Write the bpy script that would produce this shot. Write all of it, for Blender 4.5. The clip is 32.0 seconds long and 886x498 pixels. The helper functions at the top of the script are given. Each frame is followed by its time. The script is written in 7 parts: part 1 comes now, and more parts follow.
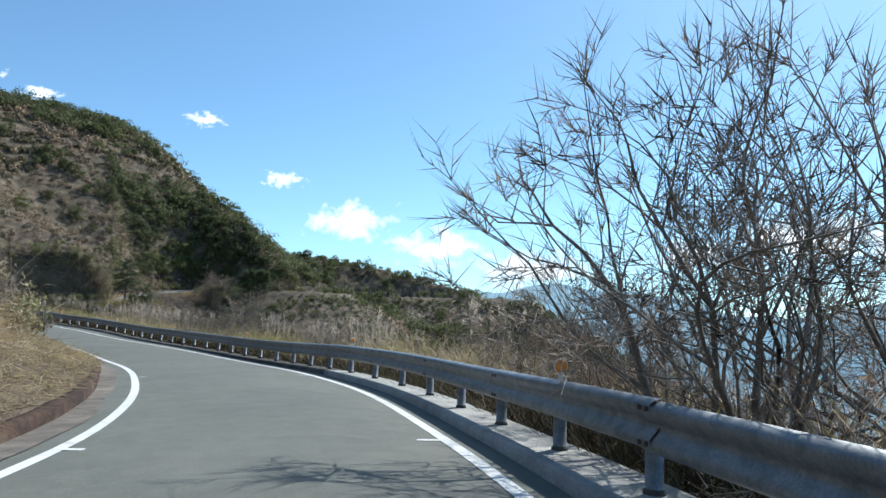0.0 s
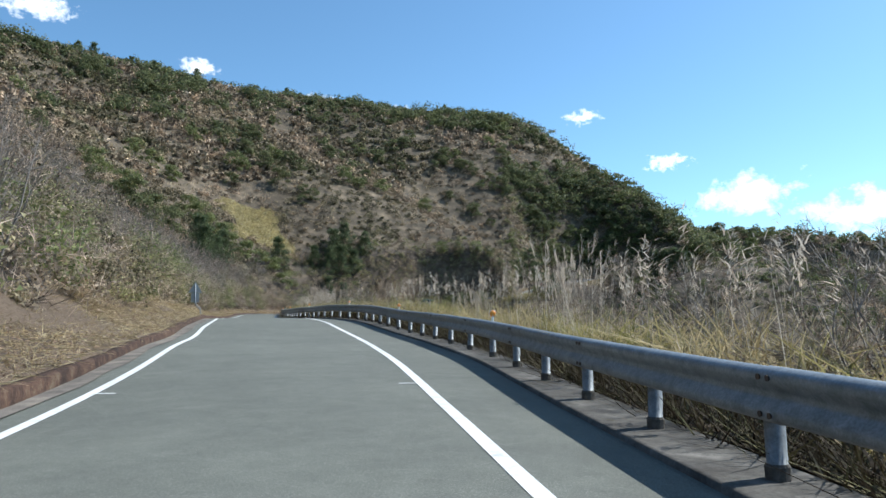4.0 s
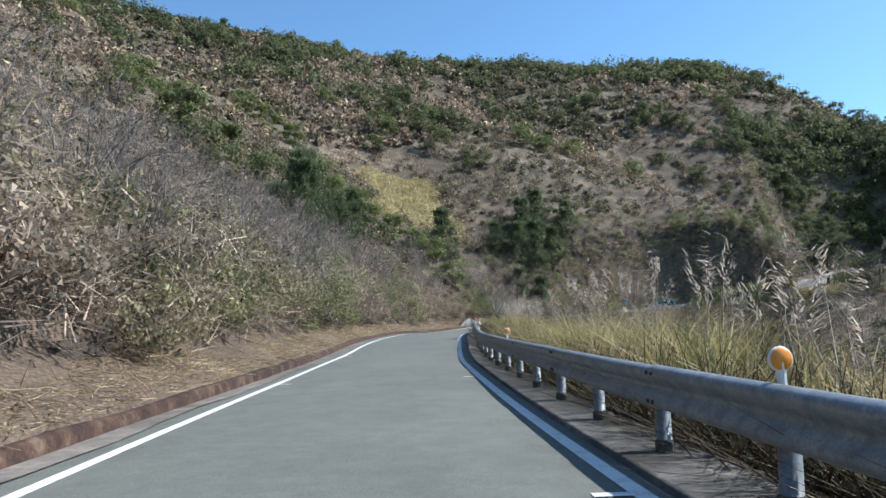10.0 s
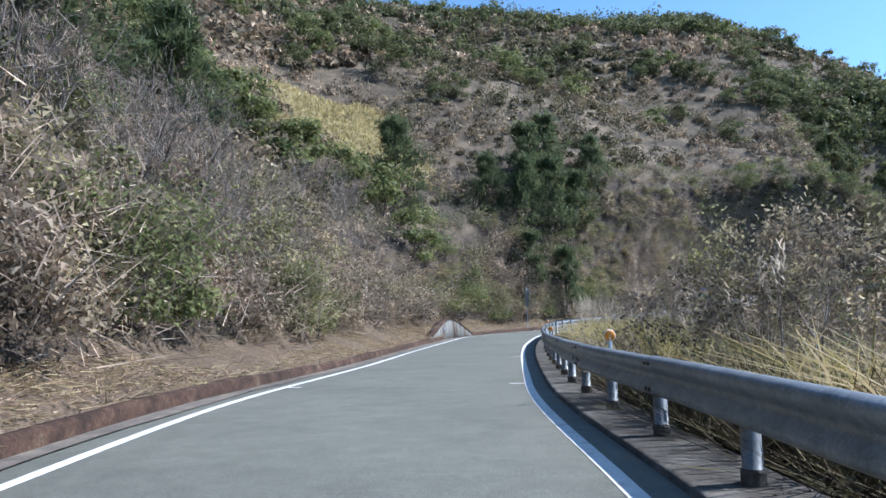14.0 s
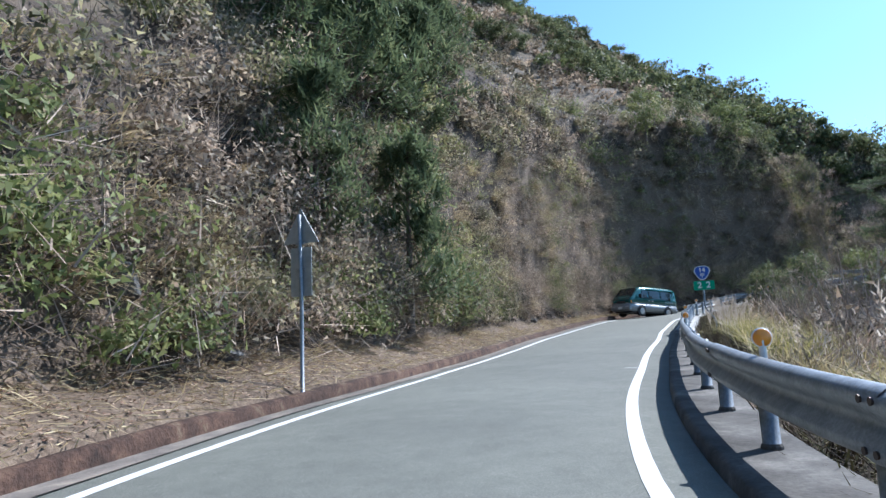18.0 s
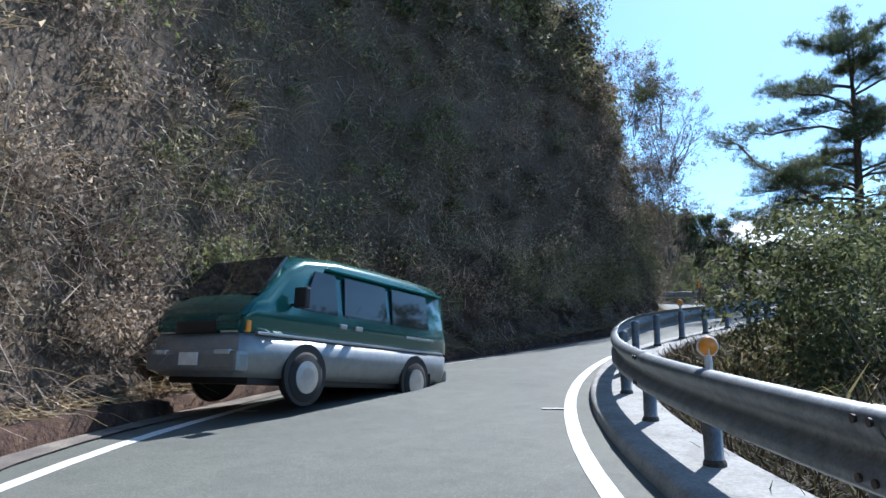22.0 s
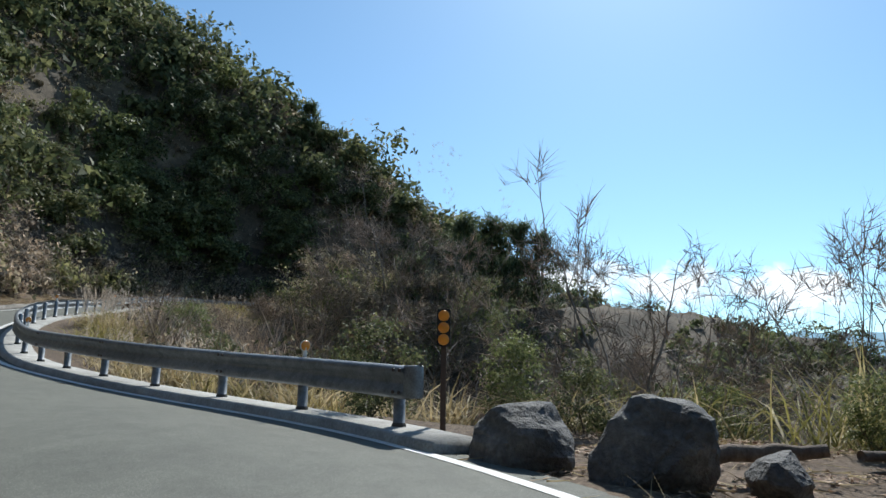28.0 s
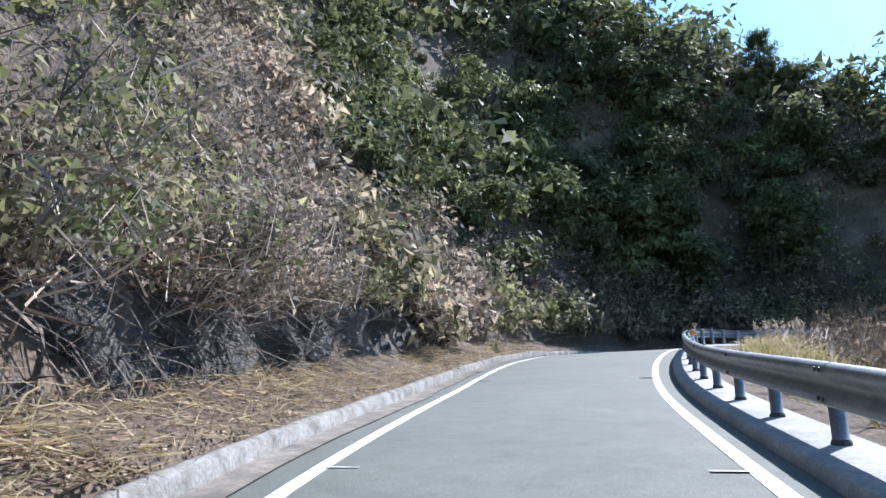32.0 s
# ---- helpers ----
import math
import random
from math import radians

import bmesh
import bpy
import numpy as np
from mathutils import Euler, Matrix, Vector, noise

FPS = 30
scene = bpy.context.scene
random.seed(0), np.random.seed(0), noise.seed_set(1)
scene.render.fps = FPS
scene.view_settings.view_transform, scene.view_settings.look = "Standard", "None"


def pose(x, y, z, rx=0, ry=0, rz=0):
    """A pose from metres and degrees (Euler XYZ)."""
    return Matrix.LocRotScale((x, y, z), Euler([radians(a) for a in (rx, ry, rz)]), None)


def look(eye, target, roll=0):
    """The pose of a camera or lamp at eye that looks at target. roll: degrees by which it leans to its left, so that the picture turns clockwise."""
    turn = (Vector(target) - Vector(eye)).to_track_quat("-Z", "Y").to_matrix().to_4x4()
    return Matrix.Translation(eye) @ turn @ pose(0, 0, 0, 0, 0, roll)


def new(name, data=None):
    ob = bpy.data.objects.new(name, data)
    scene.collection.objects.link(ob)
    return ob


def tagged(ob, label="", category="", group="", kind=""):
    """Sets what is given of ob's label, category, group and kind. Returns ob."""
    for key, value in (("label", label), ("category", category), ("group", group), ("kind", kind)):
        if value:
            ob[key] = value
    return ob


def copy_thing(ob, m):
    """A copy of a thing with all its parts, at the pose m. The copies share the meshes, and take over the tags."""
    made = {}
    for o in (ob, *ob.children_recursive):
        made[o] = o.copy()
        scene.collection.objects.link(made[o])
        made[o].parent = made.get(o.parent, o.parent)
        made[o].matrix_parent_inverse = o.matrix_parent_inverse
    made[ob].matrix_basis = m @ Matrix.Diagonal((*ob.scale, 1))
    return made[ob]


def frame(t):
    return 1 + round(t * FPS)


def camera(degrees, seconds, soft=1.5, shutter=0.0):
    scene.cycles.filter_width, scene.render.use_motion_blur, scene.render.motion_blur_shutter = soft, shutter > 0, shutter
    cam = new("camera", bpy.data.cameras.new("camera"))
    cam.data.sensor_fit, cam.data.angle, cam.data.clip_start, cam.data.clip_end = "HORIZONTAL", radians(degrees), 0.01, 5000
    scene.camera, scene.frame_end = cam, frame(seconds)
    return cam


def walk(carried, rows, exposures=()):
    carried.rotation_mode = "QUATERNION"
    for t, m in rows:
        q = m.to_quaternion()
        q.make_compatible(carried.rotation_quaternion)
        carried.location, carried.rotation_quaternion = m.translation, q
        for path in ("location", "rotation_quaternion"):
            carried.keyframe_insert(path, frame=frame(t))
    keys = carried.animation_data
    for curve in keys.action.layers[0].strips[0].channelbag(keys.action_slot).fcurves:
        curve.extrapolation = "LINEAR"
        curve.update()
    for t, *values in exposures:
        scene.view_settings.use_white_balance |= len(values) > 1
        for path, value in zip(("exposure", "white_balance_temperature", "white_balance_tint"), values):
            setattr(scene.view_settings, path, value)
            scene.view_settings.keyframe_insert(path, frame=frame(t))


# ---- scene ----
cam = camera(66.0, 32.0, soft=1.5)
# the car's way: seconds, x, y, z, pitch, roll, yaw
PATH = [
    (0.0, -0.00, -0.00, -0.00, 7.9, -2.2, -48.3),
    (0.5, 3.07, 3.46, 0.06, 7.2, -2.8, -45.3),
    (1.0, 5.87, 7.27, 0.09, 6.0, -2.1, -41.2),
    (1.5, 8.27, 11.49, 0.18, 5.5, -1.0, -36.6),
    (2.0, 10.28, 16.11, 0.26, 5.5, -0.7, -31.6),
    (2.5, 12.23, 20.90, 0.25, 5.8, -0.1, -26.4),
    (3.0, 13.70, 25.73, 0.31, 6.2, 0.3, -22.0),
    (3.5, 14.78, 30.49, 0.43, 6.4, 0.4, -18.3),
    (4.0, 15.61, 35.19, 0.55, 6.5, 0.5, -15.8),
    (4.5, 16.21, 39.90, 0.67, 6.8, 1.1, -13.6),
    (5.0, 16.67, 44.60, 0.85, 7.7, 0.5, -7.0),
    (5.5, 16.99, 49.29, 1.08, 8.1, 0.2, -3.4),
    (6.0, 17.11, 54.01, 1.32, 8.0, 0.5, -3.4),
    (6.5, 17.26, 58.76, 1.50, 8.0, 1.3, -6.0),
    (7.0, 17.19, 63.39, 1.79, 8.0, 1.3, -5.0),
    (7.5, 17.18, 68.04, 2.03, 7.8, 1.3, -4.1),
    (8.0, 17.06, 72.82, 2.22, 7.6, 1.2, -3.5),
    (8.5, 16.91, 77.69, 2.36, 7.4, 1.4, -3.0),
    (9.0, 16.86, 82.80, 2.40, 7.3, 1.6, -2.8),
    (9.5, 16.90, 87.74, 2.52, 7.3, 1.7, -2.7),
    (10.0, 16.79, 92.77, 2.57, 7.2, 1.5, -2.7),
    (10.5, 16.78, 97.88, 2.64, 7.1, 1.6, -2.6),
    (11.0, 16.84, 103.11, 2.76, 7.1, 1.6, -2.6),
    (11.5, 17.03, 108.50, 2.87, 7.0, 1.6, -2.5),
    (12.0, 17.23, 114.02, 3.00, 6.9, 1.6, -2.7),
    (12.5, 17.61, 119.60, 3.18, 6.8, 1.7, -3.3),
    (13.0, 18.03, 125.20, 3.42, 6.9, 1.6, -4.3),
    (13.5, 18.45, 130.78, 3.64, 7.0, 1.3, -5.5),
    (14.0, 18.94, 136.26, 3.80, 7.0, 1.3, -6.6),
    (14.5, 19.44, 141.53, 3.91, 6.7, 1.0, -8.0),
    (15.0, 20.01, 146.67, 4.00, 6.1, 0.3, -9.7),
    (15.5, 21.09, 151.73, 4.04, 5.9, 0.1, -11.9),
    (16.0, 22.27, 156.74, 4.09, 6.3, 0.4, -13.1),
    (16.5, 23.51, 161.70, 4.21, 7.0, 1.4, -13.6),
    (17.0, 24.91, 166.57, 4.38, 7.8, 2.1, -15.4),
    (17.5, 26.49, 171.10, 4.57, 7.6, 1.3, -19.3),
    (18.0, 28.09, 175.12, 4.77, 7.7, 2.2, -26.6),
    (18.5, 30.30, 179.07, 4.91, 7.6, 1.9, -33.6),
    (19.0, 33.26, 182.94, 5.10, 7.8, 1.7, -38.0),
    (19.5, 36.71, 186.81, 5.28, 8.0, 1.3, -40.7),
    (20.0, 40.36, 190.61, 5.51, 8.5, 1.4, -43.4),
    (20.5, 44.06, 194.04, 5.75, 8.7, 1.0, -45.5),
    (21.0, 47.44, 197.26, 5.99, 8.6, 0.4, -48.5),
    (21.5, 50.63, 199.88, 6.23, 8.9, 0.7, -50.7),
    (22.0, 53.48, 202.15, 6.48, 8.8, 0.3, -52.9),
    (22.5, 56.25, 204.13, 6.68, 9.5, 0.7, -54.6),
    (23.0, 58.60, 205.58, 6.84, 10.0, 1.0, -55.9),
    (23.5, 60.45, 206.79, 7.00, 10.5, 0.6, -59.2),
    (24.0, 62.37, 207.87, 7.18, 11.6, 1.0, -65.9),
    (24.5, 64.60, 208.74, 7.45, 11.9, 2.0, -74.9),
    (25.0, 67.37, 209.21, 7.73, 10.5, 1.2, -83.5),
    (25.5, 70.81, 209.27, 8.01, 10.3, 0.5, -89.6),
    (26.0, 74.49, 209.26, 8.34, 11.1, 0.8, -92.8),
    (26.5, 78.00, 208.97, 8.73, 12.1, 1.6, -93.4),
    (27.0, 81.38, 209.20, 9.10, 12.4, 0.4, -90.3),
    (27.5, 84.64, 209.98, 9.49, 12.1, -0.6, -79.9),
    (28.0, 87.43, 211.27, 9.86, 11.5, -0.7, -67.8),
    (28.5, 90.00, 213.30, 10.17, 10.7, 0.0, -53.9),
    (29.0, 92.06, 215.97, 10.51, 10.3, -0.0, -40.2),
    (29.5, 93.62, 218.93, 10.75, 10.4, -0.4, -30.2),
    (30.0, 94.66, 222.08, 11.01, 10.7, -0.7, -26.2),
    (30.5, 95.95, 225.05, 11.28, 10.9, -0.9, -24.2),
    (31.0, 97.50, 228.50, 11.63, 12.1, 0.9, -26.2),
    (31.5, 99.63, 232.00, 12.28, 13.7, 0.6, -33.9),
    (32.0, 102.48, 235.45, 13.00, 13.9, 0.2, -39.0),
]
walk(cam, [(t, pose(x, y, z, 90 + p, r, w)) for t, x, y, z, p, r, w in PATH],
     exposures=[(0, 0.5, 6000, 6), (3, 0.58, 5950, 6), (8, 0.75, 5900, 7), (14, 0.92, 5550, 12), (17, 1.05, 5500, 12), (18.5, 1.0, 5500, 12), (20.5, 0.75, 5500, 14), (22.5, 1.1, 5550, 10), (23.5, 1.5, 5500, 7), (24.5, 1.55, 5500, 6), (26.3, -0.05, 6600, 6), (27, -0.1, 6450, 6), (28.2, 0.45, 6050, 7), (30.5, 0.9, 5500, 12), (32, 1.25, 5500, 14)])

# ---- light ----
SUN_AZ = radians(85)      # from +y towards +x
SUN_EL = radians(46)
world = bpy.data.worlds.new("world")
scene.world = world
world.use_nodes = True
wn = world.node_tree.nodes
wl = world.node_tree.links
sky = wn.new("ShaderNodeTexSky")
sky.sky_type, sky.sun_disc = "NISHITA", False
sky.sun_elevation, sky.sun_rotation = SUN_EL, SUN_AZ
sky.altitude, sky.air_density, sky.dust_density, sky.ozone_density = 1500, 1.0, 1.0, 1.2
cool = wn.new("ShaderNodeMix")
cool.data_type, cool.blend_type = "RGBA", "MULTIPLY"
cool.inputs[0].default_value = 1.0
cool.inputs[7].default_value = (0.82, 1.0, 1.0, 1)
wl.new(sky.outputs[0], cool.inputs[6])
wl.new(cool.outputs[2], wn["Background"].inputs[0])
wn["Background"].inputs[1].default_value = 0.125
sun = new("sun", bpy.data.lights.new("sun", "SUN"))
sun.data.energy, sun.data.angle, sun.data.color = 4.7, radians(0.53), (1.0, 0.95, 0.87)
toward = Vector((math.sin(SUN_AZ) * math.cos(SUN_EL), math.cos(SUN_AZ) * math.cos(SUN_EL), math.sin(SUN_EL)))
sun.matrix_world = look((0, 0, 150), Vector((0, 0, 150)) - toward)

# ---- materials ----
def material(name, rough=0.8, metal=0.0, spec=0.3):
    m = bpy.data.materials.new(name)
    m.use_nodes = True
    b = m.node_tree.nodes["Principled BSDF"]
    b.inputs["Roughness"].default_value = rough
    b.inputs["Metallic"].default_value = metal
    b.inputs["Specular IOR Level"].default_value = spec
    return m, m.node_tree.nodes, m.node_tree.links, b


def ramp(nodes, links, fac, stops):
    r = nodes.new("ShaderNodeValToRGB")
    el = r.color_ramp.elements
    while len(el) < len(stops):
        el.new(0.5)
    for e, (pos, col) in zip(el, stops):
        e.position, e.color = pos, (*col, 1)
    links.new(fac, r.inputs[0])
    return r.outputs[0]


def noise_tex(nodes, links, scale, detail=4, rough=0.6, stretch=None):
    co = nodes.new("ShaderNodeTexCoord").outputs["Object"]
    if stretch:
        mp = nodes.new("ShaderNodeMapping")
        mp.inputs["Scale"].default_value = stretch
        links.new(co, mp.inputs[0])
        co = mp.outputs[0]
    n = nodes.new("ShaderNodeTexNoise")
    n.inputs["Scale"].default_value, n.inputs["Detail"].default_value, n.inputs["Roughness"].default_value = scale, detail, rough
    links.new(co, n.inputs[0])
    return n.outputs[0]


def blend(nodes, links, fac, a, b, mode="MIX"):
    m = nodes.new("ShaderNodeMix")
    m.data_type, m.blend_type = "RGBA", mode
    for sock, val in ((m.inputs[0], fac), (m.inputs[6], a), (m.inputs[7], b)):
        if isinstance(val, (int, float)):
            sock.default_value = val
        elif isinstance(val, tuple):
            sock.default_value = (*val, 1)
        else:
            links.new(val, sock)
    return m.outputs[2]


def relief(nodes, links, bsdf, height, strength, distance):
    b = nodes.new("ShaderNodeBump")
    b.inputs["Strength"].default_value, b.inputs["Distance"].default_value = strength, distance
    links.new(height, b.inputs["Height"])
    links.new(b.outputs[0], bsdf.inputs["Normal"])


def speckled(name, stops, scale, fine, rough=0.85, bump=0.4, dist=0.02, big=0.15, dark=0.6, metal=0.0, spec=0.3, stretch=None):
    """Colours by a middle noise, darkened by a wide one, with fine relief."""
    m, n, l, b = material(name, rough, metal, spec)
    c = ramp(n, l, noise_tex(n, l, scale, 6, 0.65, stretch), stops)
    w = ramp(n, l, noise_tex(n, l, big, 3), [(0.35, (dark,) * 3), (0.65, (1, 1, 1))])
    f = noise_tex(n, l, fine, 3, 0.7)
    g = ramp(n, l, f, [(0.3, (0.72,) * 3), (0.7, (1.15,) * 3)])
    c = blend(n, l, 1.0, blend(n, l, 1.0, c, w, "MULTIPLY"), g, "MULTIPLY")
    l.new(c, b.inputs["Base Color"])
    relief(n, l, b, f, bump, dist)
    return m


def leafy(name, stops, patch=0.12, rough=0.55, through_light=0.35, spec=0.25, stops2=None, bushes=0.0):
    """Leaves: each island its own shade, patches of another tone over metres, some light let through."""
    m, n, l, b = material(name, rough, 0, spec)
    geo = n.new("ShaderNodeNewGeometry")
    c = ramp(n, l, geo.outputs["Random Per Island"], stops)
    if stops2:
        c2 = ramp(n, l, geo.outputs["Random Per Island"], stops2)
        f = ramp(n, l, noise_tex(n, l, patch, 3, 0.6), [(0.44, (0, 0, 0)), (0.58, (1, 1, 1))])
        c = blend(n, l, f, c, c2)
    v = ramp(n, l, noise_tex(n, l, patch * 3, 3), [(0.3, (0.6,) * 3), (0.7, (1.2,) * 3)])
    c = blend(n, l, 1.0, c, v, "MULTIPLY")
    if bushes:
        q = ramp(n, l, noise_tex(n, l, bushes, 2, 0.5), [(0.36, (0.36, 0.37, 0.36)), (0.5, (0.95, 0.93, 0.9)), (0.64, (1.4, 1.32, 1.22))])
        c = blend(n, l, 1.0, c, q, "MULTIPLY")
    l.new(c, b.inputs["Base Color"])
    tr = n.new("ShaderNodeBsdfTranslucent")
    l.new(c, tr.inputs[0])
    mx = n.new("ShaderNodeMixShader")
    mx.inputs[0].default_value = through_light
    l.new(b.outputs[0], mx.inputs[1])
    l.new(tr.outputs[0], mx.inputs[2])
    l.new(mx.outputs[0], n["Material Output"].inputs[0])
    return m


def asphalt_mat():
    m, n, l, b = material("asphalt", 0.82, 0, 0.35)
    c = ramp(n, l, noise_tex(n, l, 90, 2, 0.8), [(0.3, (0.082, 0.084, 0.072)), (0.55, (0.134, 0.138, 0.118)), (0.72, (0.255, 0.26, 0.225))])
    w = ramp(n, l, noise_tex(n, l, 0.35, 5, 0.65), [(0.3, (0.82,) * 3), (0.7, (1.12, 1.12, 1.1))])
    s = ramp(n, l, noise_tex(n, l, 3.0, 4, 0.7), [(0.35, (0.88,) * 3), (0.65, (1.08,) * 3)])
    c = blend(n, l, 1.0, blend(n, l, 1.0, c, w, "MULTIPLY"), s, "MULTIPLY")
    l.new(c, b.inputs["Base Color"])
    relief(n, l, b, noise_tex(n, l, 120, 2, 0.8), 0.35, 0.008)
    return m


ASPHALT = asphalt_mat()
PAINT = speckled("road_paint", [(0.3, (0.5, 0.5, 0.48)), (0.5, (0.76, 0.76, 0.74))], 5, 60, 0.6, 0.2, 0.004, dark=0.85)
CONCRETE = speckled("weathered_concrete", [(0.35, (0.06, 0.053, 0.046)), (0.55, (0.13, 0.12, 0.106)), (0.7, (0.26, 0.24, 0.215))], 1.6, 25, 0.9, 0.5, 0.01, dark=0.62)
PALE = speckled("bare_concrete", [(0.3, (0.3, 0.29, 0.265)), (0.6, (0.46, 0.45, 0.42))], 2.2, 30, 0.9, 0.4, 0.008, dark=0.75)
PALEKERB = speckled("pale_kerb", [(0.3, (0.13, 0.11, 0.09)), (0.5, (0.26, 0.24, 0.21)), (0.7, (0.38, 0.36, 0.33))], 3.0, 22, 0.95, 0.8, 0.02, dark=0.7)
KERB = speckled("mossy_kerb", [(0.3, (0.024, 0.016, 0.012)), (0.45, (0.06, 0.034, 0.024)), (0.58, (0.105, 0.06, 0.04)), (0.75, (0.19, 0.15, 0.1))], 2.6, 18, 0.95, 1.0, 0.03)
GUTTER = speckled("gutter_dirt", [(0.3, (0.13, 0.11, 0.095)), (0.5, (0.2, 0.175, 0.15)), (0.7, (0.33, 0.28, 0.22))], 2.5, 35, 0.95, 0.6, 0.015)
STEEL = speckled("galvanised_steel", [(0.3, (0.18, 0.2, 0.215)), (0.6, (0.32, 0.34, 0.36))], 6, 45, 0.5, 0.1, 0.003, metal=0.45, spec=0.4, dark=0.72)
LITTER = speckled("leaf_litter", [(0.3, (0.07, 0.05, 0.034)), (0.48, (0.14, 0.1, 0.07)), (0.6, (0.2, 0.148, 0.104)), (0.72, (0.29, 0.235, 0.16))], 13, 48, 0.95, 0.9, 0.02, big=0.3, dark=0.7)
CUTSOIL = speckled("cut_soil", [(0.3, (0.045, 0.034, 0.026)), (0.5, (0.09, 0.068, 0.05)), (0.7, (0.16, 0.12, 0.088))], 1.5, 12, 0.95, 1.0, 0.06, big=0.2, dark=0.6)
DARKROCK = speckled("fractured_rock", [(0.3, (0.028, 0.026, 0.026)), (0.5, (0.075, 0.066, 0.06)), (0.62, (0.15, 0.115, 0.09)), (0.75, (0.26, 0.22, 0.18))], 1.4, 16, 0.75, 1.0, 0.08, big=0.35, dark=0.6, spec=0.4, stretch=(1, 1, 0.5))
SOIL = speckled("hill_soil", [(0.3, (0.06, 0.05, 0.034)), (0.5, (0.13, 0.1, 0.068)), (0.7, (0.26, 0.2, 0.135))], 0.35, 4.5, 0.95, 0.7, 0.1, big=0.03)
# distance haze is mixed into the valley's own green-grey here
HAZED_VALLEY = speckled("far_valley_hazed", [(0.3, (0.13, 0.19, 0.2)), (0.6, (0.2, 0.27, 0.28))], 0.01, 0.08, 0.95, 0.3, 1.0, big=0.002, dark=0.8)
ROCK = speckled("dark_rock", [(0.3, (0.065, 0.065, 0.065)), (0.55, (0.182, 0.176, 0.169)), (0.75, (0.338, 0.325, 0.305))], 1.8, 14, 0.8, 1.0, 0.06, dark=0.7)
BARK = speckled("bark", [(0.3, (0.074, 0.057, 0.046)), (0.6, (0.216, 0.169, 0.135))], 6, 30, 0.95, 0.9, 0.02, stretch=(1, 1, 0.25))
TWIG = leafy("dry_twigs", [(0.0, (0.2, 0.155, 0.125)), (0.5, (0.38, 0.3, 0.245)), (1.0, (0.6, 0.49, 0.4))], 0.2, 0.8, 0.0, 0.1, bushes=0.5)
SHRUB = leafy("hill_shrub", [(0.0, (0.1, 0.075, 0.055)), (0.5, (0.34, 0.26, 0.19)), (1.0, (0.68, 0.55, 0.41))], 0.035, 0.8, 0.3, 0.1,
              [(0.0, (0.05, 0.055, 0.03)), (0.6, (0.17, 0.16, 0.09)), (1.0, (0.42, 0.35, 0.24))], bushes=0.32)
GREEN = leafy("evergreen_leaves", [(0.0, (0.06, 0.073, 0.034)), (0.6, (0.135, 0.152, 0.066)), (1.0, (0.27, 0.268, 0.125))], 0.3, 0.6, 0.45, 0.15)
OLIVE = leafy("olive_leaves", [(0.0, (0.096, 0.120, 0.040)), (0.6, (0.192, 0.216, 0.080)), (1.0, (0.33, 0.335, 0.144))], 0.3, 0.58, 0.45, 0.22)
NEEDLE = leafy("pine_needles", [(0.0, (0.06, 0.082, 0.042)), (0.6, (0.12, 0.155, 0.078)), (1.0, (0.22, 0.25, 0.12))], 0.3, 0.55, 0.42, 0.2)
STRAW = leafy("dry_grass", [(0.0, (0.230, 0.172, 0.098)), (0.5, (0.414, 0.322, 0.184)), (1.0, (0.632, 0.529, 0.322))], 0.25, 0.7, 0.4, 0.15)
REED = leafy("reed_leaves", [(0.0, (0.15, 0.15, 0.045)), (0.5, (0.3, 0.27, 0.085)), (0.78, (0.42, 0.36, 0.15)), (1.0, (0.58, 0.47, 0.27))], 0.25, 0.6, 0.4, 0.2,
             [(0.0, (0.275, 0.209, 0.099)), (0.5, (0.440, 0.352, 0.187)), (1.0, (0.605, 0.495, 0.308))])
# dead brown weeds, with the shade behind the posts put into the colour
DEADWEED_SHADED = leafy("dead_weeds_shaded", [(0.0, (0.035, 0.026, 0.018)), (0.6, (0.085, 0.066, 0.044)), (0.92, (0.12, 0.115, 0.05)), (1.0, (0.3, 0.25, 0.16))], 0.4, 0.8, 0.12, 0.1)
PLUME = leafy("reed_plumes", [(0.0, (0.42, 0.34, 0.27)), (1.0, (0.68, 0.6, 0.5))], 0.3, 0.85, 0.5, 0.05)
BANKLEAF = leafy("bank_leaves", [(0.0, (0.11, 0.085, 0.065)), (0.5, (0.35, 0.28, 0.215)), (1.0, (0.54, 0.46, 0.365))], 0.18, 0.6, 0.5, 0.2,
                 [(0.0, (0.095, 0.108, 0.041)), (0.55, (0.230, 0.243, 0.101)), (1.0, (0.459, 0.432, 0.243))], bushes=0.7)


def plain(name, col, rough=0.5, metal=0.0, spec=0.4):
    m, n, l, b = material(name, rough, metal, spec)
    c = ramp(n, l, noise_tex(n, l, 9, 4), [(0.3, tuple(0.82 * x for x in col)), (0.7, tuple(min(1, 1.06 * x) for x in col))])
    l.new(c, b.inputs["Base Color"])
    return m


AMBER = plain("amber_reflector", (0.85, 0.3, 0.02), 0.3, 0, 0.6)
WHITE = plain("white_paint", (0.78, 0.78, 0.76), 0.45)
GREYBACK = plain("sign_back", (0.3, 0.31, 0.31), 0.5, 0.5)


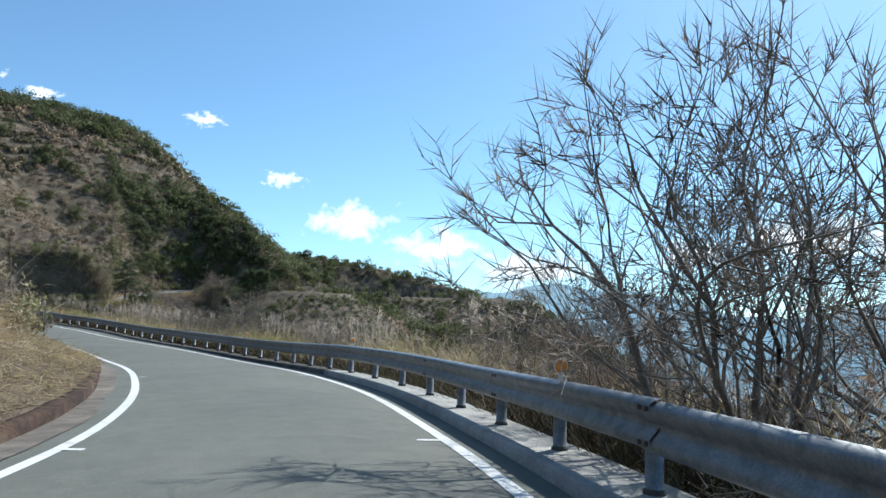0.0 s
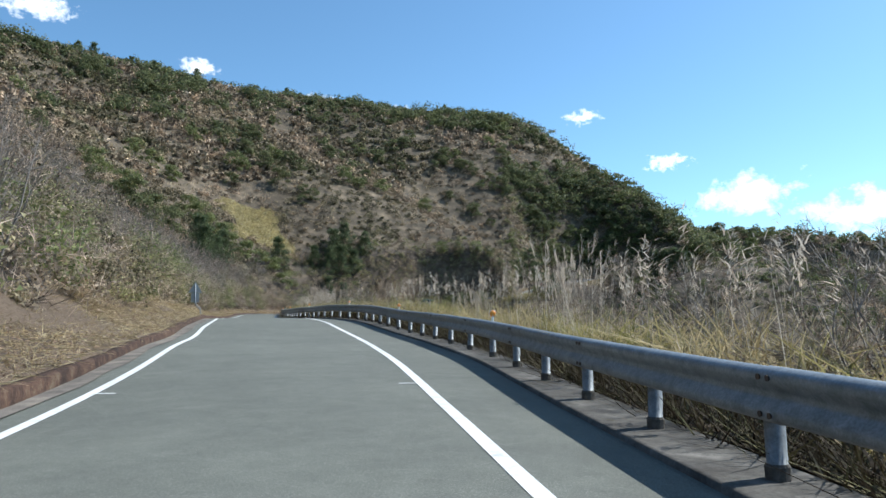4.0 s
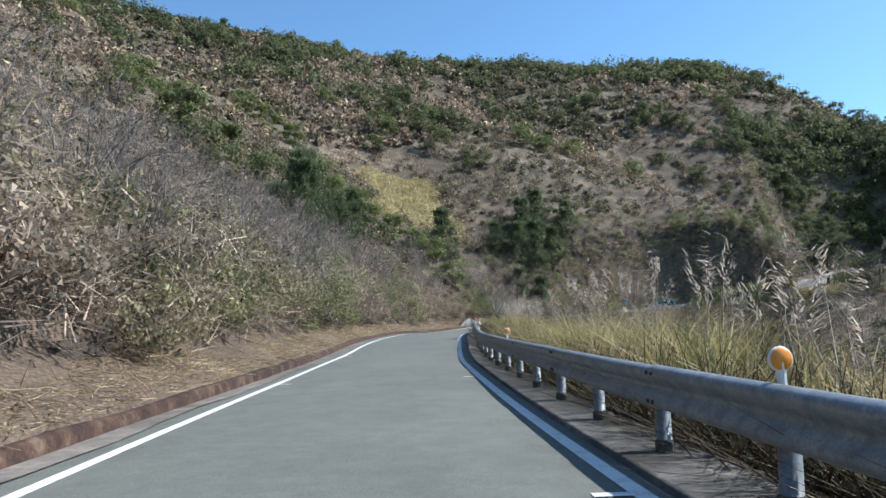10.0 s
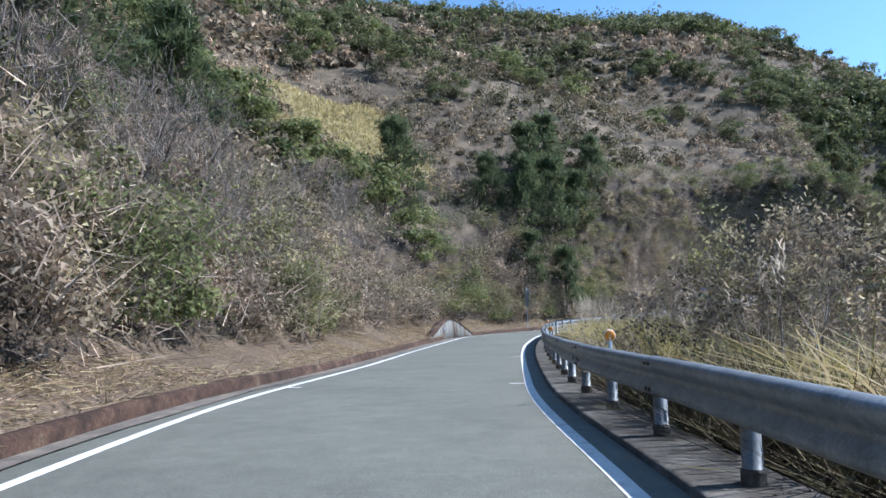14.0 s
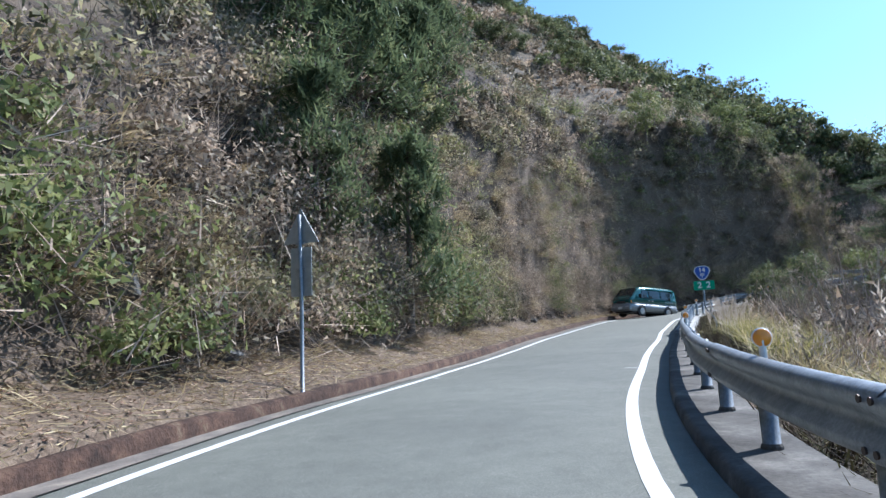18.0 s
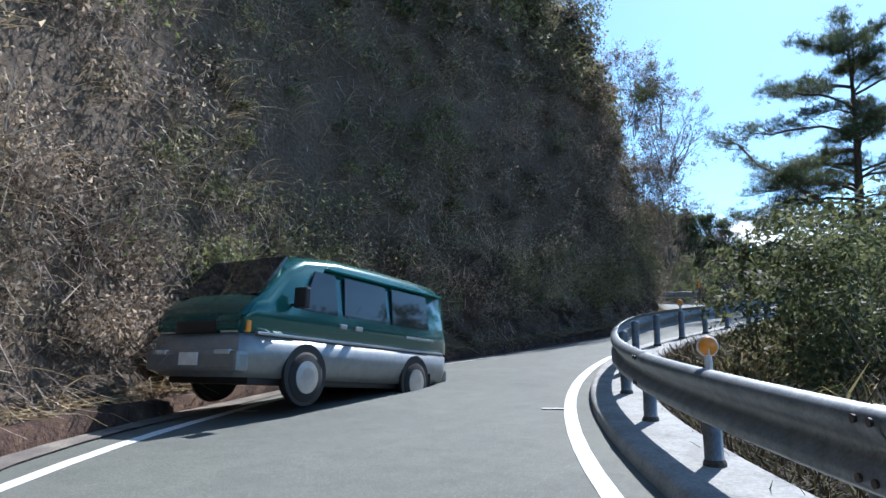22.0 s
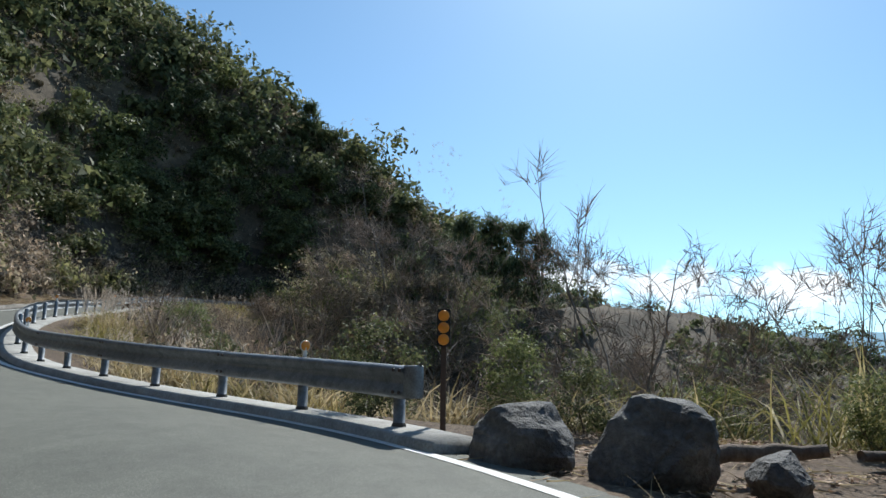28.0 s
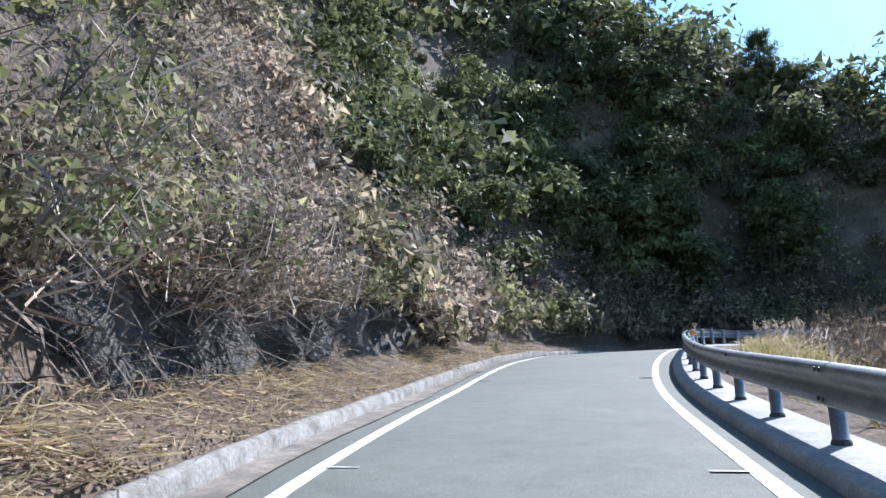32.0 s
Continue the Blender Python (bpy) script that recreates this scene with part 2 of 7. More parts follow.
# ---- mesh helpers ----
def np_mesh(name, verts, faces, mats, index=None, smooth=False):
    """A mesh from arrays: verts (n, 3), faces (m, k)."""
    me = bpy.data.meshes.new(name)
    verts = np.asarray(verts, np.float32)
    faces = np.asarray(faces, np.int32)
    m, k = faces.shape
    me.vertices.add(len(verts))
    me.vertices.foreach_set("co", verts.ravel())
    me.loops.add(m * k)
    me.loops.foreach_set("vertex_index", faces.ravel())
    me.polygons.add(m)
    me.polygons.foreach_set("loop_start", np.arange(0, m * k, k, dtype=np.int32))
    if index is not None:
        me.polygons.foreach_set("material_index", np.asarray(index, np.int32))
    if smooth:
        me.polygons.foreach_set("use_smooth", np.ones(m, bool))
    for a in (mats if isinstance(mats, (list, tuple)) else [mats]):
        me.materials.append(a)
    me.update(calc_edges=True)
    return me


def part(name, bm, mat, parent, label=""):
    me = bpy.data.meshes.new(name)
    bm.to_mesh(me)
    bm.free()
    me.materials.append(mat)
    ob = new(name, me)
    ob.parent = parent
    return tagged(ob, label)


def mesh_part(name, me, parent, label="", at=None):
    ob = new(name, me)
    ob.parent = parent
    if at is not None:
        ob.matrix_basis = at
    return tagged(ob, label)


def thing(name, at, label, category, group="", kind=""):
    ob = new(name)
    ob.empty_display_size = 0.2
    ob.matrix_basis = at
    return tagged(ob, label, category, group, kind)


def loft(rings, closed=True, caps=False):
    """Vertices and quads of rings (n, k, 3) joined one to the next."""
    rings = np.asarray(rings, float)
    n, k = rings.shape[:2]
    v = rings.reshape(-1, 3)
    i, j = np.meshgrid(np.arange(n - 1), np.arange(k if closed else k - 1), indexing="ij")
    j2 = (j + 1) % k
    f = np.stack([i * k + j, i * k + j2, (i + 1) * k + j2, (i + 1) * k + j], -1).reshape(-1, 4)
    return v, f


def join_arrays(parts):
    vs, fs, at = [], [], 0
    for v, f in parts:
        vs.append(v)
        fs.append(np.asarray(f) + at)
        at += len(v)
    return np.concatenate(vs), np.concatenate(fs)


RNG = np.random.default_rng(7)


def value_noise(x, y, scale, seed=0):
    """Smooth noise from -1 to 1 over the plan."""
    x, y = np.asarray(x, float) / scale + 91.7 * seed, np.asarray(y, float) / scale - 37.3 * seed
    xi, yi = np.floor(x), np.floor(y)
    fx, fy = x - xi, y - yi
    fx, fy = fx * fx * (3 - 2 * fx), fy * fy * (3 - 2 * fy)

    def hsh(a, b):
        s = np.sin(a * 127.1 + b * 311.7 + seed * 17.3) * 43758.5453
        return (s - np.floor(s)) * 2 - 1
    return (hsh(xi, yi) * (1 - fx) + hsh(xi + 1, yi) * fx) * (1 - fy) + (hsh(xi, yi + 1) * (1 - fx) + hsh(xi + 1, yi + 1) * fx) * fy


# ---- the road's line ----
EYE = 1.22
AHEAD = [(105.9, 238.7, 13.66), (113.2, 244.5, 14.76), (120.6, 249.3, 15.99), (128.6, 253.3, 17.09), (137, 254.8, 17.7), (144.5, 251.2, 18.1), (149.5, 244.3, 18.5),
         (153, 236, 18.8), (157, 228, 19.2), (164, 221, 19.6), (173, 218, 20), (182, 222, 20.3), (188, 233, 20.8), (193, 246, 21.3), (200, 256, 21.8), (209, 260, 22.2), (220, 254, 22.6), (232, 242, 23), (245, 228, 23.5), (258, 212, 24), (272, 195, 24)]
BEHIND = [(-27, -18, -0.4), (-18, -13.5, -0.2), (-9, -8, -0.1)]
knots = np.array(BEHIND + [(r[1], r[2], r[3]) for r in PATH] + AHEAD, float)
kt = np.concatenate([[-3.0, -2.0, -1.0], [r[0] for r in PATH], 33 + np.arange(len(AHEAD)) * 1.0])


def catmull(k, sub):
    e = np.vstack([2 * k[:1] - k[1:2], k, 2 * k[-1:] - k[-2:-1]])
    u = (np.arange(sub) / sub)[None, :, None]
    a, b, c, d = (q[:, None] for q in (e[:-3], e[1:-2], e[2:-1], e[3:]))
    r = 0.5 * (2 * b + (c - a) * u + (2 * a - 5 * b + 4 * c - d) * u ** 2 + (3 * b - a - 3 * c + d) * u ** 3)
    return np.vstack([r.reshape(-1, k.shape[1]), k[-1:]])


fine = catmull(np.c_[knots, kt], 10)
seg = np.r_[0, np.cumsum(np.linalg.norm(np.diff(fine[:, :2], axis=0), axis=1))]
STEP = 0.8
S = np.arange(0, seg[-1], STEP)
CL = np.stack([np.interp(S, seg, fine[:, i]) for i in range(4)], 1)
for _ in range(6):      # even out the small wobbles of the car
    CL[1:-1] = 0.25 * CL[:-2] + 0.5 * CL[1:-1] + 0.25 * CL[2:]
CT = CL[:, 3]
tg = np.gradient(CL[:, :2], axis=0)
tg /= np.linalg.norm(tg, axis=1, keepdims=True)
RT = np.c_[tg[:, 1], -tg[:, 0]]
RZ = CL[:, 2] - EYE
even = np.arange(73) / 2
LA = np.interp(CT, even, [1.39, 1.36, 1.36, 1.56, 1.56, 1.41, 1.30, 1.27, 1.28, 1.32, 1.41, 1.56, 1.69, 1.79, 1.85, 1.95, 1.99, 1.96, 1.97, 1.91, 1.76, 1.61, 1.44, 1.27, 1.14, 1.07, 1.07, 1.07, 1.18, 1.41, 1.50, 1.50, 1.44, 1.35, 1.22, 1.10, 1.04, 1.11, 1.31, 1.56, 1.66, 1.66, 1.57, 1.41, 1.22, 0.94, 0.85, 0.97, 1.12, 1.24, 1.24, 1.21, 1.27, 1.29, 1.52, 2.03, 2.56, 2.81, 2.52, 2.05, 1.79, 1.57, 1.49, 1.51, 1.58, 1.62, 1.62, 1.61, 1.58, 1.56, 1.52, 1.48, 1.46])
LB = np.interp(CT, even, [3.03, 2.90, 2.82, 2.75, 2.73, 2.84, 2.99, 3.06, 3.16, 3.23, 3.28, 3.31, 3.33, 3.31, 3.29, 3.22, 3.12, 3.07, 3.05, 3.07, 3.09, 3.12, 3.16, 3.22, 3.29, 3.33, 3.52, 3.53, 3.49, 3.39, 3.30, 3.28, 3.29, 3.32, 3.35, 3.36, 3.46, 3.36, 3.19, 3.06, 3.01, 3.05, 3.10, 3.17, 3.25, 3.36, 3.43, 3.36, 3.21, 3.03, 2.61, 2.25, 2.09, 1.93, 1.76, 1.77, 2.04, 2.19, 2.05, 1.78, 1.64, 1.66, 1.75, 1.75, 1.80, 1.79, 1.88, 2.12, 2.40, 2.80, 3.25, 3.42, 3.60])
ZL = np.interp(CT, np.arange(37), [-0.03, -0.14, -0.11, -0.18, -0.07, -0.05, 0.03, 0.03, 0.01, 0.01, 0.01, -0.06, -0.07, -0.04, -0.05, -0.01, -0.02, -0.04, -0.04, -0.09, -0.15, -0.07, -0.06, 0.03, -0.11, -0.18, -0.15, -0.12, -0.27, -0.14, -0.11, -0.29, -0.15, 0.00, 0.00, 0.00, 0.00])
# how far beyond the right-hand line the posts stand
LP = LA + np.interp(CT, [0, 1, 3, 4.9, 5.5, 7.8, 8.8, 9.7, 11.7, 13.8, 15.2, 18, 19.9, 21.8, 23.5, 26.5, 29, 32, 36],
                    [0.88, 0.92, 1.15, 1.85, 2.15, 2.1, 1.2, 0.62, 0.78, 0.86, 0.8, 0.95, 1.0, 0.98, 0.74, 0.5, 0.5, 0.8, 0.95])
# the cut in the hill on the left: height of the steep part
CUT = np.interp(CT, [0, 3, 6, 8, 11, 14, 16, 18, 19, 20, 21.5, 26, 28, 29, 30, 31.5, 33, 34.5, 38, 40, 42, 46, 50], [1.0, 1.2, 1.6, 2.5, 3.0, 3.5, 4.0, 5.0, 6.5, 9, 14, 15, 8, 5, 6, 8, 14, 36, 38, 26, 10, 5, 4])
BERM = np.interp(CT, [0, 4, 8, 10, 12, 16, 19.5, 21.5, 23, 26, 28.5, 30, 33], [2.2, 2.4, 2.4, 2.1, 1.8, 1.8, 1.9, 1.3, 0.5, 0.3, 0.9, 1.9, 1.6])
BATTER = np.interp(CT, [0, 18, 21, 22, 27.5, 29, 32, 35, 42], [2.0, 2.3, 3.5, 6, 6, 2.6, 2.4, 1.9, 1.7])
FLAT = np.interp(CT, [25.8, 26.8, 28.8, 29.4], [0.3, 6.0, 6.0, 0.4])


def smooth(x, n=3):
    k = np.ones(n) / n
    return np.convolve(np.pad(x, n // 2, mode="edge"), k, mode="valid")


LA, LB, ZL, LP, CUT, BERM, BATTER, FLAT = (smooth(x) for x in (LA, LB, ZL, LP, CUT, BERM, BATTER, FLAT))
ALL = np.arange(len(S))
ROAD_N = int(np.searchsorted(CT, 38.4))


def at_time(t):
    return int(np.argmin(np.abs(CT - t)))


def road_point(i, d, h=0.0):
    """A place d to the right of the car's line at sample i, h over the road."""
    z = RZ[i] + (ZL[i] * d / -LB[i] if d < 0 else 0)
    return np.array([CL[i, 0] + RT[i, 0] * d, CL[i, 1] + RT[i, 1] * d, z + h])


def side(d, h=0.0, rows=slice(None)):
    d = np.broadcast_to(d, S.shape)
    z = RZ + np.where(d < 0, ZL * np.clip(d / -LB, 0, 1.3), 0) + h
    return np.c_[CL[:, :2] + RT * d[:, None], z][rows]


def strip(name, cols, mats, rows=slice(None), closed=False, index=None, smooth_faces=False):
    """A band along the road from columns of points."""
    v, f = loft(np.stack([c[rows] for c in cols], 1), closed)
    return np_mesh(name, v, f[:, ::-1], mats, index, smooth_faces)


def left_height(e, i):
    """Ground over the road at e beyond the left-hand kerb's back."""
    e, cut, berm, batter = np.maximum(e, 0), CUT[i], BERM[i], BATTER[i]
    b = 0.22 + 0.32 * np.minimum(e, berm)
    steep = np.clip((e - berm) * batter, 0, cut)
    far = np.maximum(e - berm - cut / batter, 0)
    return b + steep + 0.66 * far


def right_height(e, i):
    e = np.maximum(e - FLAT[i], 0)
    return -0.08 - 0.1 * np.clip(e, 0, 2.4) - 0.55 * np.maximum(e - 2.4, 0)


def nearest_road(x, y):
    x, y = np.ravel(x), np.ravel(y)
    idx = np.empty(len(x), int)
    for k in range(0, len(x), 4000):
        dx = x[k:k + 4000, None] - CL[None, :, 0]
        dy = y[k:k + 4000, None] - CL[None, :, 1]
        idx[k:k + 4000] = np.argmin(dx * dx + dy * dy, 1)
    vx, vy = x - CL[idx, 0], y - CL[idx, 1]
    along = vx * RT[idx, 0] + vy * RT[idx, 1]
    return idx, np.sign(along) * np.hypot(vx, vy)


RIDGE = 105.5


def ground_z(x, y):
    """Height of the land, and the distance to the right of the road's line."""
    shape = np.shape(x)
    x, y = np.ravel(np.asarray(x, float)), np.ravel(np.asarray(y, float))
    i, d = nearest_road(x, y)
    el = -d - LB[i] - 0.85
    hl = left_height(el, i)
    rough = value_noise(x, y, 26, 1) * 5.0 + value_noise(x, y, 11, 2) * 2.4 + value_noise(x, y, 60, 3) * 5
    hl = hl + rough * np.clip((el - 8) / 40, 0, 1)
    hl = hl + (value_noise(x, y, 5, 61) * 1.5 + value_noise(x, y, 13, 62) * 2.5) * np.clip((el - 2) / 6, 0, 1) * (CT[i] > 34)
    hl = hl + 17 * np.exp(-((x - 160) ** 2 + (y - 350) ** 2) / (2 * 42 ** 2)) * np.clip(el / 40, 0, 1)
    top = RIDGE - RZ[i] + 3 * value_noise(x, y, 35, 5)
    hl = np.where(hl > top - 14, top - 14 + 14 * np.tanh((hl - top + 14) / 14), hl)
    # the main crest falls away to the east; a second spur stands beyond it
    ys = [200, 229, 242, 253, 261, 266, 280, 300, 330, 357, 420]
    cx = np.interp(y, ys, [186, 184, 180, 172, 165, 164, 165, 167, 166, 164, 166])
    cz = np.interp(y, ys, [5, 14, 26, 36, 47, 55, 60, 63, 80, 97, 100])
    cap = np.interp(y, [250, 261, 270, 300, 330], [0, 3, 6, 10, 200]) + 0.9 * np.maximum(0, cx - 22 - x)
    crest = np.minimum(RIDGE, cz + np.where(x < cx, np.minimum(0.75 * (cx - x), cap), -0.8 * (x - cx)))
    spur = np.interp(y, [120, 147, 190, 265, 330], [-15, 2, 25, 48, 50]) - 0.6 * np.abs(x - np.interp(y, [120, 147, 190, 265, 330], [262, 258, 255, 238, 225]))
    hl = np.minimum(hl, np.maximum(crest, spur) - RZ[i])
    hl = hl + 0.25 * value_noise(x, y, 1.7, 7) * np.clip(el, 0, 1)
    er = d - LP[i] - 0.45
    hr = right_height(er, i) + 0.25 * value_noise(x, y, 2.3, 8) * np.clip(er, 0, 1) + rough * 0.6 * np.clip((er - 10) / 40, 0, 1)
    hr = np.maximum(hr, -70 + rough)
    z = RZ[i] + np.where(d < 0, hl, hr)
    edge = np.maximum.reduce([np.zeros(len(x)), x - 300, -150 - x, y - 440, -50 - y])
    z = z - 1.1 * edge
    return z.reshape(shape), d.reshape(shape), i.reshape(shape)


# ---- ground ----
HEIGHT = []


def build_ground():
    gx, gy = np.arange(-190, 421, 2.6), np.arange(-90, 521, 2.6)
    X, Y = np.meshgrid(gx, gy, indexing="ij")
    z, d, i = ground_z(X, Y)
    for _ in range(45):
        q = z.copy()
        q[1:-1, 1:-1] = (z[:-2, 1:-1] + z[2:, 1:-1] + z[1:-1, :-2] + z[1:-1, 2:]) / 4
        w = np.clip((np.abs(d) - 16) / 30, 0, 1)
        z = z * (1 - w) + q * w
    HEIGHT.append((gx[0], gy[0], z))
    low = (d > -(LB[i] + 4.7)) & (d < LP[i] + 2.2 + np.where(FLAT[i] > 2, 4, 0))
    z = np.where(low, np.minimum(z, RZ[i] - 0.6), z)
    v = np.stack([X, Y, z], -1).reshape(-1, 3)
    n, m = X.shape
    a, b = np.meshgrid(np.arange(n - 1), np.arange(m - 1), indexing="ij")
    f = np.stack([a * m + b, (a + 1) * m + b, (a + 1) * m + b + 1, a * m + b + 1], -1).reshape(-1, 4)
    # the outer land, down to the valley and out to the horizon, on the same sheet
    rim = np.r_[np.arange(n) * m, (n - 1) * m + np.arange(1, m), np.arange(n - 2, -1, -1) * m + m - 1, np.arange(m - 2, 0, -1)]
    mid = np.array([115, 215, 0])
    start, rings, faces, idx = len(v), [v], [f], np.zeros(len(f), int)
    last = rim
    for grow, low_z in ((1.7, -330), (4, -680), (16, -700)):
        q = mid + (v[rim] - mid) * grow
        q[:, 2] = low_z + 25 * value_noise(q[:, 0], q[:, 1], 300, 3)
        new_ring = start + np.arange(len(rim))
        faces.append(np.stack([last, np.roll(last, -1), np.roll(new_ring, -1), new_ring], 1)[:, ::-1])
        rings.append(q)
        last, start = new_ring, start + len(rim)
    f2 = np.concatenate(faces)
    # the outer rings take the haze-tinted valley colour
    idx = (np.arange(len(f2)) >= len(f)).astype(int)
    me = np_mesh("ground", np.concatenate(rings), f2, [SOIL, HAZED_VALLEY], idx, smooth=True)
    tagged(new("ground", me), "steep mountainside with dry soil and grass", "ground", kind="structure")


build_ground()


def land(x, y):
    """Height of the finished ground by its grid."""
    x0, y0, z = HEIGHT[0]
    u, w = (np.asarray(x) - x0) / 2.6, (np.asarray(y) - y0) / 2.6
    a, b = np.clip(u.astype(int), 0, z.shape[0] - 2), np.clip(w.astype(int), 0, z.shape[1] - 2)
    u, w = u - a, w - b
    return (z[a, b] * (1 - u) + z[a + 1, b] * u) * (1 - w) + (z[a, b + 1] * (1 - u) + z[a + 1, b + 1] * u) * w


def build_road():
    r = slice(0, ROAD_N)
    cols = [side(-LB - 0.75, -0.02), side(-LB - 0.25), side(-LB * 0.5, 0.015), side(0, 0.0), side(LA), side(np.where(FLAT > 1.5, LA + 0.5, LP - 0.42), -0.02)]
    tagged(new("road", strip("road", cols, ASPHALT, r)), "grey asphalt mountain road, worn and speckled", "road", kind="structure")
    for name, d in (("edge_line_right", LA), ("edge_line_left", -LB)):
        ob = new(name, strip(name, [side(d - 0.075, 0.006), side(d + 0.075, 0.006)], PAINT, r))
        tagged(ob, "white painted edge line, slightly worn", "road marking", kind="structure")
    # short cross ticks on the lines
    tick = np_mesh("tick", [(-0.15, -0.06, 0), (0.15, -0.06, 0), (0.15, 0.06, 0), (-0.15, 0.06, 0)], [[0, 1, 2, 3]], PAINT)
    for i in range(12, ROAD_N - 20, 13):
        for d in (LA[i] - 0.2, -LB[i] + 0.2):
            p = road_point(i, d, 0.008)
            ob = mesh_part("edge_tick", tick, None, "", pose(*p, 0, 0, math.degrees(math.atan2(RT[i, 1], RT[i, 0]))))
            tagged(ob, "short white tick beside the edge line", "road marking", "edge ticks", "structure")
    # gutter and kerb on the hill's side
    w = 0.05 * value_noise(S, S * 0, 1.6, 4)
    tagged(new("gutter", strip("gutter", [side(-LB - 0.8 + w, 0.012), side(-LB - 0.36 + w * 2, 0.012)], GUTTER, r)), "gutter with dirt and fallen leaves", "gutter", kind="structure")
    wob = 0.035 * value_noise(S, S * 0, 2.3, 6) + 0.025 * value_noise(S, S * 0, 0.9, 16)
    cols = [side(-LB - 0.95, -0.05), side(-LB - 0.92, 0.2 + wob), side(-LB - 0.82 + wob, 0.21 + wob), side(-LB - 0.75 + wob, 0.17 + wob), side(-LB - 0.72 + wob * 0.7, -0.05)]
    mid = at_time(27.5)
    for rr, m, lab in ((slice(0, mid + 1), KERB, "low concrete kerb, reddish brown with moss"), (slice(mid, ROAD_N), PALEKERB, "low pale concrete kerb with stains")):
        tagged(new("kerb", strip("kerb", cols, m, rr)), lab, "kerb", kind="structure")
    # concrete footing under the guardrail
    lowness = np.interp(CT, [2, 4, 16, 17.5], [1, 0.35, 0.35, 1])
    cols = [side(LP - 0.47, -0.05)] + [side(LP + o, h * lowness) for o, h in ((-0.45, 0.09), (-0.4, 0.11), (0.3, 0.1), (0.36, 0.05))] + [side(LP + 0.38, -0.3)]
    for t0, t1, m in ((-3, 2.0, PALE), (2.0, 21, CONCRETE), (21, 26.3, PALE), (28.9, 38.4, PALE)):
        rr = slice(at_time(t0), min(at_time(t1) + 1, ROAD_N))
        v, f = loft(np.stack([c[rr] for c in cols], 1), False)
        c = len(cols)
        ends = [[0, 1, 2, 3], [0, 3, 4, 5]]
        f = np.vstack([f[:, ::-1], ends, np.array(ends)[:, ::-1] + len(v) - c])
        tagged(new("rail_footing", np_mesh("rail_footing", v, f, m)), "concrete kerb strip carrying the guardrail posts", "kerb", kind="structure")


build_road()


def build_verges():
    """Ground beside the road, fine enough for the near view."""
    r = slice(0, at_time(38.5))
    es = np.array([0, 0.25, 0.6, 1.0, 1.5, 2.0, 2.5, 2.9, 3.4, 4.0, 4.8, 5.8])
    cols = []
    for e in es:
        d = -LB - 0.86 - e
        xy = CL[:, :2] + RT * d[:, None]
        h = left_height(np.full(len(S), e), ALL) + 0.07 * value_noise(xy[:, 0], xy[:, 1], 1.1, 9) * min(1, e) + 0.3 * value_noise(xy[:, 0], xy[:, 1], 2.7, 10) * min(1, e / 3)
        cols.append(side(-LB - 0.93, 0.13) if e == 0 else np.c_[xy, RZ + ZL + h])
    rows = len(S[r]) - 1
    steep = np.tile(np.arange(len(es) - 1) >= 6, rows).astype(int)
    tagged(new("verge_hill_side", strip("verge_hill_side", cols, [LITTER, CUTSOIL], r, index=steep, smooth_faces=True)), "sloping roadside bank of dry leaf litter", "ground", kind="structure")
    cols = []
    for e in (0, 0.3, 0.7, 1.2, 1.8, 2.5, 3.3, 4.2, 5.4, 6.6, 8.0):
        d = np.where(FLAT > 1.5, LA + 0.1, LP + 0.34) + e * np.clip(0.5 + FLAT / 6, 0.5, 1)
        xy = CL[:, :2] + RT * d[:, None]
        h = right_height(np.asarray(e * np.clip(0.5 + FLAT / 6, 0.5, 1)), ALL) + 0.12 * value_noise(xy[:, 0], xy[:, 1], 1.0, 11) * min(1, e * 2)
        cols.append(np.c_[xy, RZ + h + (np.where(FLAT > 1.5, 0.07, 0.12) if e == 0 else 0)])
    tagged(new("verge_valley_side", strip("verge_valley_side", cols, [LITTER], r, smooth_faces=True)), "outer verge of dry soil falling to the valley", "ground", kind="structure")


build_verges()


# ---- guardrails ----
def tube(points, radii, sides=8):
    points = np.asarray(points, float)
    t = np.gradient(points, axis=0)
    t /= np.linalg.norm(t, axis=1, keepdims=True) + 1e-9
    ref = np.where(np.abs(t[:, 2:3]) < 0.9, np.array([[0, 0, 1.0]]), np.array([[1.0, 0, 0]]))
    a = np.cross(t, ref)
    a /= np.linalg.norm(a, axis=1, keepdims=True) + 1e-9
    b = np.cross(t, a)
    ang = np.arange(sides) / sides * 2 * np.pi
    r = np.broadcast_to(radii, (len(points),))[:, None, None]
    rings = points[:, None] + r * (np.cos(ang)[None, :, None] * a[:, None] + np.sin(ang)[None, :, None] * b[:, None])
    return loft(rings)


def rod(points, radii, sides=8):
    v, f = tube(points, radii, sides)
    n = len(v)
    tops = [(v[:sides].mean(0), 0), (v[-sides:].mean(0), n - sides)]
    vs = np.vstack([v] + [t[0][None] for t in tops])
    fs = [f]
    for k, (c, s) in enumerate(tops):
        j = np.arange(sides)
        fs.append(np.stack([s + j, s + (j + 1) % sides, np.full(sides, n + k), np.full(sides, n + k)], 1))
    f = np.vstack(fs)
    return vs, f


def solid(name, v, f, mat, smooth=False):
    """A mesh out of quads, where a doubled corner stands for a triangle."""
    me = bpy.data.meshes.new(name)
    me.from_pydata([tuple(p) for p in v], [], [tuple(dict.fromkeys(int(a) for a in q)) for q in f])
    me.materials.append(mat)
    if smooth:
        for p in me.polygons:
            p.use_smooth = True
    me.update()
    return me


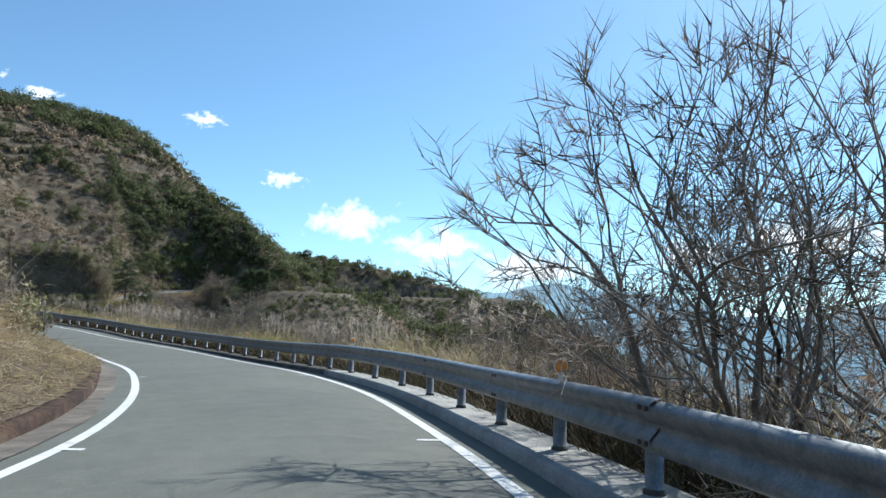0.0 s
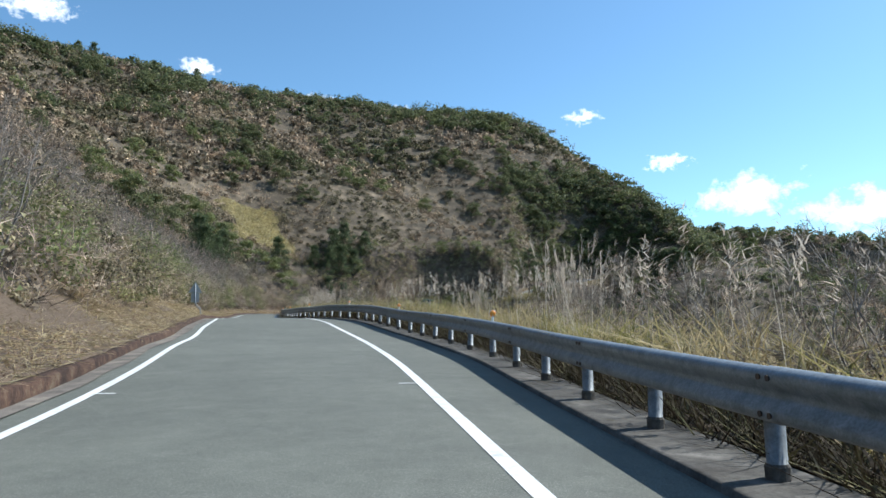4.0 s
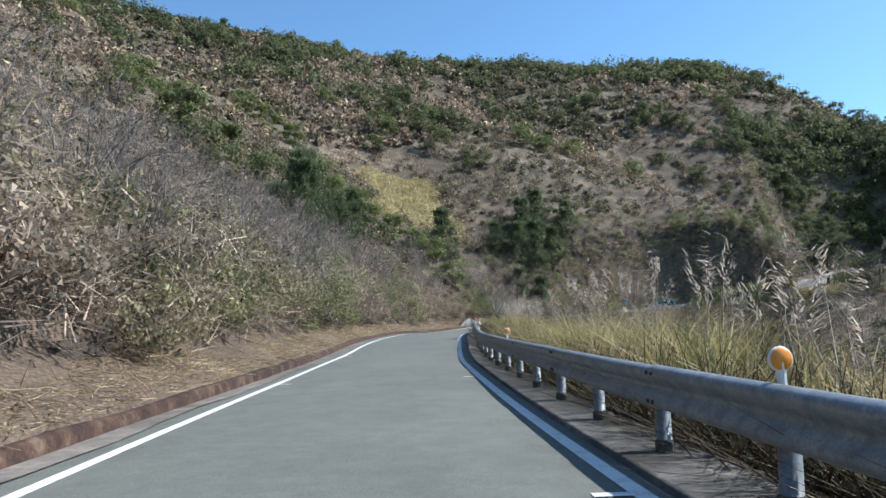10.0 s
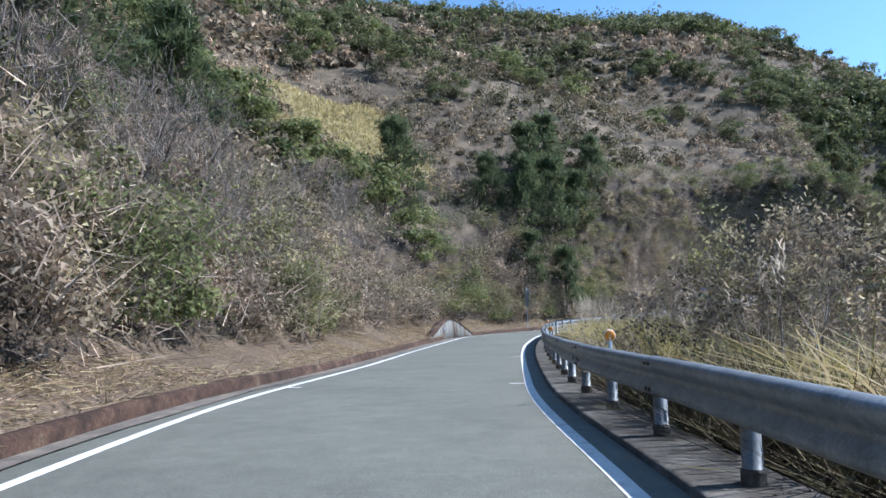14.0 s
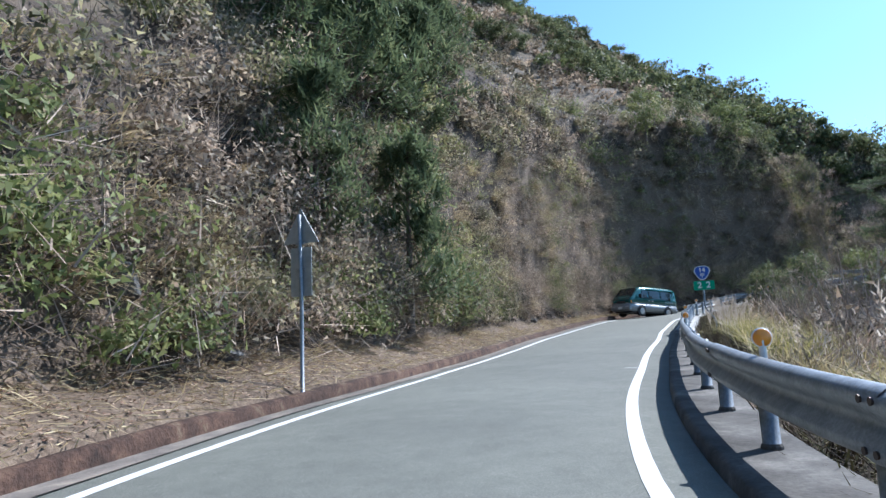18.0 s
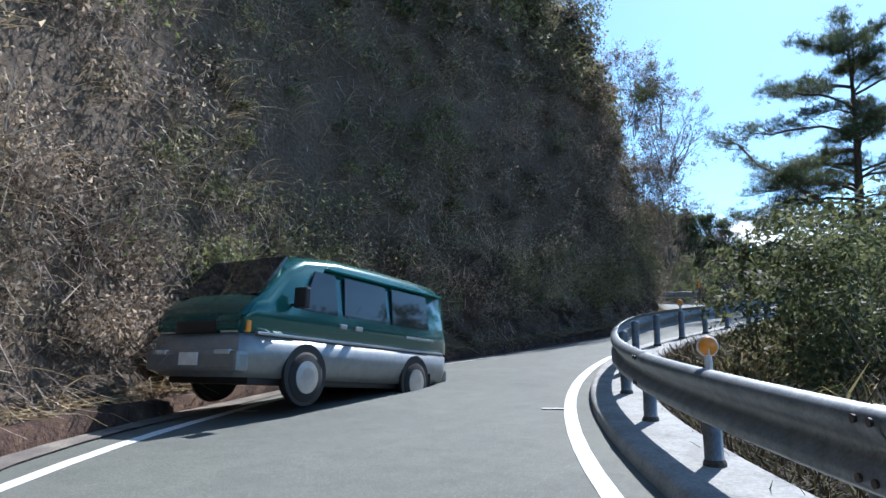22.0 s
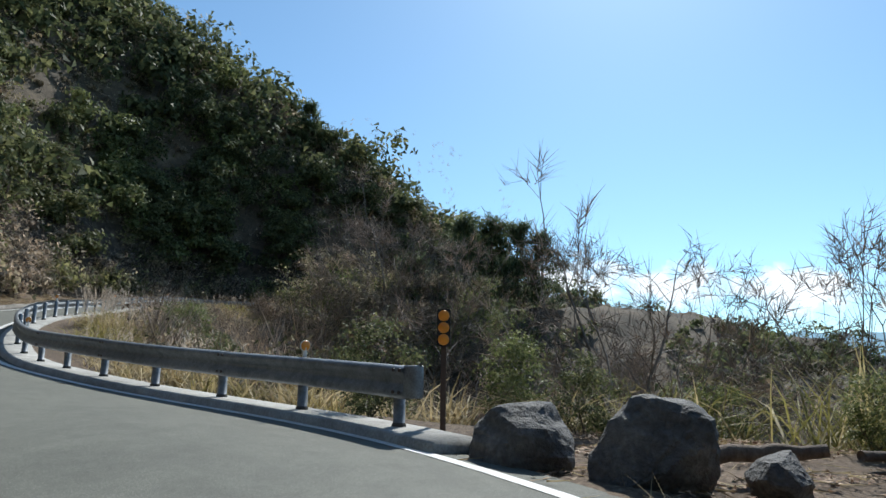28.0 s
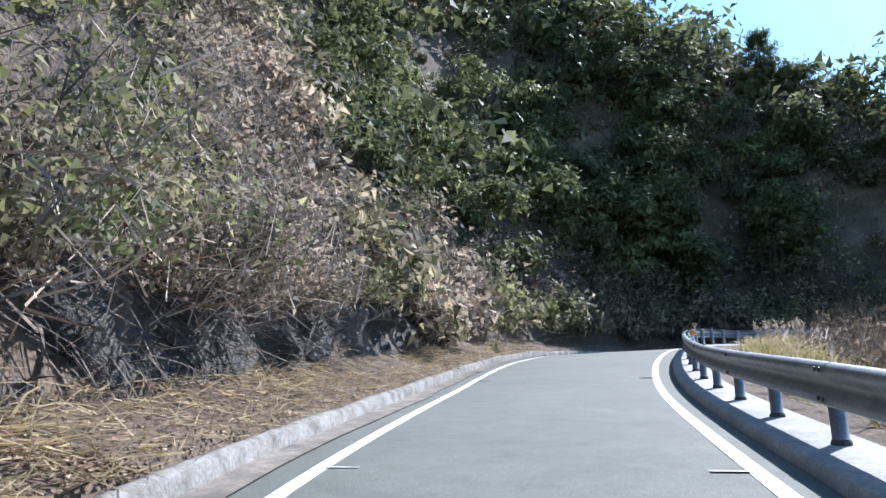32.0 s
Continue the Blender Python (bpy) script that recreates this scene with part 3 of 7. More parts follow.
POST = solid("post", *rod([(0, 0, -0.15), (0, 0, 0.62), (0, 0, 0.66)], [0.07, 0.07, 0.06], 12), STEEL, True)
COLLAR = solid("collar", *rod([(0, 0, 0), (0, 0, 0.1), (0, 0, 0.12)], [0.085, 0.085, 0.074], 12), CONCRETE)
STALK = solid("stalk", *rod([(0, 0, 0.6), (0, 0, 0.84)], [0.03, 0.03], 8), WHITE)


def disc(name, r, thick, mat, n=20):
    a = np.arange(n) / n * 2 * np.pi
    rings = [np.c_[np.cos(a) * r * k, np.full(n, y), np.sin(a) * r * k] for k, y in ((0.02, -thick / 2), (0.92, -thick / 2), (1, -thick * 0.2), (1, thick * 0.2), (0.92, thick / 2), (0.02, thick / 2))]
    v, f = loft(rings)
    return np_mesh(name, v, f, mat)


LENS = disc("lens", 0.07, 0.03, AMBER)
RIM = disc("rim", 0.08, 0.022, WHITE)
# profile of the beam: out from the posts towards the road, and height
WAVE = [(0.0, 0.335), (0.045, 0.345), (0.085, 0.375), (0.085, 0.43), (0.03, 0.49), (0.012, 0.525), (0.03, 0.56), (0.085, 0.62), (0.085, 0.675), (0.045, 0.705), (0.0, 0.715)]
WAVE = WAVE + [(x - 0.012, z) for x, z in reversed(WAVE)]


def guardrail(t0, t1, label):
    i0, i1 = at_time(t0), at_time(t1)
    base = np.r_[0, np.cumsum(np.linalg.norm(np.diff(side(LP)[i0:i1 + 1], axis=0), axis=1))]
    total = base[-1]
    rail = thing("guardrail", pose(0, 0, 0), label, "guardrail")

    def place(s, off=0.0, h=0.0):
        k = np.interp(s, base, np.arange(i0, i1 + 1))
        a = int(np.clip(np.floor(k), 0, len(S) - 2))
        u = k - a
        p = side(LP - off, h, slice(a, a + 2))
        q = RT[a] * (1 - u) + RT[a + 1] * u
        return p[0] * (1 - u) + p[1] * u, q
    n = int(total / 2.0)
    for j in range(n + 1):
        p, q = place(min(j * 2.0 + 0.25, total), 0, 0.1)
        yaw = math.degrees(math.atan2(q[1], q[0]))
        lean = RNG.normal(0, 0.8, 2)
        post = mesh_part("post", POST, rail, "", pose(*p, lean[0], lean[1], yaw))
        mesh_part("collar", COLLAR, post, "cracked mortar collar", pose(0, 0, -0.075))
        if j % 6 == 1:
            stalk = mesh_part("reflector", STALK, rail, "round amber reflector on a white stalk", pose(*p, 0, 0, yaw))
            mesh_part("rim", RIM, stalk, "", pose(0, 0, 0.86))
            mesh_part("lens", LENS, stalk, "", pose(0, -0.012, 0.86))
    ln = 4.0
    for j in range(math.ceil(total / ln)):
        ss = np.linspace(j * ln, min((j + 1) * ln + 0.16, total), 7)
        rings = []
        dz = RNG.normal(0, 0.006)
        for s in ss:
            p, q = place(s, 0.07, 0.1)
            rings.append([(p[0] - q[0] * (x + (0.004 if j % 2 else 0)), p[1] - q[1] * (x + (0.004 if j % 2 else 0)), p[2] + z + dz) for x, z in WAVE])
        v, f = loft(rings)
        me = np_mesh("beam", v, f, STEEL)
        beam = mesh_part("beam", me, rail)
        # bolts at the lap
        for dx in (0.05, 0.16):
            for z in (0.4, 0.65):
                p, q = place(min(ss[0] + dx, total), 0.07 + 0.09, 0.1 + z)
                mesh_part("bolt", BOLT, beam, "dark bolt head", pose(*p, 0, 90, math.degrees(math.atan2(q[1], q[0]))))
    for s0, way in ((0.02, -1), (total - 0.02, 1)):
        p, q = place(s0, 0.07, 0.1)
        fwd = np.array([-q[1], q[0]]) * way
        rings = []
        for k in range(7):
            a = math.pi * k / 6
            x, along = -0.06 + 0.11 * math.cos(a), 0.16 * math.sin(a)
            rings.append([(p[0] - q[0] * (x + o) + fwd[0] * along, p[1] - q[1] * (x + o) + fwd[1] * along, p[2] + z) for o, z in ((0, 0.34), (0.01, 0.36), (0.01, 0.69), (0, 0.71), (-0.012, 0.69), (-0.012, 0.36))])
        mesh_part("end_cap", np_mesh("end_cap", *loft(rings), STEEL), rail, "rounded end cap")
    return rail


BOLT = solid("bolt", *rod([(0, 0, -0.012), (0, 0, 0.012)], [0.022, 0.017], 8), plain("rusty_bolt", (0.08, 0.06, 0.05), 0.6, 0.6))
guardrail(-2.8, 27.3, "galvanised steel beam guardrail on round posts, dented and dusty")
guardrail(29.08, 37.8, "galvanised steel beam guardrail curving round the bend")


LEAFLITTER = leafy("dead_leaves", [(0.0, (0.16, 0.09, 0.06)), (0.5, (0.33, 0.22, 0.15)), (1.0, (0.55, 0.42, 0.3))], 0.4, 0.8, 0.1, 0.15)


GREYBARK = speckled("grey_bark", [(0.3, (0.17, 0.15, 0.13)), (0.6, (0.34, 0.3, 0.265))], 6, 30, 0.95, 0.6, 0.01, stretch=(1, 1, 0.25))


PATCH = leafy("yellow_grass", [(0.0, (0.33, 0.27, 0.12)), (0.5, (0.53, 0.45, 0.22)), (1.0, (0.73, 0.63, 0.4))], 0.2, 0.7, 0.4, 0.15)


# ---- plants: shapes ----
def unit(n, rng):
    v = rng.normal(size=(n, 3))
    return v / (np.linalg.norm(v, axis=1, keepdims=True) + 1e-9)


def leaves(P, size, rng, aspect=0.5, upright=0.0, flat=False, out=None, ragged=0.7):
    """Pointed leaves round the places P; out: the ways that their faces look, more or less."""
    n = len(P)
    if out is not None:
        nrm = out / (np.linalg.norm(out, axis=1, keepdims=True) + 1e-9) + ragged * unit(n, rng)
        u = np.cross(nrm, unit(n, rng))
        u /= np.linalg.norm(u, axis=1, keepdims=True) + 1e-9
        w = np.cross(u, nrm)
        w /= np.linalg.norm(w, axis=1, keepdims=True) + 1e-9
        s = np.broadcast_to(size, (n,))[:, None]
        v = np.stack([P - u * s * 0.4 + w * s * aspect * 0.55, P - u * s * 0.4 - w * s * aspect * 0.55, P + u * s * 0.6], 1)
        return v.reshape(-1, 3), np.arange(n * 3).reshape(n, 3)
    u = unit(n, rng)
    u[:, 2] += upright
    if flat:
        u[:, 2] *= 0.2
    u /= np.linalg.norm(u, axis=1, keepdims=True)
    other = np.array([0, 0, 1.0]) + 0.35 * unit(n, rng) if flat else unit(n, rng)
    w = np.cross(u, other)
    w /= np.linalg.norm(w, axis=1, keepdims=True) + 1e-9
    s = np.broadcast_to(size, (n,))[:, None]
    v = np.stack([P - u * s * 0.4 + w * s * aspect * 0.55, P - u * s * 0.4 - w * s * aspect * 0.55, P + u * s * 0.6], 1)
    return v.reshape(-1, 3), np.arange(n * 3).reshape(n, 3)


def spines(P, along, length, width, rng):
    """Straight thin twigs, tapering to a point."""
    n = len(P)
    along = along / (np.linalg.norm(along, axis=1, keepdims=True) + 1e-9)
    w = np.cross(along, unit(n, rng))
    w /= np.linalg.norm(w, axis=1, keepdims=True) + 1e-9
    ln, wd = np.broadcast_to(length, (n,))[:, None], np.broadcast_to(width, (n,))[:, None]
    v = np.stack([P - w * wd * 0.5, P + w * wd * 0.5, P + along * ln], 1)
    return v.reshape(-1, 3), np.arange(n * 3).reshape(n, 3)


def blades(P, along, length, width, rng, droop=0.5, segs=3):
    """Curved grass blades from the places P, going out along the given ways."""
    n = len(P)
    along = along / (np.linalg.norm(along, axis=1, keepdims=True) + 1e-9)
    sidew = np.cross(along, np.array([0, 0, 1.0])) + 0.3 * unit(n, rng)
    sidew /= np.linalg.norm(sidew, axis=1, keepdims=True) + 1e-9
    length, width = np.broadcast_to(length, (n,))[:, None], np.broadcast_to(width, (n,))[:, None]
    flat = along * np.array([1, 1, 0])
    rows = []
    for k in range(segs + 1):
        t = k / segs
        c = P + along * length * t + (flat * 0.45 - np.array([0, 0, 0.5])) * length * droop * t * t
        wd = width * (1 - 0.9 * t ** 1.5) * 0.5
        rows += [c - sidew * wd, c + sidew * wd]
    v = np.stack(rows, 1).reshape(-1, 3)
    k = 2 * (segs + 1)
    f = np.concatenate([np.arange(n)[:, None] * k + np.array([[2 * s, 2 * s + 1, 2 * s + 3, 2 * s + 2]]) for s in range(segs)])
    return v, f


def clump_points(C, R, per, rng, flat=0.75, shell=0.55):
    """Places for the leaves of many clumps: most near the skin, uneven."""
    n = len(C)
    idx = np.repeat(np.arange(n), per)
    u = unit(len(idx), rng)
    u[:, 2] = np.where(u[:, 2] < -0.3, -u[:, 2], u[:, 2])
    r = R[idx] * (shell + (1 - shell) * rng.random(len(idx))) * (1 + 0.35 * np.sin(u[:, 0] * 5 + idx) * np.sin(u[:, 1] * 6 + 2 * idx))
    return C[idx] + u * r[:, None] * np.array([1, 1, flat]), idx


def stuff(name, label, category, v, f, mat):
    ob = new(name, np_mesh(name, v, f, mat))
    return tagged(ob, label, category, kind="stuff")


def branches(start, way, length, radius, depth, rng, out, tips, spread=0.55, kids=3, lift=0.12, shrink=0.68, segs=3):
    """A limb that bends and splits; collects tapered tubes and the twig ends."""
    if depth <= 1:
        segs = 2 if radius > 0.02 else 1
    pts, p, w = [start], start, way / np.linalg.norm(way)
    for k in range(segs):
        w = w + rng.normal(0, 0.13, 3) + np.array([0, 0, lift * 0.5])
        w = w / np.linalg.norm(w)
        p = p + w * length / segs
        pts.append(p)
    out.append(tube(np.array(pts), np.linspace(radius, radius * 0.55, segs + 1), 6 if radius > 0.04 else 3))
    if depth == 0:
        tips.append((p, w))
        return
    for k in range(kids):
        at = pts[-1] if k == 0 else pts[int(rng.integers(min(1, segs), segs + 1))]
        a = unit(1, rng)[0]
        nw = w + a * spread * (0.5 if k == 0 else 1.2) + np.array([0, 0, lift])
        branches(at, nw, length * shrink * rng.uniform(0.8, 1.15), radius * (0.62 if k == 0 else 0.5), depth - 1, rng, out, tips, spread, kids, lift, shrink, segs)


def bare_tree_meshes(seed, h, lean=(0, 0), stems=1, depth=5):
    rng = np.random.default_rng(seed)
    out, tips = [], []
    for k in range(stems):
        a = rng.normal(0, 0.28 if stems > 1 else 0.08, 2)
        branches(np.array([a[0] * 0.5, a[1] * 0.5, -0.3]), np.array([lean[0] + a[0], lean[1] + a[1], 1.0]), h * 0.36, (0.0105 if stems > 1 else 0.015) * h ** 0.9, depth, rng, out, tips, 0.8, 3, 0.07, 0.68)
    v, f = join_arrays(out)
    P, Wy = np.array([t[0] for t in tips]), np.array([t[1] for t in tips])
    rep = np.repeat(np.arange(len(P)), 9 if depth < 5 else 6)
    back = P[rep] - Wy[rep] * (rng.random(len(rep)) * 0.07 * h)[:, None]
    tv, tf = spines(back, Wy[rep] + 1.0 * unit(len(rep), rng) + [0, 0, 0.2], rng.uniform(0.1, 0.42, len(rep)) * h / 5, rng.uniform(0.008, 0.014, len(rep)), rng)
    return np_mesh("trunk", v, f, GREYBARK), np_mesh("twig_crown", tv, tf, TWIG)


def evergreen_meshes(seed, h, mat=None, leaf=0.3, n=420, clumps=13, low=0.05, high=0.66, wide=0.36):
    rng = np.random.default_rng(seed)
    out, tips = [], []
    branches(np.array([0, 0, -0.4]), np.array([0, 0, 1.0]), h * 0.24, 0.02 * h, 2, rng, out, tips, 0.8, 3, 0.1, 0.8)
    v, f = join_arrays(out)
    k = clumps
    zz = rng.uniform(low, high, k)
    mid = low + 0.35 * (high - low)
    spread = wide * np.sqrt(np.clip(1 - ((zz - mid) / (0.68 * (high - low))) ** 2, 0.05, 1))
    ang = rng.uniform(0, 6.28, k)
    C = np.c_[np.cos(ang) * spread * h * rng.uniform(0.3, 1.1, k), np.sin(ang) * spread * h * rng.uniform(0.3, 1.1, k), h * zz]
    R = h * rng.uniform(0.1, 0.24, k)
    P, own = clump_points(C, R, n // k, rng, 0.8, 0.5)
    lv, lf = leaves(P, rng.uniform(0.6, 1.3, len(P)) * leaf, rng, 0.55, out=P - C[own] + [0, 0, 0.3 * h * 0.15])
    return np_mesh("trunk", v, f, BARK), np_mesh("crown", lv, lf, mat or GREEN)


def pine_meshes(seed, h, reach=0.32, whorls=11, first=0.25, tufts=7, needles=16, nl=0.22, nw=0.014, droop=0.0, bend=0.03, thick=0.02, sprays=False):
    """A pine: leaning trunk, tiers of limbs, needle tufts along their outer halves."""
    rng = np.random.default_rng(seed)
    ts = np.linspace(0, 1, 9)
    way = np.cumsum(rng.normal(0, bend * h / 8, (9, 2)), axis=0)
    trunk = np.c_[way, ts * h - 0.3]
    out = [tube(trunk, np.linspace(thick * h, 0.004 * h, 9), 9)]
    P, Wd = [], []
    for k in range(whorls):
        t = first + (1 - first) * (k + rng.uniform(-0.3, 0.3)) / whorls
        base = np.array([np.interp(t, ts, trunk[:, c]) for c in range(3)])
        m = int(rng.integers(3, 6))
        turn = rng.uniform(0, 6.28)
        ln = reach * h * (1.05 - t) ** (0.45 if sprays else 0.75) * rng.uniform(0.75, 1.15)
        for j in range(m):
            a = turn + j * 6.28 / m + rng.normal(0, 0.3)
            l2 = ln * rng.uniform(0.55, 1.1)
            q = np.linspace(0, 1, 6)
            rise = rng.uniform(0.05, 0.35) - droop
            limb = base + np.c_[np.cos(a) * q * l2 + rng.normal(0, 0.03 * l2, 6), np.sin(a) * q * l2 + rng.normal(0, 0.03 * l2, 6), rise * l2 * q + 0.12 * l2 * q * q + rng.normal(0, 0.02 * l2, 6)]
            limb[0] = base
            out.append(tube(limb, np.linspace(0.0075 * h * (1.1 - t), 0.012, 6), 5))
            for _ in range(tufts):
                u = rng.uniform(0.35, 1.0)
                o = np.array([np.interp(u, q, limb[:, d]) for d in range(3)])
                c = o + rng.normal(0, (0.17 if sprays else 0.11) * l2, 3) * np.array([1, 1, 0.35 if sprays else 0.5])
                if sprays:
                    out.append(tube(np.array([o, o * 0.5 + c * 0.5 + [0, 0, 0.04 * l2], c]), np.array([0.016, 0.012, 0.007]), 3))
                P.append(c)
                Wd.append(np.array([math.cos(a), math.sin(a), 0.7]))
    P, Wd = np.array(P), np.array(Wd)
    rep = np.repeat(np.arange(len(P)), needles)
    w = Wd[rep] * 0.6 + unit(len(rep), rng)
    bv, bf = blades(P[rep] + rng.normal(0, nl * 0.35, (len(rep), 3)), w, rng.uniform(0.6, 1.2, len(rep)) * nl, nw, rng, 0.1, 1)
    v, f = join_arrays(out)
    return np_mesh("trunk", v, f, BARK), np_mesh("needles", bv, bf, NEEDLE)


def make_tree(name, meshes, label, category="tree"):
    ob = thing(name, pose(0, 0, 0), label, category)
    for me in meshes:
        mesh_part(me.name.split(".")[0], me, ob)
    return ob


def stand(x, y, sink=0.0):
    return float(land(np.array([x]), np.array([y]))[0]) - sink


class Grove:
    """Keeps one tree of each pattern and sets copies of it."""

    def __init__(self, trees):
        self.trees, self.used = trees, [False] * len(trees)

    def put(self, k, x, y, z, scale=1.0, turn=0.0, group=""):
        t = self.trees[k]
        m = pose(x, y, z, 0, 0, turn)
        if not self.used[k]:
            self.used[k] = True
            t.matrix_basis = m @ Matrix.Scale(scale, 4)
            ob = t
        else:
            ob = copy_thing(t, m)
            ob.scale = (scale,) * 3
        if group:
            tagged(ob, group=group)
        return ob


# ---- hillside shrubs ----
def hill_shrubs():
    rng = np.random.default_rng(11)
    n = 44000
    x, y = rng.uniform(-110, 300, n), rng.uniform(50, 430, n)
    z, d, i = ground_z(x, y)
    e = -d - LB[i]
    west = np.interp(y, [60, 120, 200, 430], [-30, -60, -90, -110])
    keep = (e > 8) & (x > west) & (z > RZ[i]) & (CT[i] > 3)
    dist = np.abs(d)
    bare = value_noise(x, y, 17, 22) + 0.6 * value_noise(x, y, 6, 23)
    keep &= (bare < 0.9) & (rng.random(n) < np.interp(dist, [8, 40, 160], [1.0, 0.85, 0.75]))
    grassy = (np.abs(x - 16.5 + (y - 207) * 0.3) < 6.2) & (np.abs(y - 207) < 10)
    keep &= ~grassy
    x, y, dist = x[keep], y[keep], dist[keep]
    z = land(x, y)
    R = rng.uniform(0.6, 1.5, len(x)) ** 1.3 * np.interp(dist, [8, 60, 160], [0.95, 1.3, 1.6])
    near = dist < 45
    vs = []
    for m, per, sz in ((near, 80, 0.4), (~near, 26, 1.15)):
        C = np.c_[x, y, z + R * 0.3][m]
        P, idx = clump_points(C, R[m], per, rng, 0.9, 0.4)
        vs.append(leaves(P, rng.uniform(0.5, 1.3, len(P)) * sz, rng, 0.5, out=P - C[idx], ragged=0.9))
    # the far side of the gullies below the road
    x, y = rng.uniform(20, 290, 15000), rng.uniform(-20, 250, 15000)
    z, d, i = ground_z(x, y)
    k = (d > 9 + FLAT[i]) & (d < 95) & (value_noise(x, y, 12, 24) > -0.5)
    x, y = x[k][:6500], y[k][:6500]
    R2 = rng.uniform(0.7, 1.7, len(x))
    wood = value_noise(x, y, 25, 26) + 0.4 * rng.normal(size=len(x)) > -0.25
    for m, mat in ((~wood, None), (wood, GREEN)):
        C = np.c_[x, y, land(x, y) + R2 * 0.3][m]
        P, idx = clump_points(C, R2[m], 44, rng, 0.9, 0.4)
        lf = leaves(P, rng.uniform(0.4, 1.1, len(P)) * 0.7, rng, 0.5, out=P - C[idx], ragged=0.9)
        if mat:
            stuff("gully_trees", "dark green woods in the gullies below the road", "trees", *lf, mat)
        else:
            vs.append(lf)
    stuff("hillside_scrub", "dry brown and olive scrub covering the mountainside", "scrub", *join_arrays(vs), SHRUB)
    # pale grass between the shrubs, and the yellow patch
    n = 16000
    x, y = rng.uniform(-90, 190, n), rng.uniform(60, 400, n)
    z, d, i = ground_z(x, y)
    k = (-d - LB[i] > 8) & (value_noise(x, y, 17, 22) > 0.0)
    x, y = x[k], y[k]
    px, py = rng.uniform(2, 32, 11000), rng.uniform(193, 221, 11000)
    k = (np.abs(px - 16.5 + (py - 207) * 0.3) < 6.8 + 2.5 * value_noise(px, py, 4, 3)) & (np.abs(py - 207) < 10.5 + 2 * value_noise(px, py, 3, 8))
    px, py = px[k], py[k]
    P = np.c_[x, y, land(x, y)]
    v1 = blades(np.repeat(P, 3, 0) + rng.normal(0, 0.3, (len(P) * 3, 3)) * [1, 1, 0.1], unit(len(P) * 3, rng) * 0.5 + [0, 0, 1], rng.uniform(0.5, 1.3, len(P) * 3), 0.16, rng, 0.6, 2)
    stuff("hillside_grass", "tufts of pale dry grass on the mountainside", "grass", *v1, STRAW)
    P = np.c_[px, py, land(px, py)]
    v2 = blades(np.repeat(P, 5, 0) + rng.normal(0, 0.3, (len(P) * 5, 3)) * [1, 1, 0.1], unit(len(P) * 5, rng) * 0.6 + [0, 0, 1], rng.uniform(0.4, 1.0, len(P) * 5), 0.16, rng, 0.7, 2)
    stuff("grass_patch", "patch of yellow-green grass on the mountainside", "grass", *v2, PATCH)


hill_shrubs()


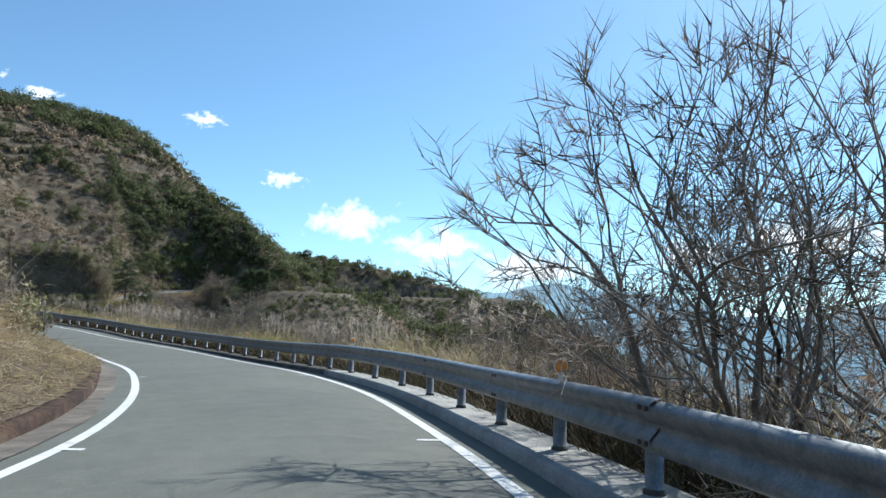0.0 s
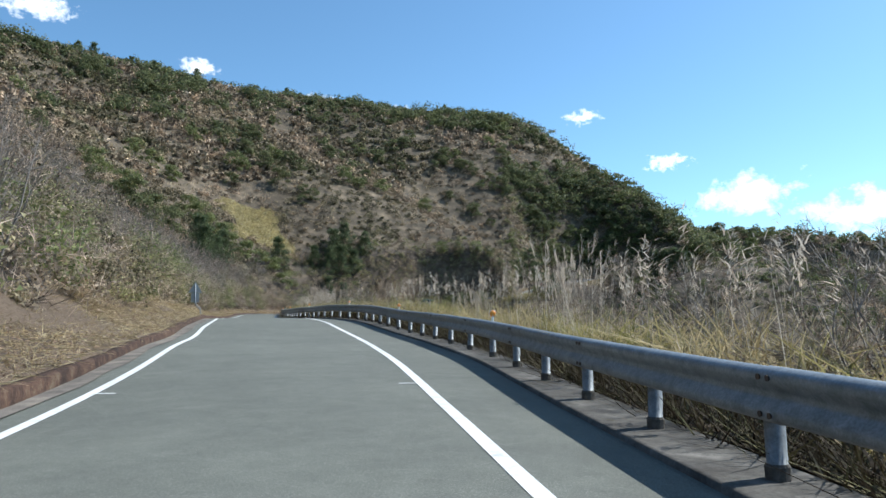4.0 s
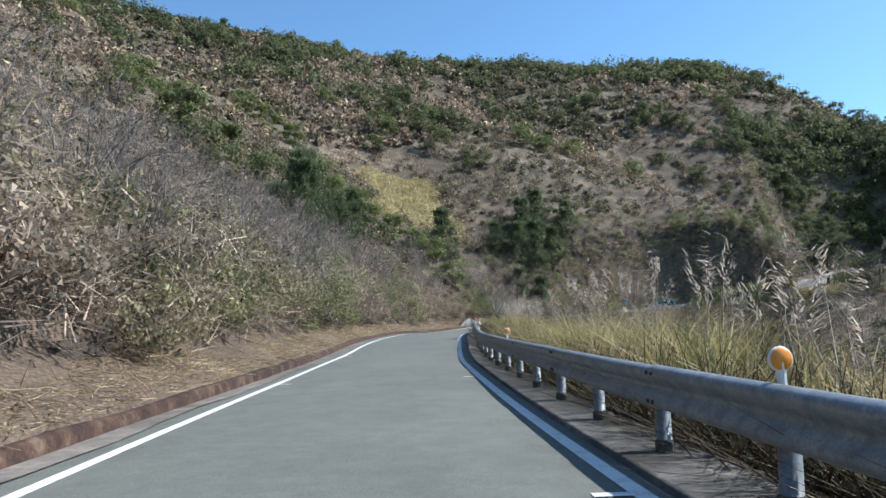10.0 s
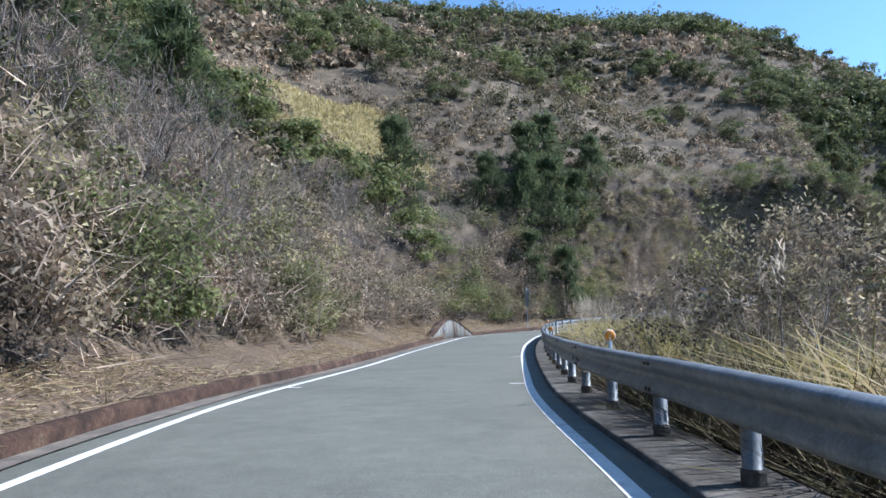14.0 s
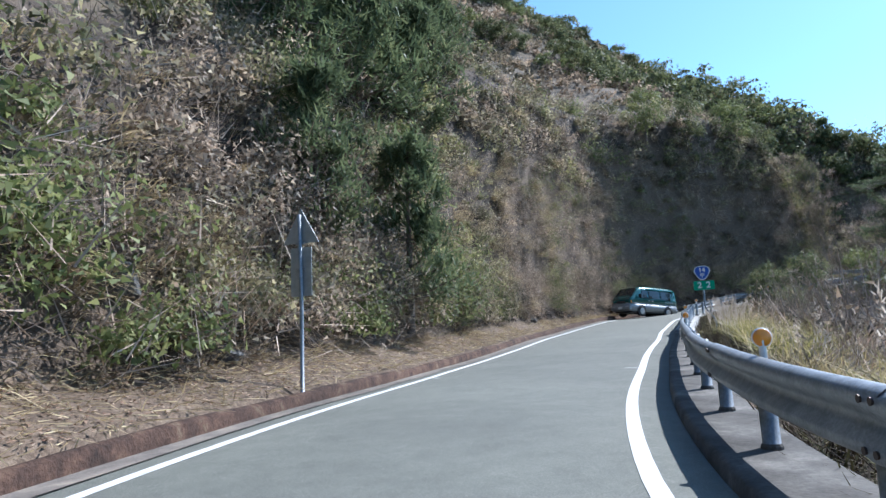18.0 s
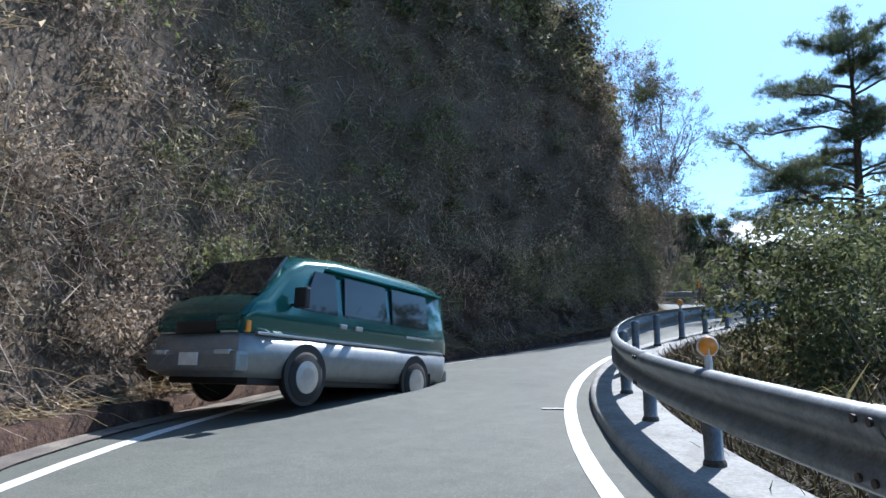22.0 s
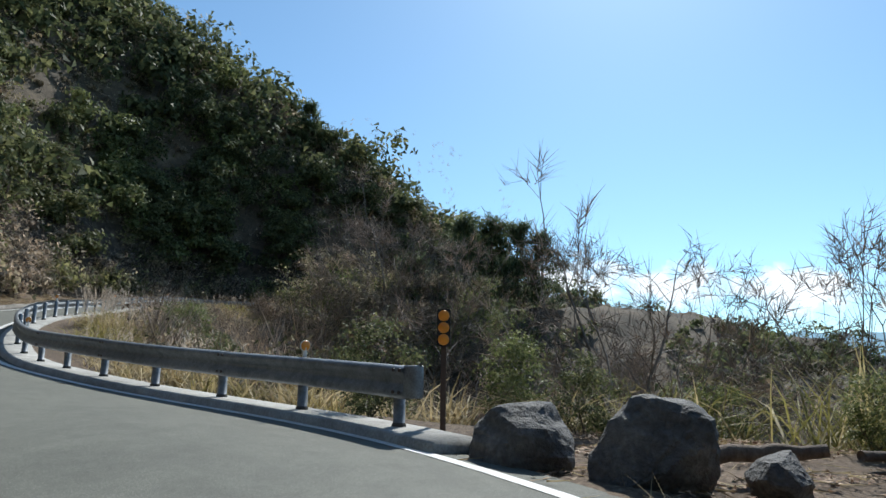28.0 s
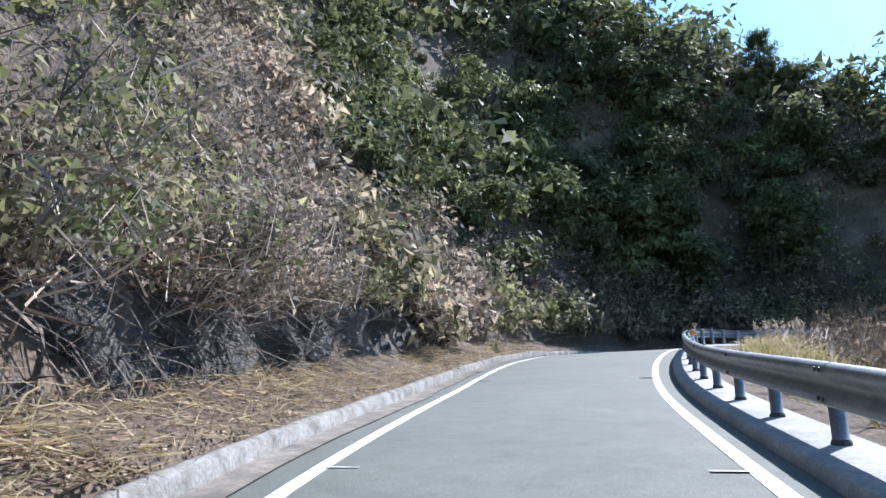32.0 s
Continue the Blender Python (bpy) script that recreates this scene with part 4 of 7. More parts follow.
# ---- trees on the hill ----
def hill_trees():
    rng = np.random.default_rng(5)
    greens = Grove([make_tree("evergreen_tree", evergreen_meshes(40 + k, 5.0, None if k != 2 else OLIVE, 0.27, 1600, 17), lab) for k, lab in
                    enumerate(("dark green broadleaf tree with a rounded crown on the slope", "dense dark evergreen tree among dry scrub", "olive green broadleaf tree on the dry slope", "low dark green bushy tree on the mountainside"))])
    n = 3600
    x, y = rng.uniform(-80, 290, n), rng.uniform(120, 425, n)
    z, d, i = ground_z(x, y)
    e = -d - LB[i]
    want = 0.03 + 0.3 * np.clip((x - 70) / 90, 0, 1) + 0.7 * (z > 86) + 0.55 * (value_noise(x, y, 15, 31) + 0.5 * value_noise(x, y, 6, 32) > 0.38)
    west = np.interp(y, [60, 120, 200, 430], [-10, -30, -70, -80])
    keep = (e > 16) & (z > RZ[i] + 3) & (x > west) & (rng.random(n) < want)
    keep &= ~((np.abs(x - 17) < 13) & (np.abs(y - 205) < 20))
    order = np.argsort(np.abs(d[keep]))
    spots = [(a, b, rng.uniform(0.75, 1.6)) for a, b in zip(x[keep][order], y[keep][order])]
    for a, b, s in spots[:150]:
        greens.put(int(rng.integers(0, 4)), a, b, stand(a, b, 0.2), s, rng.uniform(0, 360), "evergreens on the hill")
    rest = spots[150:]
    # the green row beside the yellow patch
    for a, b, s in ((2.5, 187, 0.95), (5, 185.5, 1.0), (7.5, 185, 0.85), (10, 184.5, 0.9), (12.5, 184, 0.8), (15, 183.5, 0.85), (17.5, 183, 0.75), (20, 182.5, 0.8), (22, 181, 0.7), (-12.6, 212, 1.0), (-8.5, 213, 0.9), (-4, 211, 0.7), (-1.9, 247, 0.9), (10.3, 234, 1.1), (13, 236, 0.8)):
        greens.put(2, a, b, stand(a, b, 0.2), s * 1.45, rng.uniform(0, 360), "evergreens on the hill")
    # dark clumps that stand out on the slope
    for a, b, s, m in ((16.3, 266, 1.5, 4), (45.4, 277, 1.3, 4), (74, 297, 1.4, 4), (-17.6, 282, 1.6, 5), (-38, 279, 1.5, 4), (69, 280, 1.2, 3), (92, 279, 1.3, 4), (107, 268, 1.5, 6), (118, 268, 1.5, 6), (9.8, 226, 0.9, 2), (32, 227, 1.0, 3), (115, 262, 1.4, 6), (87, 282, 1.4, 4), (120, 320, 1.4, 5), (148, 270, 1.3, 4), (112, 275, 1.4, 5)):
        for j in range(m):
            p, q = a + rng.normal(0, 3.2) * (j > 0), b + rng.normal(0, 3.2) * (j > 0)
            greens.put(int(rng.choice([0, 1, 3])), p, q, stand(p, q, 0.3), s * rng.uniform(0.75, 1.1), rng.uniform(0, 360), "evergreens on the hill")
    pines = Grove([make_tree("hill_pine", pine_meshes(70 + k, 7.0, 0.42, 9, 0.15, 10, 12, 0.5, 0.09), "young green pine on the slope above the road") for k in range(3)])
    # pines on the crest
    for a, b, s in ((-50, 316, 1.2), (-45, 318, 1.3), (-32, 322, 0.9), (-24, 325, 1.0), (-18, 326, 0.8), (-8, 330, 1.1), (30, 345, 1.0), (36, 348, 0.8), (72, 362, 1.3)):
        pines.put(int(rng.integers(0, 3)), a, b, stand(a, b, 0.3), s, rng.uniform(0, 360), "pines on the crest")
    # pines above the bend
    for a, b, s in ((33.5, 195.5, 1.1), (36.5, 198, 1.2), (40, 201, 1.0), (35, 201.5, 1.2), (38, 205, 1.2), (43.5, 206, 1.0), (33, 192, 0.8), (36.5, 194, 0.9)):
        pines.put(int(rng.integers(0, 3)), a, b, stand(a, b, 0.3), s, rng.uniform(0, 360), "pines above the bend")
    # along the dark spur and the slope below it
    for a, b, s in ((160.6, 261, 1.1), (158, 257, 0.9), (144.6, 232.7, 1.6), (138, 234.7, 1.3), (147, 231, 1.5), (149.5, 229, 1.4), (141, 236, 1.2), (135, 238, 1.0), (151, 227, 1.2)):
        pines.put(int(rng.integers(0, 3)), a, b, stand(a, b, 0.5), s, rng.uniform(0, 360), "pines on the spur")
    # a dark wood on the steep hill past the bends
    n = 900
    x, y = rng.uniform(112, 215, n), rng.uniform(225, 330, n)
    z, d, i = ground_z(x, y)
    keep = (-d - LB[i] > 4) & (CT[i] > 33.5) & (z > RZ[i] + 2)
    order = np.argsort(np.abs(d[keep]))
    spots = [(a, b, rng.uniform(1.0, 1.7)) for a, b in zip(x[keep][order], y[keep][order])][:260]
    for a, b, s in spots[:90]:
        greens.put(int(rng.integers(0, 4)), a, b, stand(a, b, 0.5), s, rng.uniform(0, 360), "evergreens on the dark hill")
    rest += spots[90:]
    # the crest's unbroken band of low dark trees
    x, y = rng.uniform(-70, 200, 2600), rng.uniform(230, 425, 2600)
    z, d, i = ground_z(x, y)
    keep = (z > 80 + 5 * value_noise(x, y, 25, 33)) & (-d > 30)
    rest += [(a, b, rng.uniform(0.7, 1.1)) for a, b in zip(x[keep], y[keep])][:420]
    for a, b, s in ((146, 264, 1.7), (149.5, 267, 1.8), (143, 263, 1.6), (152.5, 270, 1.8), (147, 269, 1.9), (140, 266, 1.7), (150, 262, 1.3)):
        greens.put(int(rng.integers(0, 4)), a, b, stand(a, b, 0.4), s, rng.uniform(0, 360), "evergreens on the dark hill")
    # woods on the spur beyond the gully
    x, y = rng.uniform(195, 300, 500), rng.uniform(95, 320, 500)
    rest += [(a, b, rng.uniform(0.9, 1.5)) for a, b in zip(x, y) if stand(a, b) > -40][:300]
    # the rounded bushes of the far slopes, together, in groves
    rest = [(a + rng.normal(0, 2.4), b + rng.normal(0, 2.4), s * rng.uniform(0.8, 1.3)) for a, b, s in rest for _ in range(2)]
    C = np.array([(a, b, stand(a, b, 0.2) + 1.1 * s) for a, b, s in rest])
    R = np.array([2.3 * s for a, b, s in rest])
    lobes = 3
    idx = np.repeat(np.arange(len(C)), lobes)
    C2 = C[idx] + rng.normal(0, 0.5, (len(idx), 3)) * R[idx][:, None] * [1, 1, 0.5]
    P, own = clump_points(C2, R[idx] * rng.uniform(0.5, 0.9, len(idx)), 40, rng, 0.85, 0.6)
    stuff("hillside_evergreens", "rounded dark evergreen trees over the far slopes", "trees", *leaves(P, rng.uniform(0.55, 1.1, len(P)), rng, 0.6, out=P - C2[own], ragged=0.6), GREEN)
    return greens, pines


GREENS, PINES = hill_trees()


# ---- plants on the cut bank ----
ALONG = np.c_[-RT[:, 1], RT[:, 0]]
STRAY = np.random.default_rng(99)

def bank_place(k, e):
    """Places on the hill-side bank, e beyond the kerb, at road samples k."""
    d = -LB[k] - 0.86 - e
    xy = CL[k, :2] + RT[k] * d[:, None] + ALONG[k] * STRAY.uniform(-0.4, 0.4, (len(k), 1))
    return np.c_[xy, RZ[k] + ZL[k] + left_height(e, k)]


def bank_plants():
    rng = np.random.default_rng(23)
    lo, hi = at_time(1.0), at_time(43)
    n = 4700
    ks = np.arange(lo, hi)
    wt = (CUT[ks].clip(0, 16) + 4.0) * np.interp(CT[ks], [1, 4, 7, 9, 12, 33, 36, 43], [0.15, 0.5, 0.85, 1, 1, 1, 0.9, 0.9]) * np.interp(CT[ks], [19, 21, 27, 28], [1, 2.2, 2.2, 1])
    k = rng.choice(ks, n, p=wt / wt.sum())
    foot = (rng.random(n) < np.interp(CT[k], [29, 30.5, 35, 36], [0.22, 0.08, 0.08, 0.2])) & (CT[k] > 8.5)
    up = np.where(foot, rng.uniform(0.7, 2.4, n), rng.random(n) * (CUT[k] + 3.5))
    e = BERM[k] * rng.uniform(0.85, 1.0, n) + np.where(up < CUT[k], up / BATTER[k], CUT[k] / BATTER[k] + (up - CUT[k]) * 1.5)
    P0 = bank_place(k, e)
    face = up < CUT[k]
    out = RT[k] * (rng.uniform(-0.2, 0.85, n) * np.where(face, 1, 0.3) + np.where(foot, 0.3, 0))[:, None]
    R = rng.uniform(0.45, 1.5, n) * np.interp(CT[k], [0, 6, 9, 33, 37, 40], [0.8, 0.9, 1, 1, 1.6, 2.1])
    out *= np.interp(CT[k], [19.5, 21, 27.6, 29], [1, 0.3, 0.3, 1])[:, None]
    R *= np.interp(CT[k], [19.5, 21, 27.6, 29], [1, 0.7, 0.7, 1])
    C = P0 + np.c_[out, 0.3 * R]
    C[:, 2] = np.maximum(C[:, 2], RZ[k] + np.interp(CT[k], [29, 30.3, 34.5, 35.5], [0.6, 1.2, 1.2, 0.6]) + np.interp(CT[k], [29, 30.3, 34.5, 35.5], [0.6, 0.9, 0.9, 0.6]) * R)
    C[:, 2] = np.where(CT[k] > 34.5, np.minimum(C[:, 2], land(C[:, 0], C[:, 1]) + 0.4 * R), C[:, 2])
    pick = value_noise(C[:, 0] + 0.6 * C[:, 2], C[:, 1] - 0.4 * C[:, 2], 4.5, 41) + 0.3 * rng.normal(size=n)
    greenish = pick > np.interp(CT[k], [19.5, 21.2, 27.6, 28.6], [0.42, 0.8, 0.8, 0.42])
    far = (up > 9) | (CT[k] > 34)
    vs, gs = [], []
    low = (up < 3.2) & ~far
    for m, per, lo_s, hi_s in ((low, 290, 0.07, 0.17), (~far & ~low, 190, 0.085, 0.22), (far, 110, 0.17, 0.46)):
        q = m & ~greenish
        P, idx = clump_points(C[q], R[q], per, rng, 0.95, 0.3)
        vs.append(leaves(P, rng.uniform(lo_s, hi_s, len(P)) * np.interp(CT[k[q]][idx], [20.5, 21.5, 27, 28, 28.5, 29, 33.5, 34], [1, 0.5, 0.5, 1, 1, 0.8, 0.8, 1]), rng, 0.5, out=P - C[q][idx], ragged=0.9))
        q = m & greenish
        P, idx = clump_points(C[q], R[q] * 1.15, per, rng, 0.95, 0.4)
        gs.append(leaves(P, rng.uniform(lo_s, hi_s, len(P)) * 1.1 * np.interp(CT[k[q]][idx], [20.5, 21.5, 27, 28], [1, 0.5, 0.5, 1]), rng, 0.5, out=P - C[q][idx], ragged=0.8))
    stuff("bank_bushes", "tangled brown and olive bushes on the cut bank", "bush", *join_arrays(vs), BANKLEAF)
    stuff("bank_evergreens", "glossy dark green shrubs on the cut bank", "bush", *join_arrays(gs), OLIVE)
    # bare twigs through it all
    idx = np.repeat(np.arange(n), 34)
    Q = C[idx] + rng.normal(0, 0.45, (len(idx), 3)) * R[idx][:, None]
    w = unit(len(idx), rng) * 0.8 + np.c_[RT[k[idx]] * np.interp(CT[k[idx]], [19.5, 21, 27.6, 29], [0.35, 0.1, 0.1, 0.35])[:, None], np.full(len(idx), 0.5)]
    stuff("bank_twigs", "bare grey-brown twigs among the bank bushes", "twigs", *spines(Q, w, rng.uniform(0.35, 1.4, len(idx)) * np.interp(CT[k[idx]], [19.5, 21, 27.6, 29], [1, 0.55, 0.55, 1]), rng.uniform(0.014, 0.032, len(idx)) * np.interp(CT[k[idx]], [19.5, 21, 27.6, 29], [1, 0.6, 0.6, 1]), rng), TWIG)
    # roots and washed-out earth at the foot
    m = 4200
    kk = np.r_[rng.integers(at_time(9.5), at_time(22), 2600), rng.integers(at_time(28.8), at_time(34), 1600)]
    P0 = bank_place(kk, BERM[kk] + rng.uniform(0.0, 1.6, m) / BATTER[kk])
    w = np.c_[RT[kk] * 0.7, np.full(m, -0.15)] + 0.55 * unit(m, rng)
    stuff("exposed_roots", "dark exposed roots and earth at the foot of the bank", "roots", *blades(P0, w, rng.uniform(0.3, 1.0, m), rng.uniform(0.02, 0.07, m), rng, 0.9, 3), BARK)
    # hanging dry grass on the lower bank
    m = 5200
    k = rng.integers(lo, hi, m)
    e = BERM[k] + (CUT[k] / BATTER[k]) * rng.uniform(-0.1, 0.9, m)
    P0 = bank_place(k, e)
    keep = value_noise(P0[:, 0], P0[:, 1], 4, 44) > np.interp(CT[k], [0, 8, 16, 17, 21, 30], [-0.3, -0.1, -0.1, -0.4, -0.2, 0.0])
    P0, k = P0[keep], k[keep]
    idx = np.repeat(np.arange(len(P0)), 9)
    w = np.c_[RT[k[idx]], np.full(len(idx), 0.8)] + 0.6 * unit(len(idx), rng)
    stuff("bank_grass", "drooping dry grass on the cut bank", "grass", *blades(P0[idx] + rng.normal(0, 0.12, (len(idx), 3)), w, rng.uniform(0.35, 0.95, len(idx)), 0.022, rng, 1.1, 3), STRAW)
    # dead growth hanging down the shaded cliff
    m = 4500
    k = rng.integers(at_time(21.8), at_time(27.4), m)
    up = CUT[k] * rng.random(m) ** 1.2
    P0 = bank_place(k, BERM[k] + up / BATTER[k] - 0.15)
    idx = np.repeat(np.arange(m), 9)
    w = np.c_[RT[k[idx]] * 0.5, np.full(len(idx), -0.35)] + 0.45 * unit(len(idx), rng)
    stuff("hanging_stalks", "grey-brown dead stalks hanging down the shaded cliff", "dead plants", *blades(P0[idx] + rng.normal(0, 0.14, (len(idx), 3)), w, rng.uniform(0.15, 0.5, len(idx)), rng.uniform(0.01, 0.022, len(idx)), rng, 0.6, 1), TWIG)
    # litter and low grass on the berm
    m = 90000
    k = rng.integers(at_time(5), at_time(36), m)
    e = BERM[k] * rng.uniform(0.06, 1.1, m)
    P0 = bank_place(k, e) + np.c_[np.zeros((m, 2)), np.full(m, 0.05)]
    stuff("fallen_leaves", "fallen brown leaves on the verge", "leaf litter", *leaves(P0 - [0, 0, 0.03], rng.uniform(0.035, 0.075, m), rng, 0.6, 0, True), LEAFLITTER)
    m = 60000
    k = np.r_[rng.integers(0, at_time(29), 50000), rng.integers(at_time(29), at_time(36), 10000)]
    e = BERM[k] * rng.uniform(-0.05, 1.1, m)
    P0 = bank_place(k, np.maximum(e, 0.02)) + [0, 0, 0.035]
    w = unit(m, rng) * [1, 1, 0.22]
    stuff("lying_straw", "broken dry straw and thin twigs strewn on the verge", "straw", *spines(P0, w, rng.uniform(0.12, 0.5, m), 0.016, rng), STRAW)
    m = 15000
    k = np.r_[rng.integers(0, hi, 8000), rng.integers(0, at_time(10), 7000)]
    e = BERM[k] * rng.uniform(0.05, 1.3, m)
    P0 = bank_place(k, e)
    keep = value_noise(P0[:, 0], P0[:, 1], 2.5, 46) > np.interp(CT[k], [0, 8, 10, 36], [-0.8, -0.6, 0.1, 0.25])
    P0 = P0[keep]
    idx = np.repeat(np.arange(len(P0)), 5)
    stuff("verge_grass", "short dry grass along the kerb", "grass", *blades(P0[idx] + rng.normal(0, 0.08, (len(idx), 3)) * [1, 1, 0], unit(len(idx), rng) * 0.8 + [0, 0, 0.7], rng.uniform(0.12, 0.42, len(idx)), 0.014, rng, 0.9, 2), STRAW)


bank_plants()


def bank_face(t0, t1, high, mat, label, seed, jut=0.35):
    """Broken rock or washed-out earth at the foot of the cut, angular and overhanging in places."""
    i0, i1 = at_time(t0), at_time(t1)
    k = np.linspace(i0, i1, int((i1 - i0) * STEP / 0.16) + 1)
    f = lambda a: np.interp(k, ALL, a)
    along = k * STEP
    rows = 13
    ends = np.clip(np.minimum(k - i0, i1 - k) * STEP / 1.5, 0, 1)
    top = high * (0.62 + 0.4 * value_noise(along, along * 0, 3.1, seed) + 0.22 * value_noise(along, along * 0, 0.9, seed + 1)) * ends + 0.1
    rings = []
    for r in range(rows):
        u = r / (rows - 1)
        h = top * u
        slant = along + 0.9 * h
        block = np.round(2.2 * value_noise(slant, h * 1.3, 0.8, seed + 2)) / 2.2
        fine_n = value_noise(slant, h, 0.33, seed + 3)
        ridge = 1 - 2 * np.abs(value_noise(slant * 1.0, h * 0.35, 0.5, seed + 4))
        out = jut * (0.55 * block + 0.35 * ridge + 0.25 * fine_n) * min(1, 3 * u + 0.25) + 0.12
        e = f(BERM) + (h / f(BATTER)) * 0.85 - out + (0.7 if r == rows - 1 else 0)
        e = np.maximum(e, 0.12)
        d = -f(LB) - 0.86 - e
        z = f(RZ) + f(ZL) + 0.12 + 0.32 * np.minimum(e, f(BERM)) + h - (0.3 if r == 0 else 0)
        rings.append(np.c_[f(CL[:, 0]) + f(RT[:, 0]) * d, f(CL[:, 1]) + f(RT[:, 1]) * d, z])
    v, q = loft(np.stack(rings, 1), False)
    tagged(new("bank_face", np_mesh("bank_face", v, q, mat)), label, "rock face", kind="structure")


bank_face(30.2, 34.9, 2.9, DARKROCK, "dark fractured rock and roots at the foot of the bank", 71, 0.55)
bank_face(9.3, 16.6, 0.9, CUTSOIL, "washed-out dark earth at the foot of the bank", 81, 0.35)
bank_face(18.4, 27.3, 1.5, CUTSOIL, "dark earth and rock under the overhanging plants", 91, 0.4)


def bank_tussocks():
    """Long dry grass hanging from the bank in cascades."""
    rng = np.random.default_rng(67)
    spots = []
    for t, e0, up, m, st in ((31.15, 2.5, 3.6, 60, 0.25), (31.3, 3.4, 2.2, 40, 0.25), (20.4, 2.7, 2.5, 26, 0.2), (21.2, 2.5, 2.4, 26, 0.25), (19.3, 2.2, 2.0, 30, 0.35), (18.6, 2.4, 1.6, 24, 0.4), (7.5, 2.2, 1.2, 26, 0.5), (8.6, 2.3, 1.5, 20, 0.3), (22.2, 1.6, 2.5, 16, 0.3)):
        for _ in range(m):
            k = np.array([at_time(t + rng.normal(0, st))])
            base = bank_place(k, np.array([e0 + rng.normal(0, 0.45)]))[0]
            spots.append((*base[:2], base[2] + rng.uniform(-0.6, 1.6), k[0]))
    q = np.array(spots)
    k = q[:, 3].astype(int)
    idx = np.repeat(np.arange(len(q)), 60)
    w = np.c_[RT[k[idx]] * 1.0, np.full(len(idx), 0.75)] + 0.65 * unit(len(idx), rng)
    stuff("bank_tussocks", "cascades of long pale dry grass hanging from the bank", "grass", *blades(q[idx, :3] + rng.normal(0, 0.16, (len(idx), 3)), w, rng.uniform(0.3, 0.78, len(idx)), rng.uniform(0.016, 0.034, len(idx)), rng, 1.3, 3), STRAW)


bank_tussocks()


def brow_bushes():
    rng = np.random.default_rng(61)
    bush = Grove([make_tree("bare_bush", bare_tree_meshes(400 + k, 4.0, stems=6, depth=3), lab, "bush") for k, lab in
                  enumerate(("leafless grey-brown bush with dense thin twigs", "tangled bare bush arching over the bank", "tall bare bush on the brow of the bank"))])
    for n in range(160):
        t = rng.uniform(5.5, 20.5) if n < 120 else rng.uniform(11, 16.5)
        k = np.array([at_time(t)])
        e = BERM[k] + CUT[k] / BATTER[k] + rng.uniform(-0.7, 6.5) * np.interp(t, [5, 9], [0.5, 1])
        q = bank_place(k, e)[0]
        bush.put(int(rng.integers(0, 3)), q[0], q[1], q[2] - 0.2, rng.uniform(0.6, 1.15) * (1 if n < 120 else 1.15), rng.uniform(0, 360), "bare bushes on the bank")
    for t, e, s in ((14.7, 7.0, 1.15), (15.2, 9.0, 1.3), (15.7, 7.5, 1.0), (16.6, 9.5, 1.1), (19.6, 6.5, 0.9), (18.7, 8.0, 1.2)):
        q = bank_place(np.array([at_time(t)]), np.array([e]))[0]
        PINES.put(int(rng.integers(0, 3)), q[0], q[1], q[2] - 0.3, s, rng.uniform(0, 360), "pines above the bank")


brow_bushes()


# ---- reeds and thickets on the valley side ----
def valley_place(k, e):
    d = LP[k] + 0.34 + e
    xy = CL[k, :2] + RT[k] * d[:, None] + ALONG[k] * STRAY.uniform(-0.4, 0.4, (len(k), 1))
    return np.c_[xy, RZ[k] + right_height(e, k)]


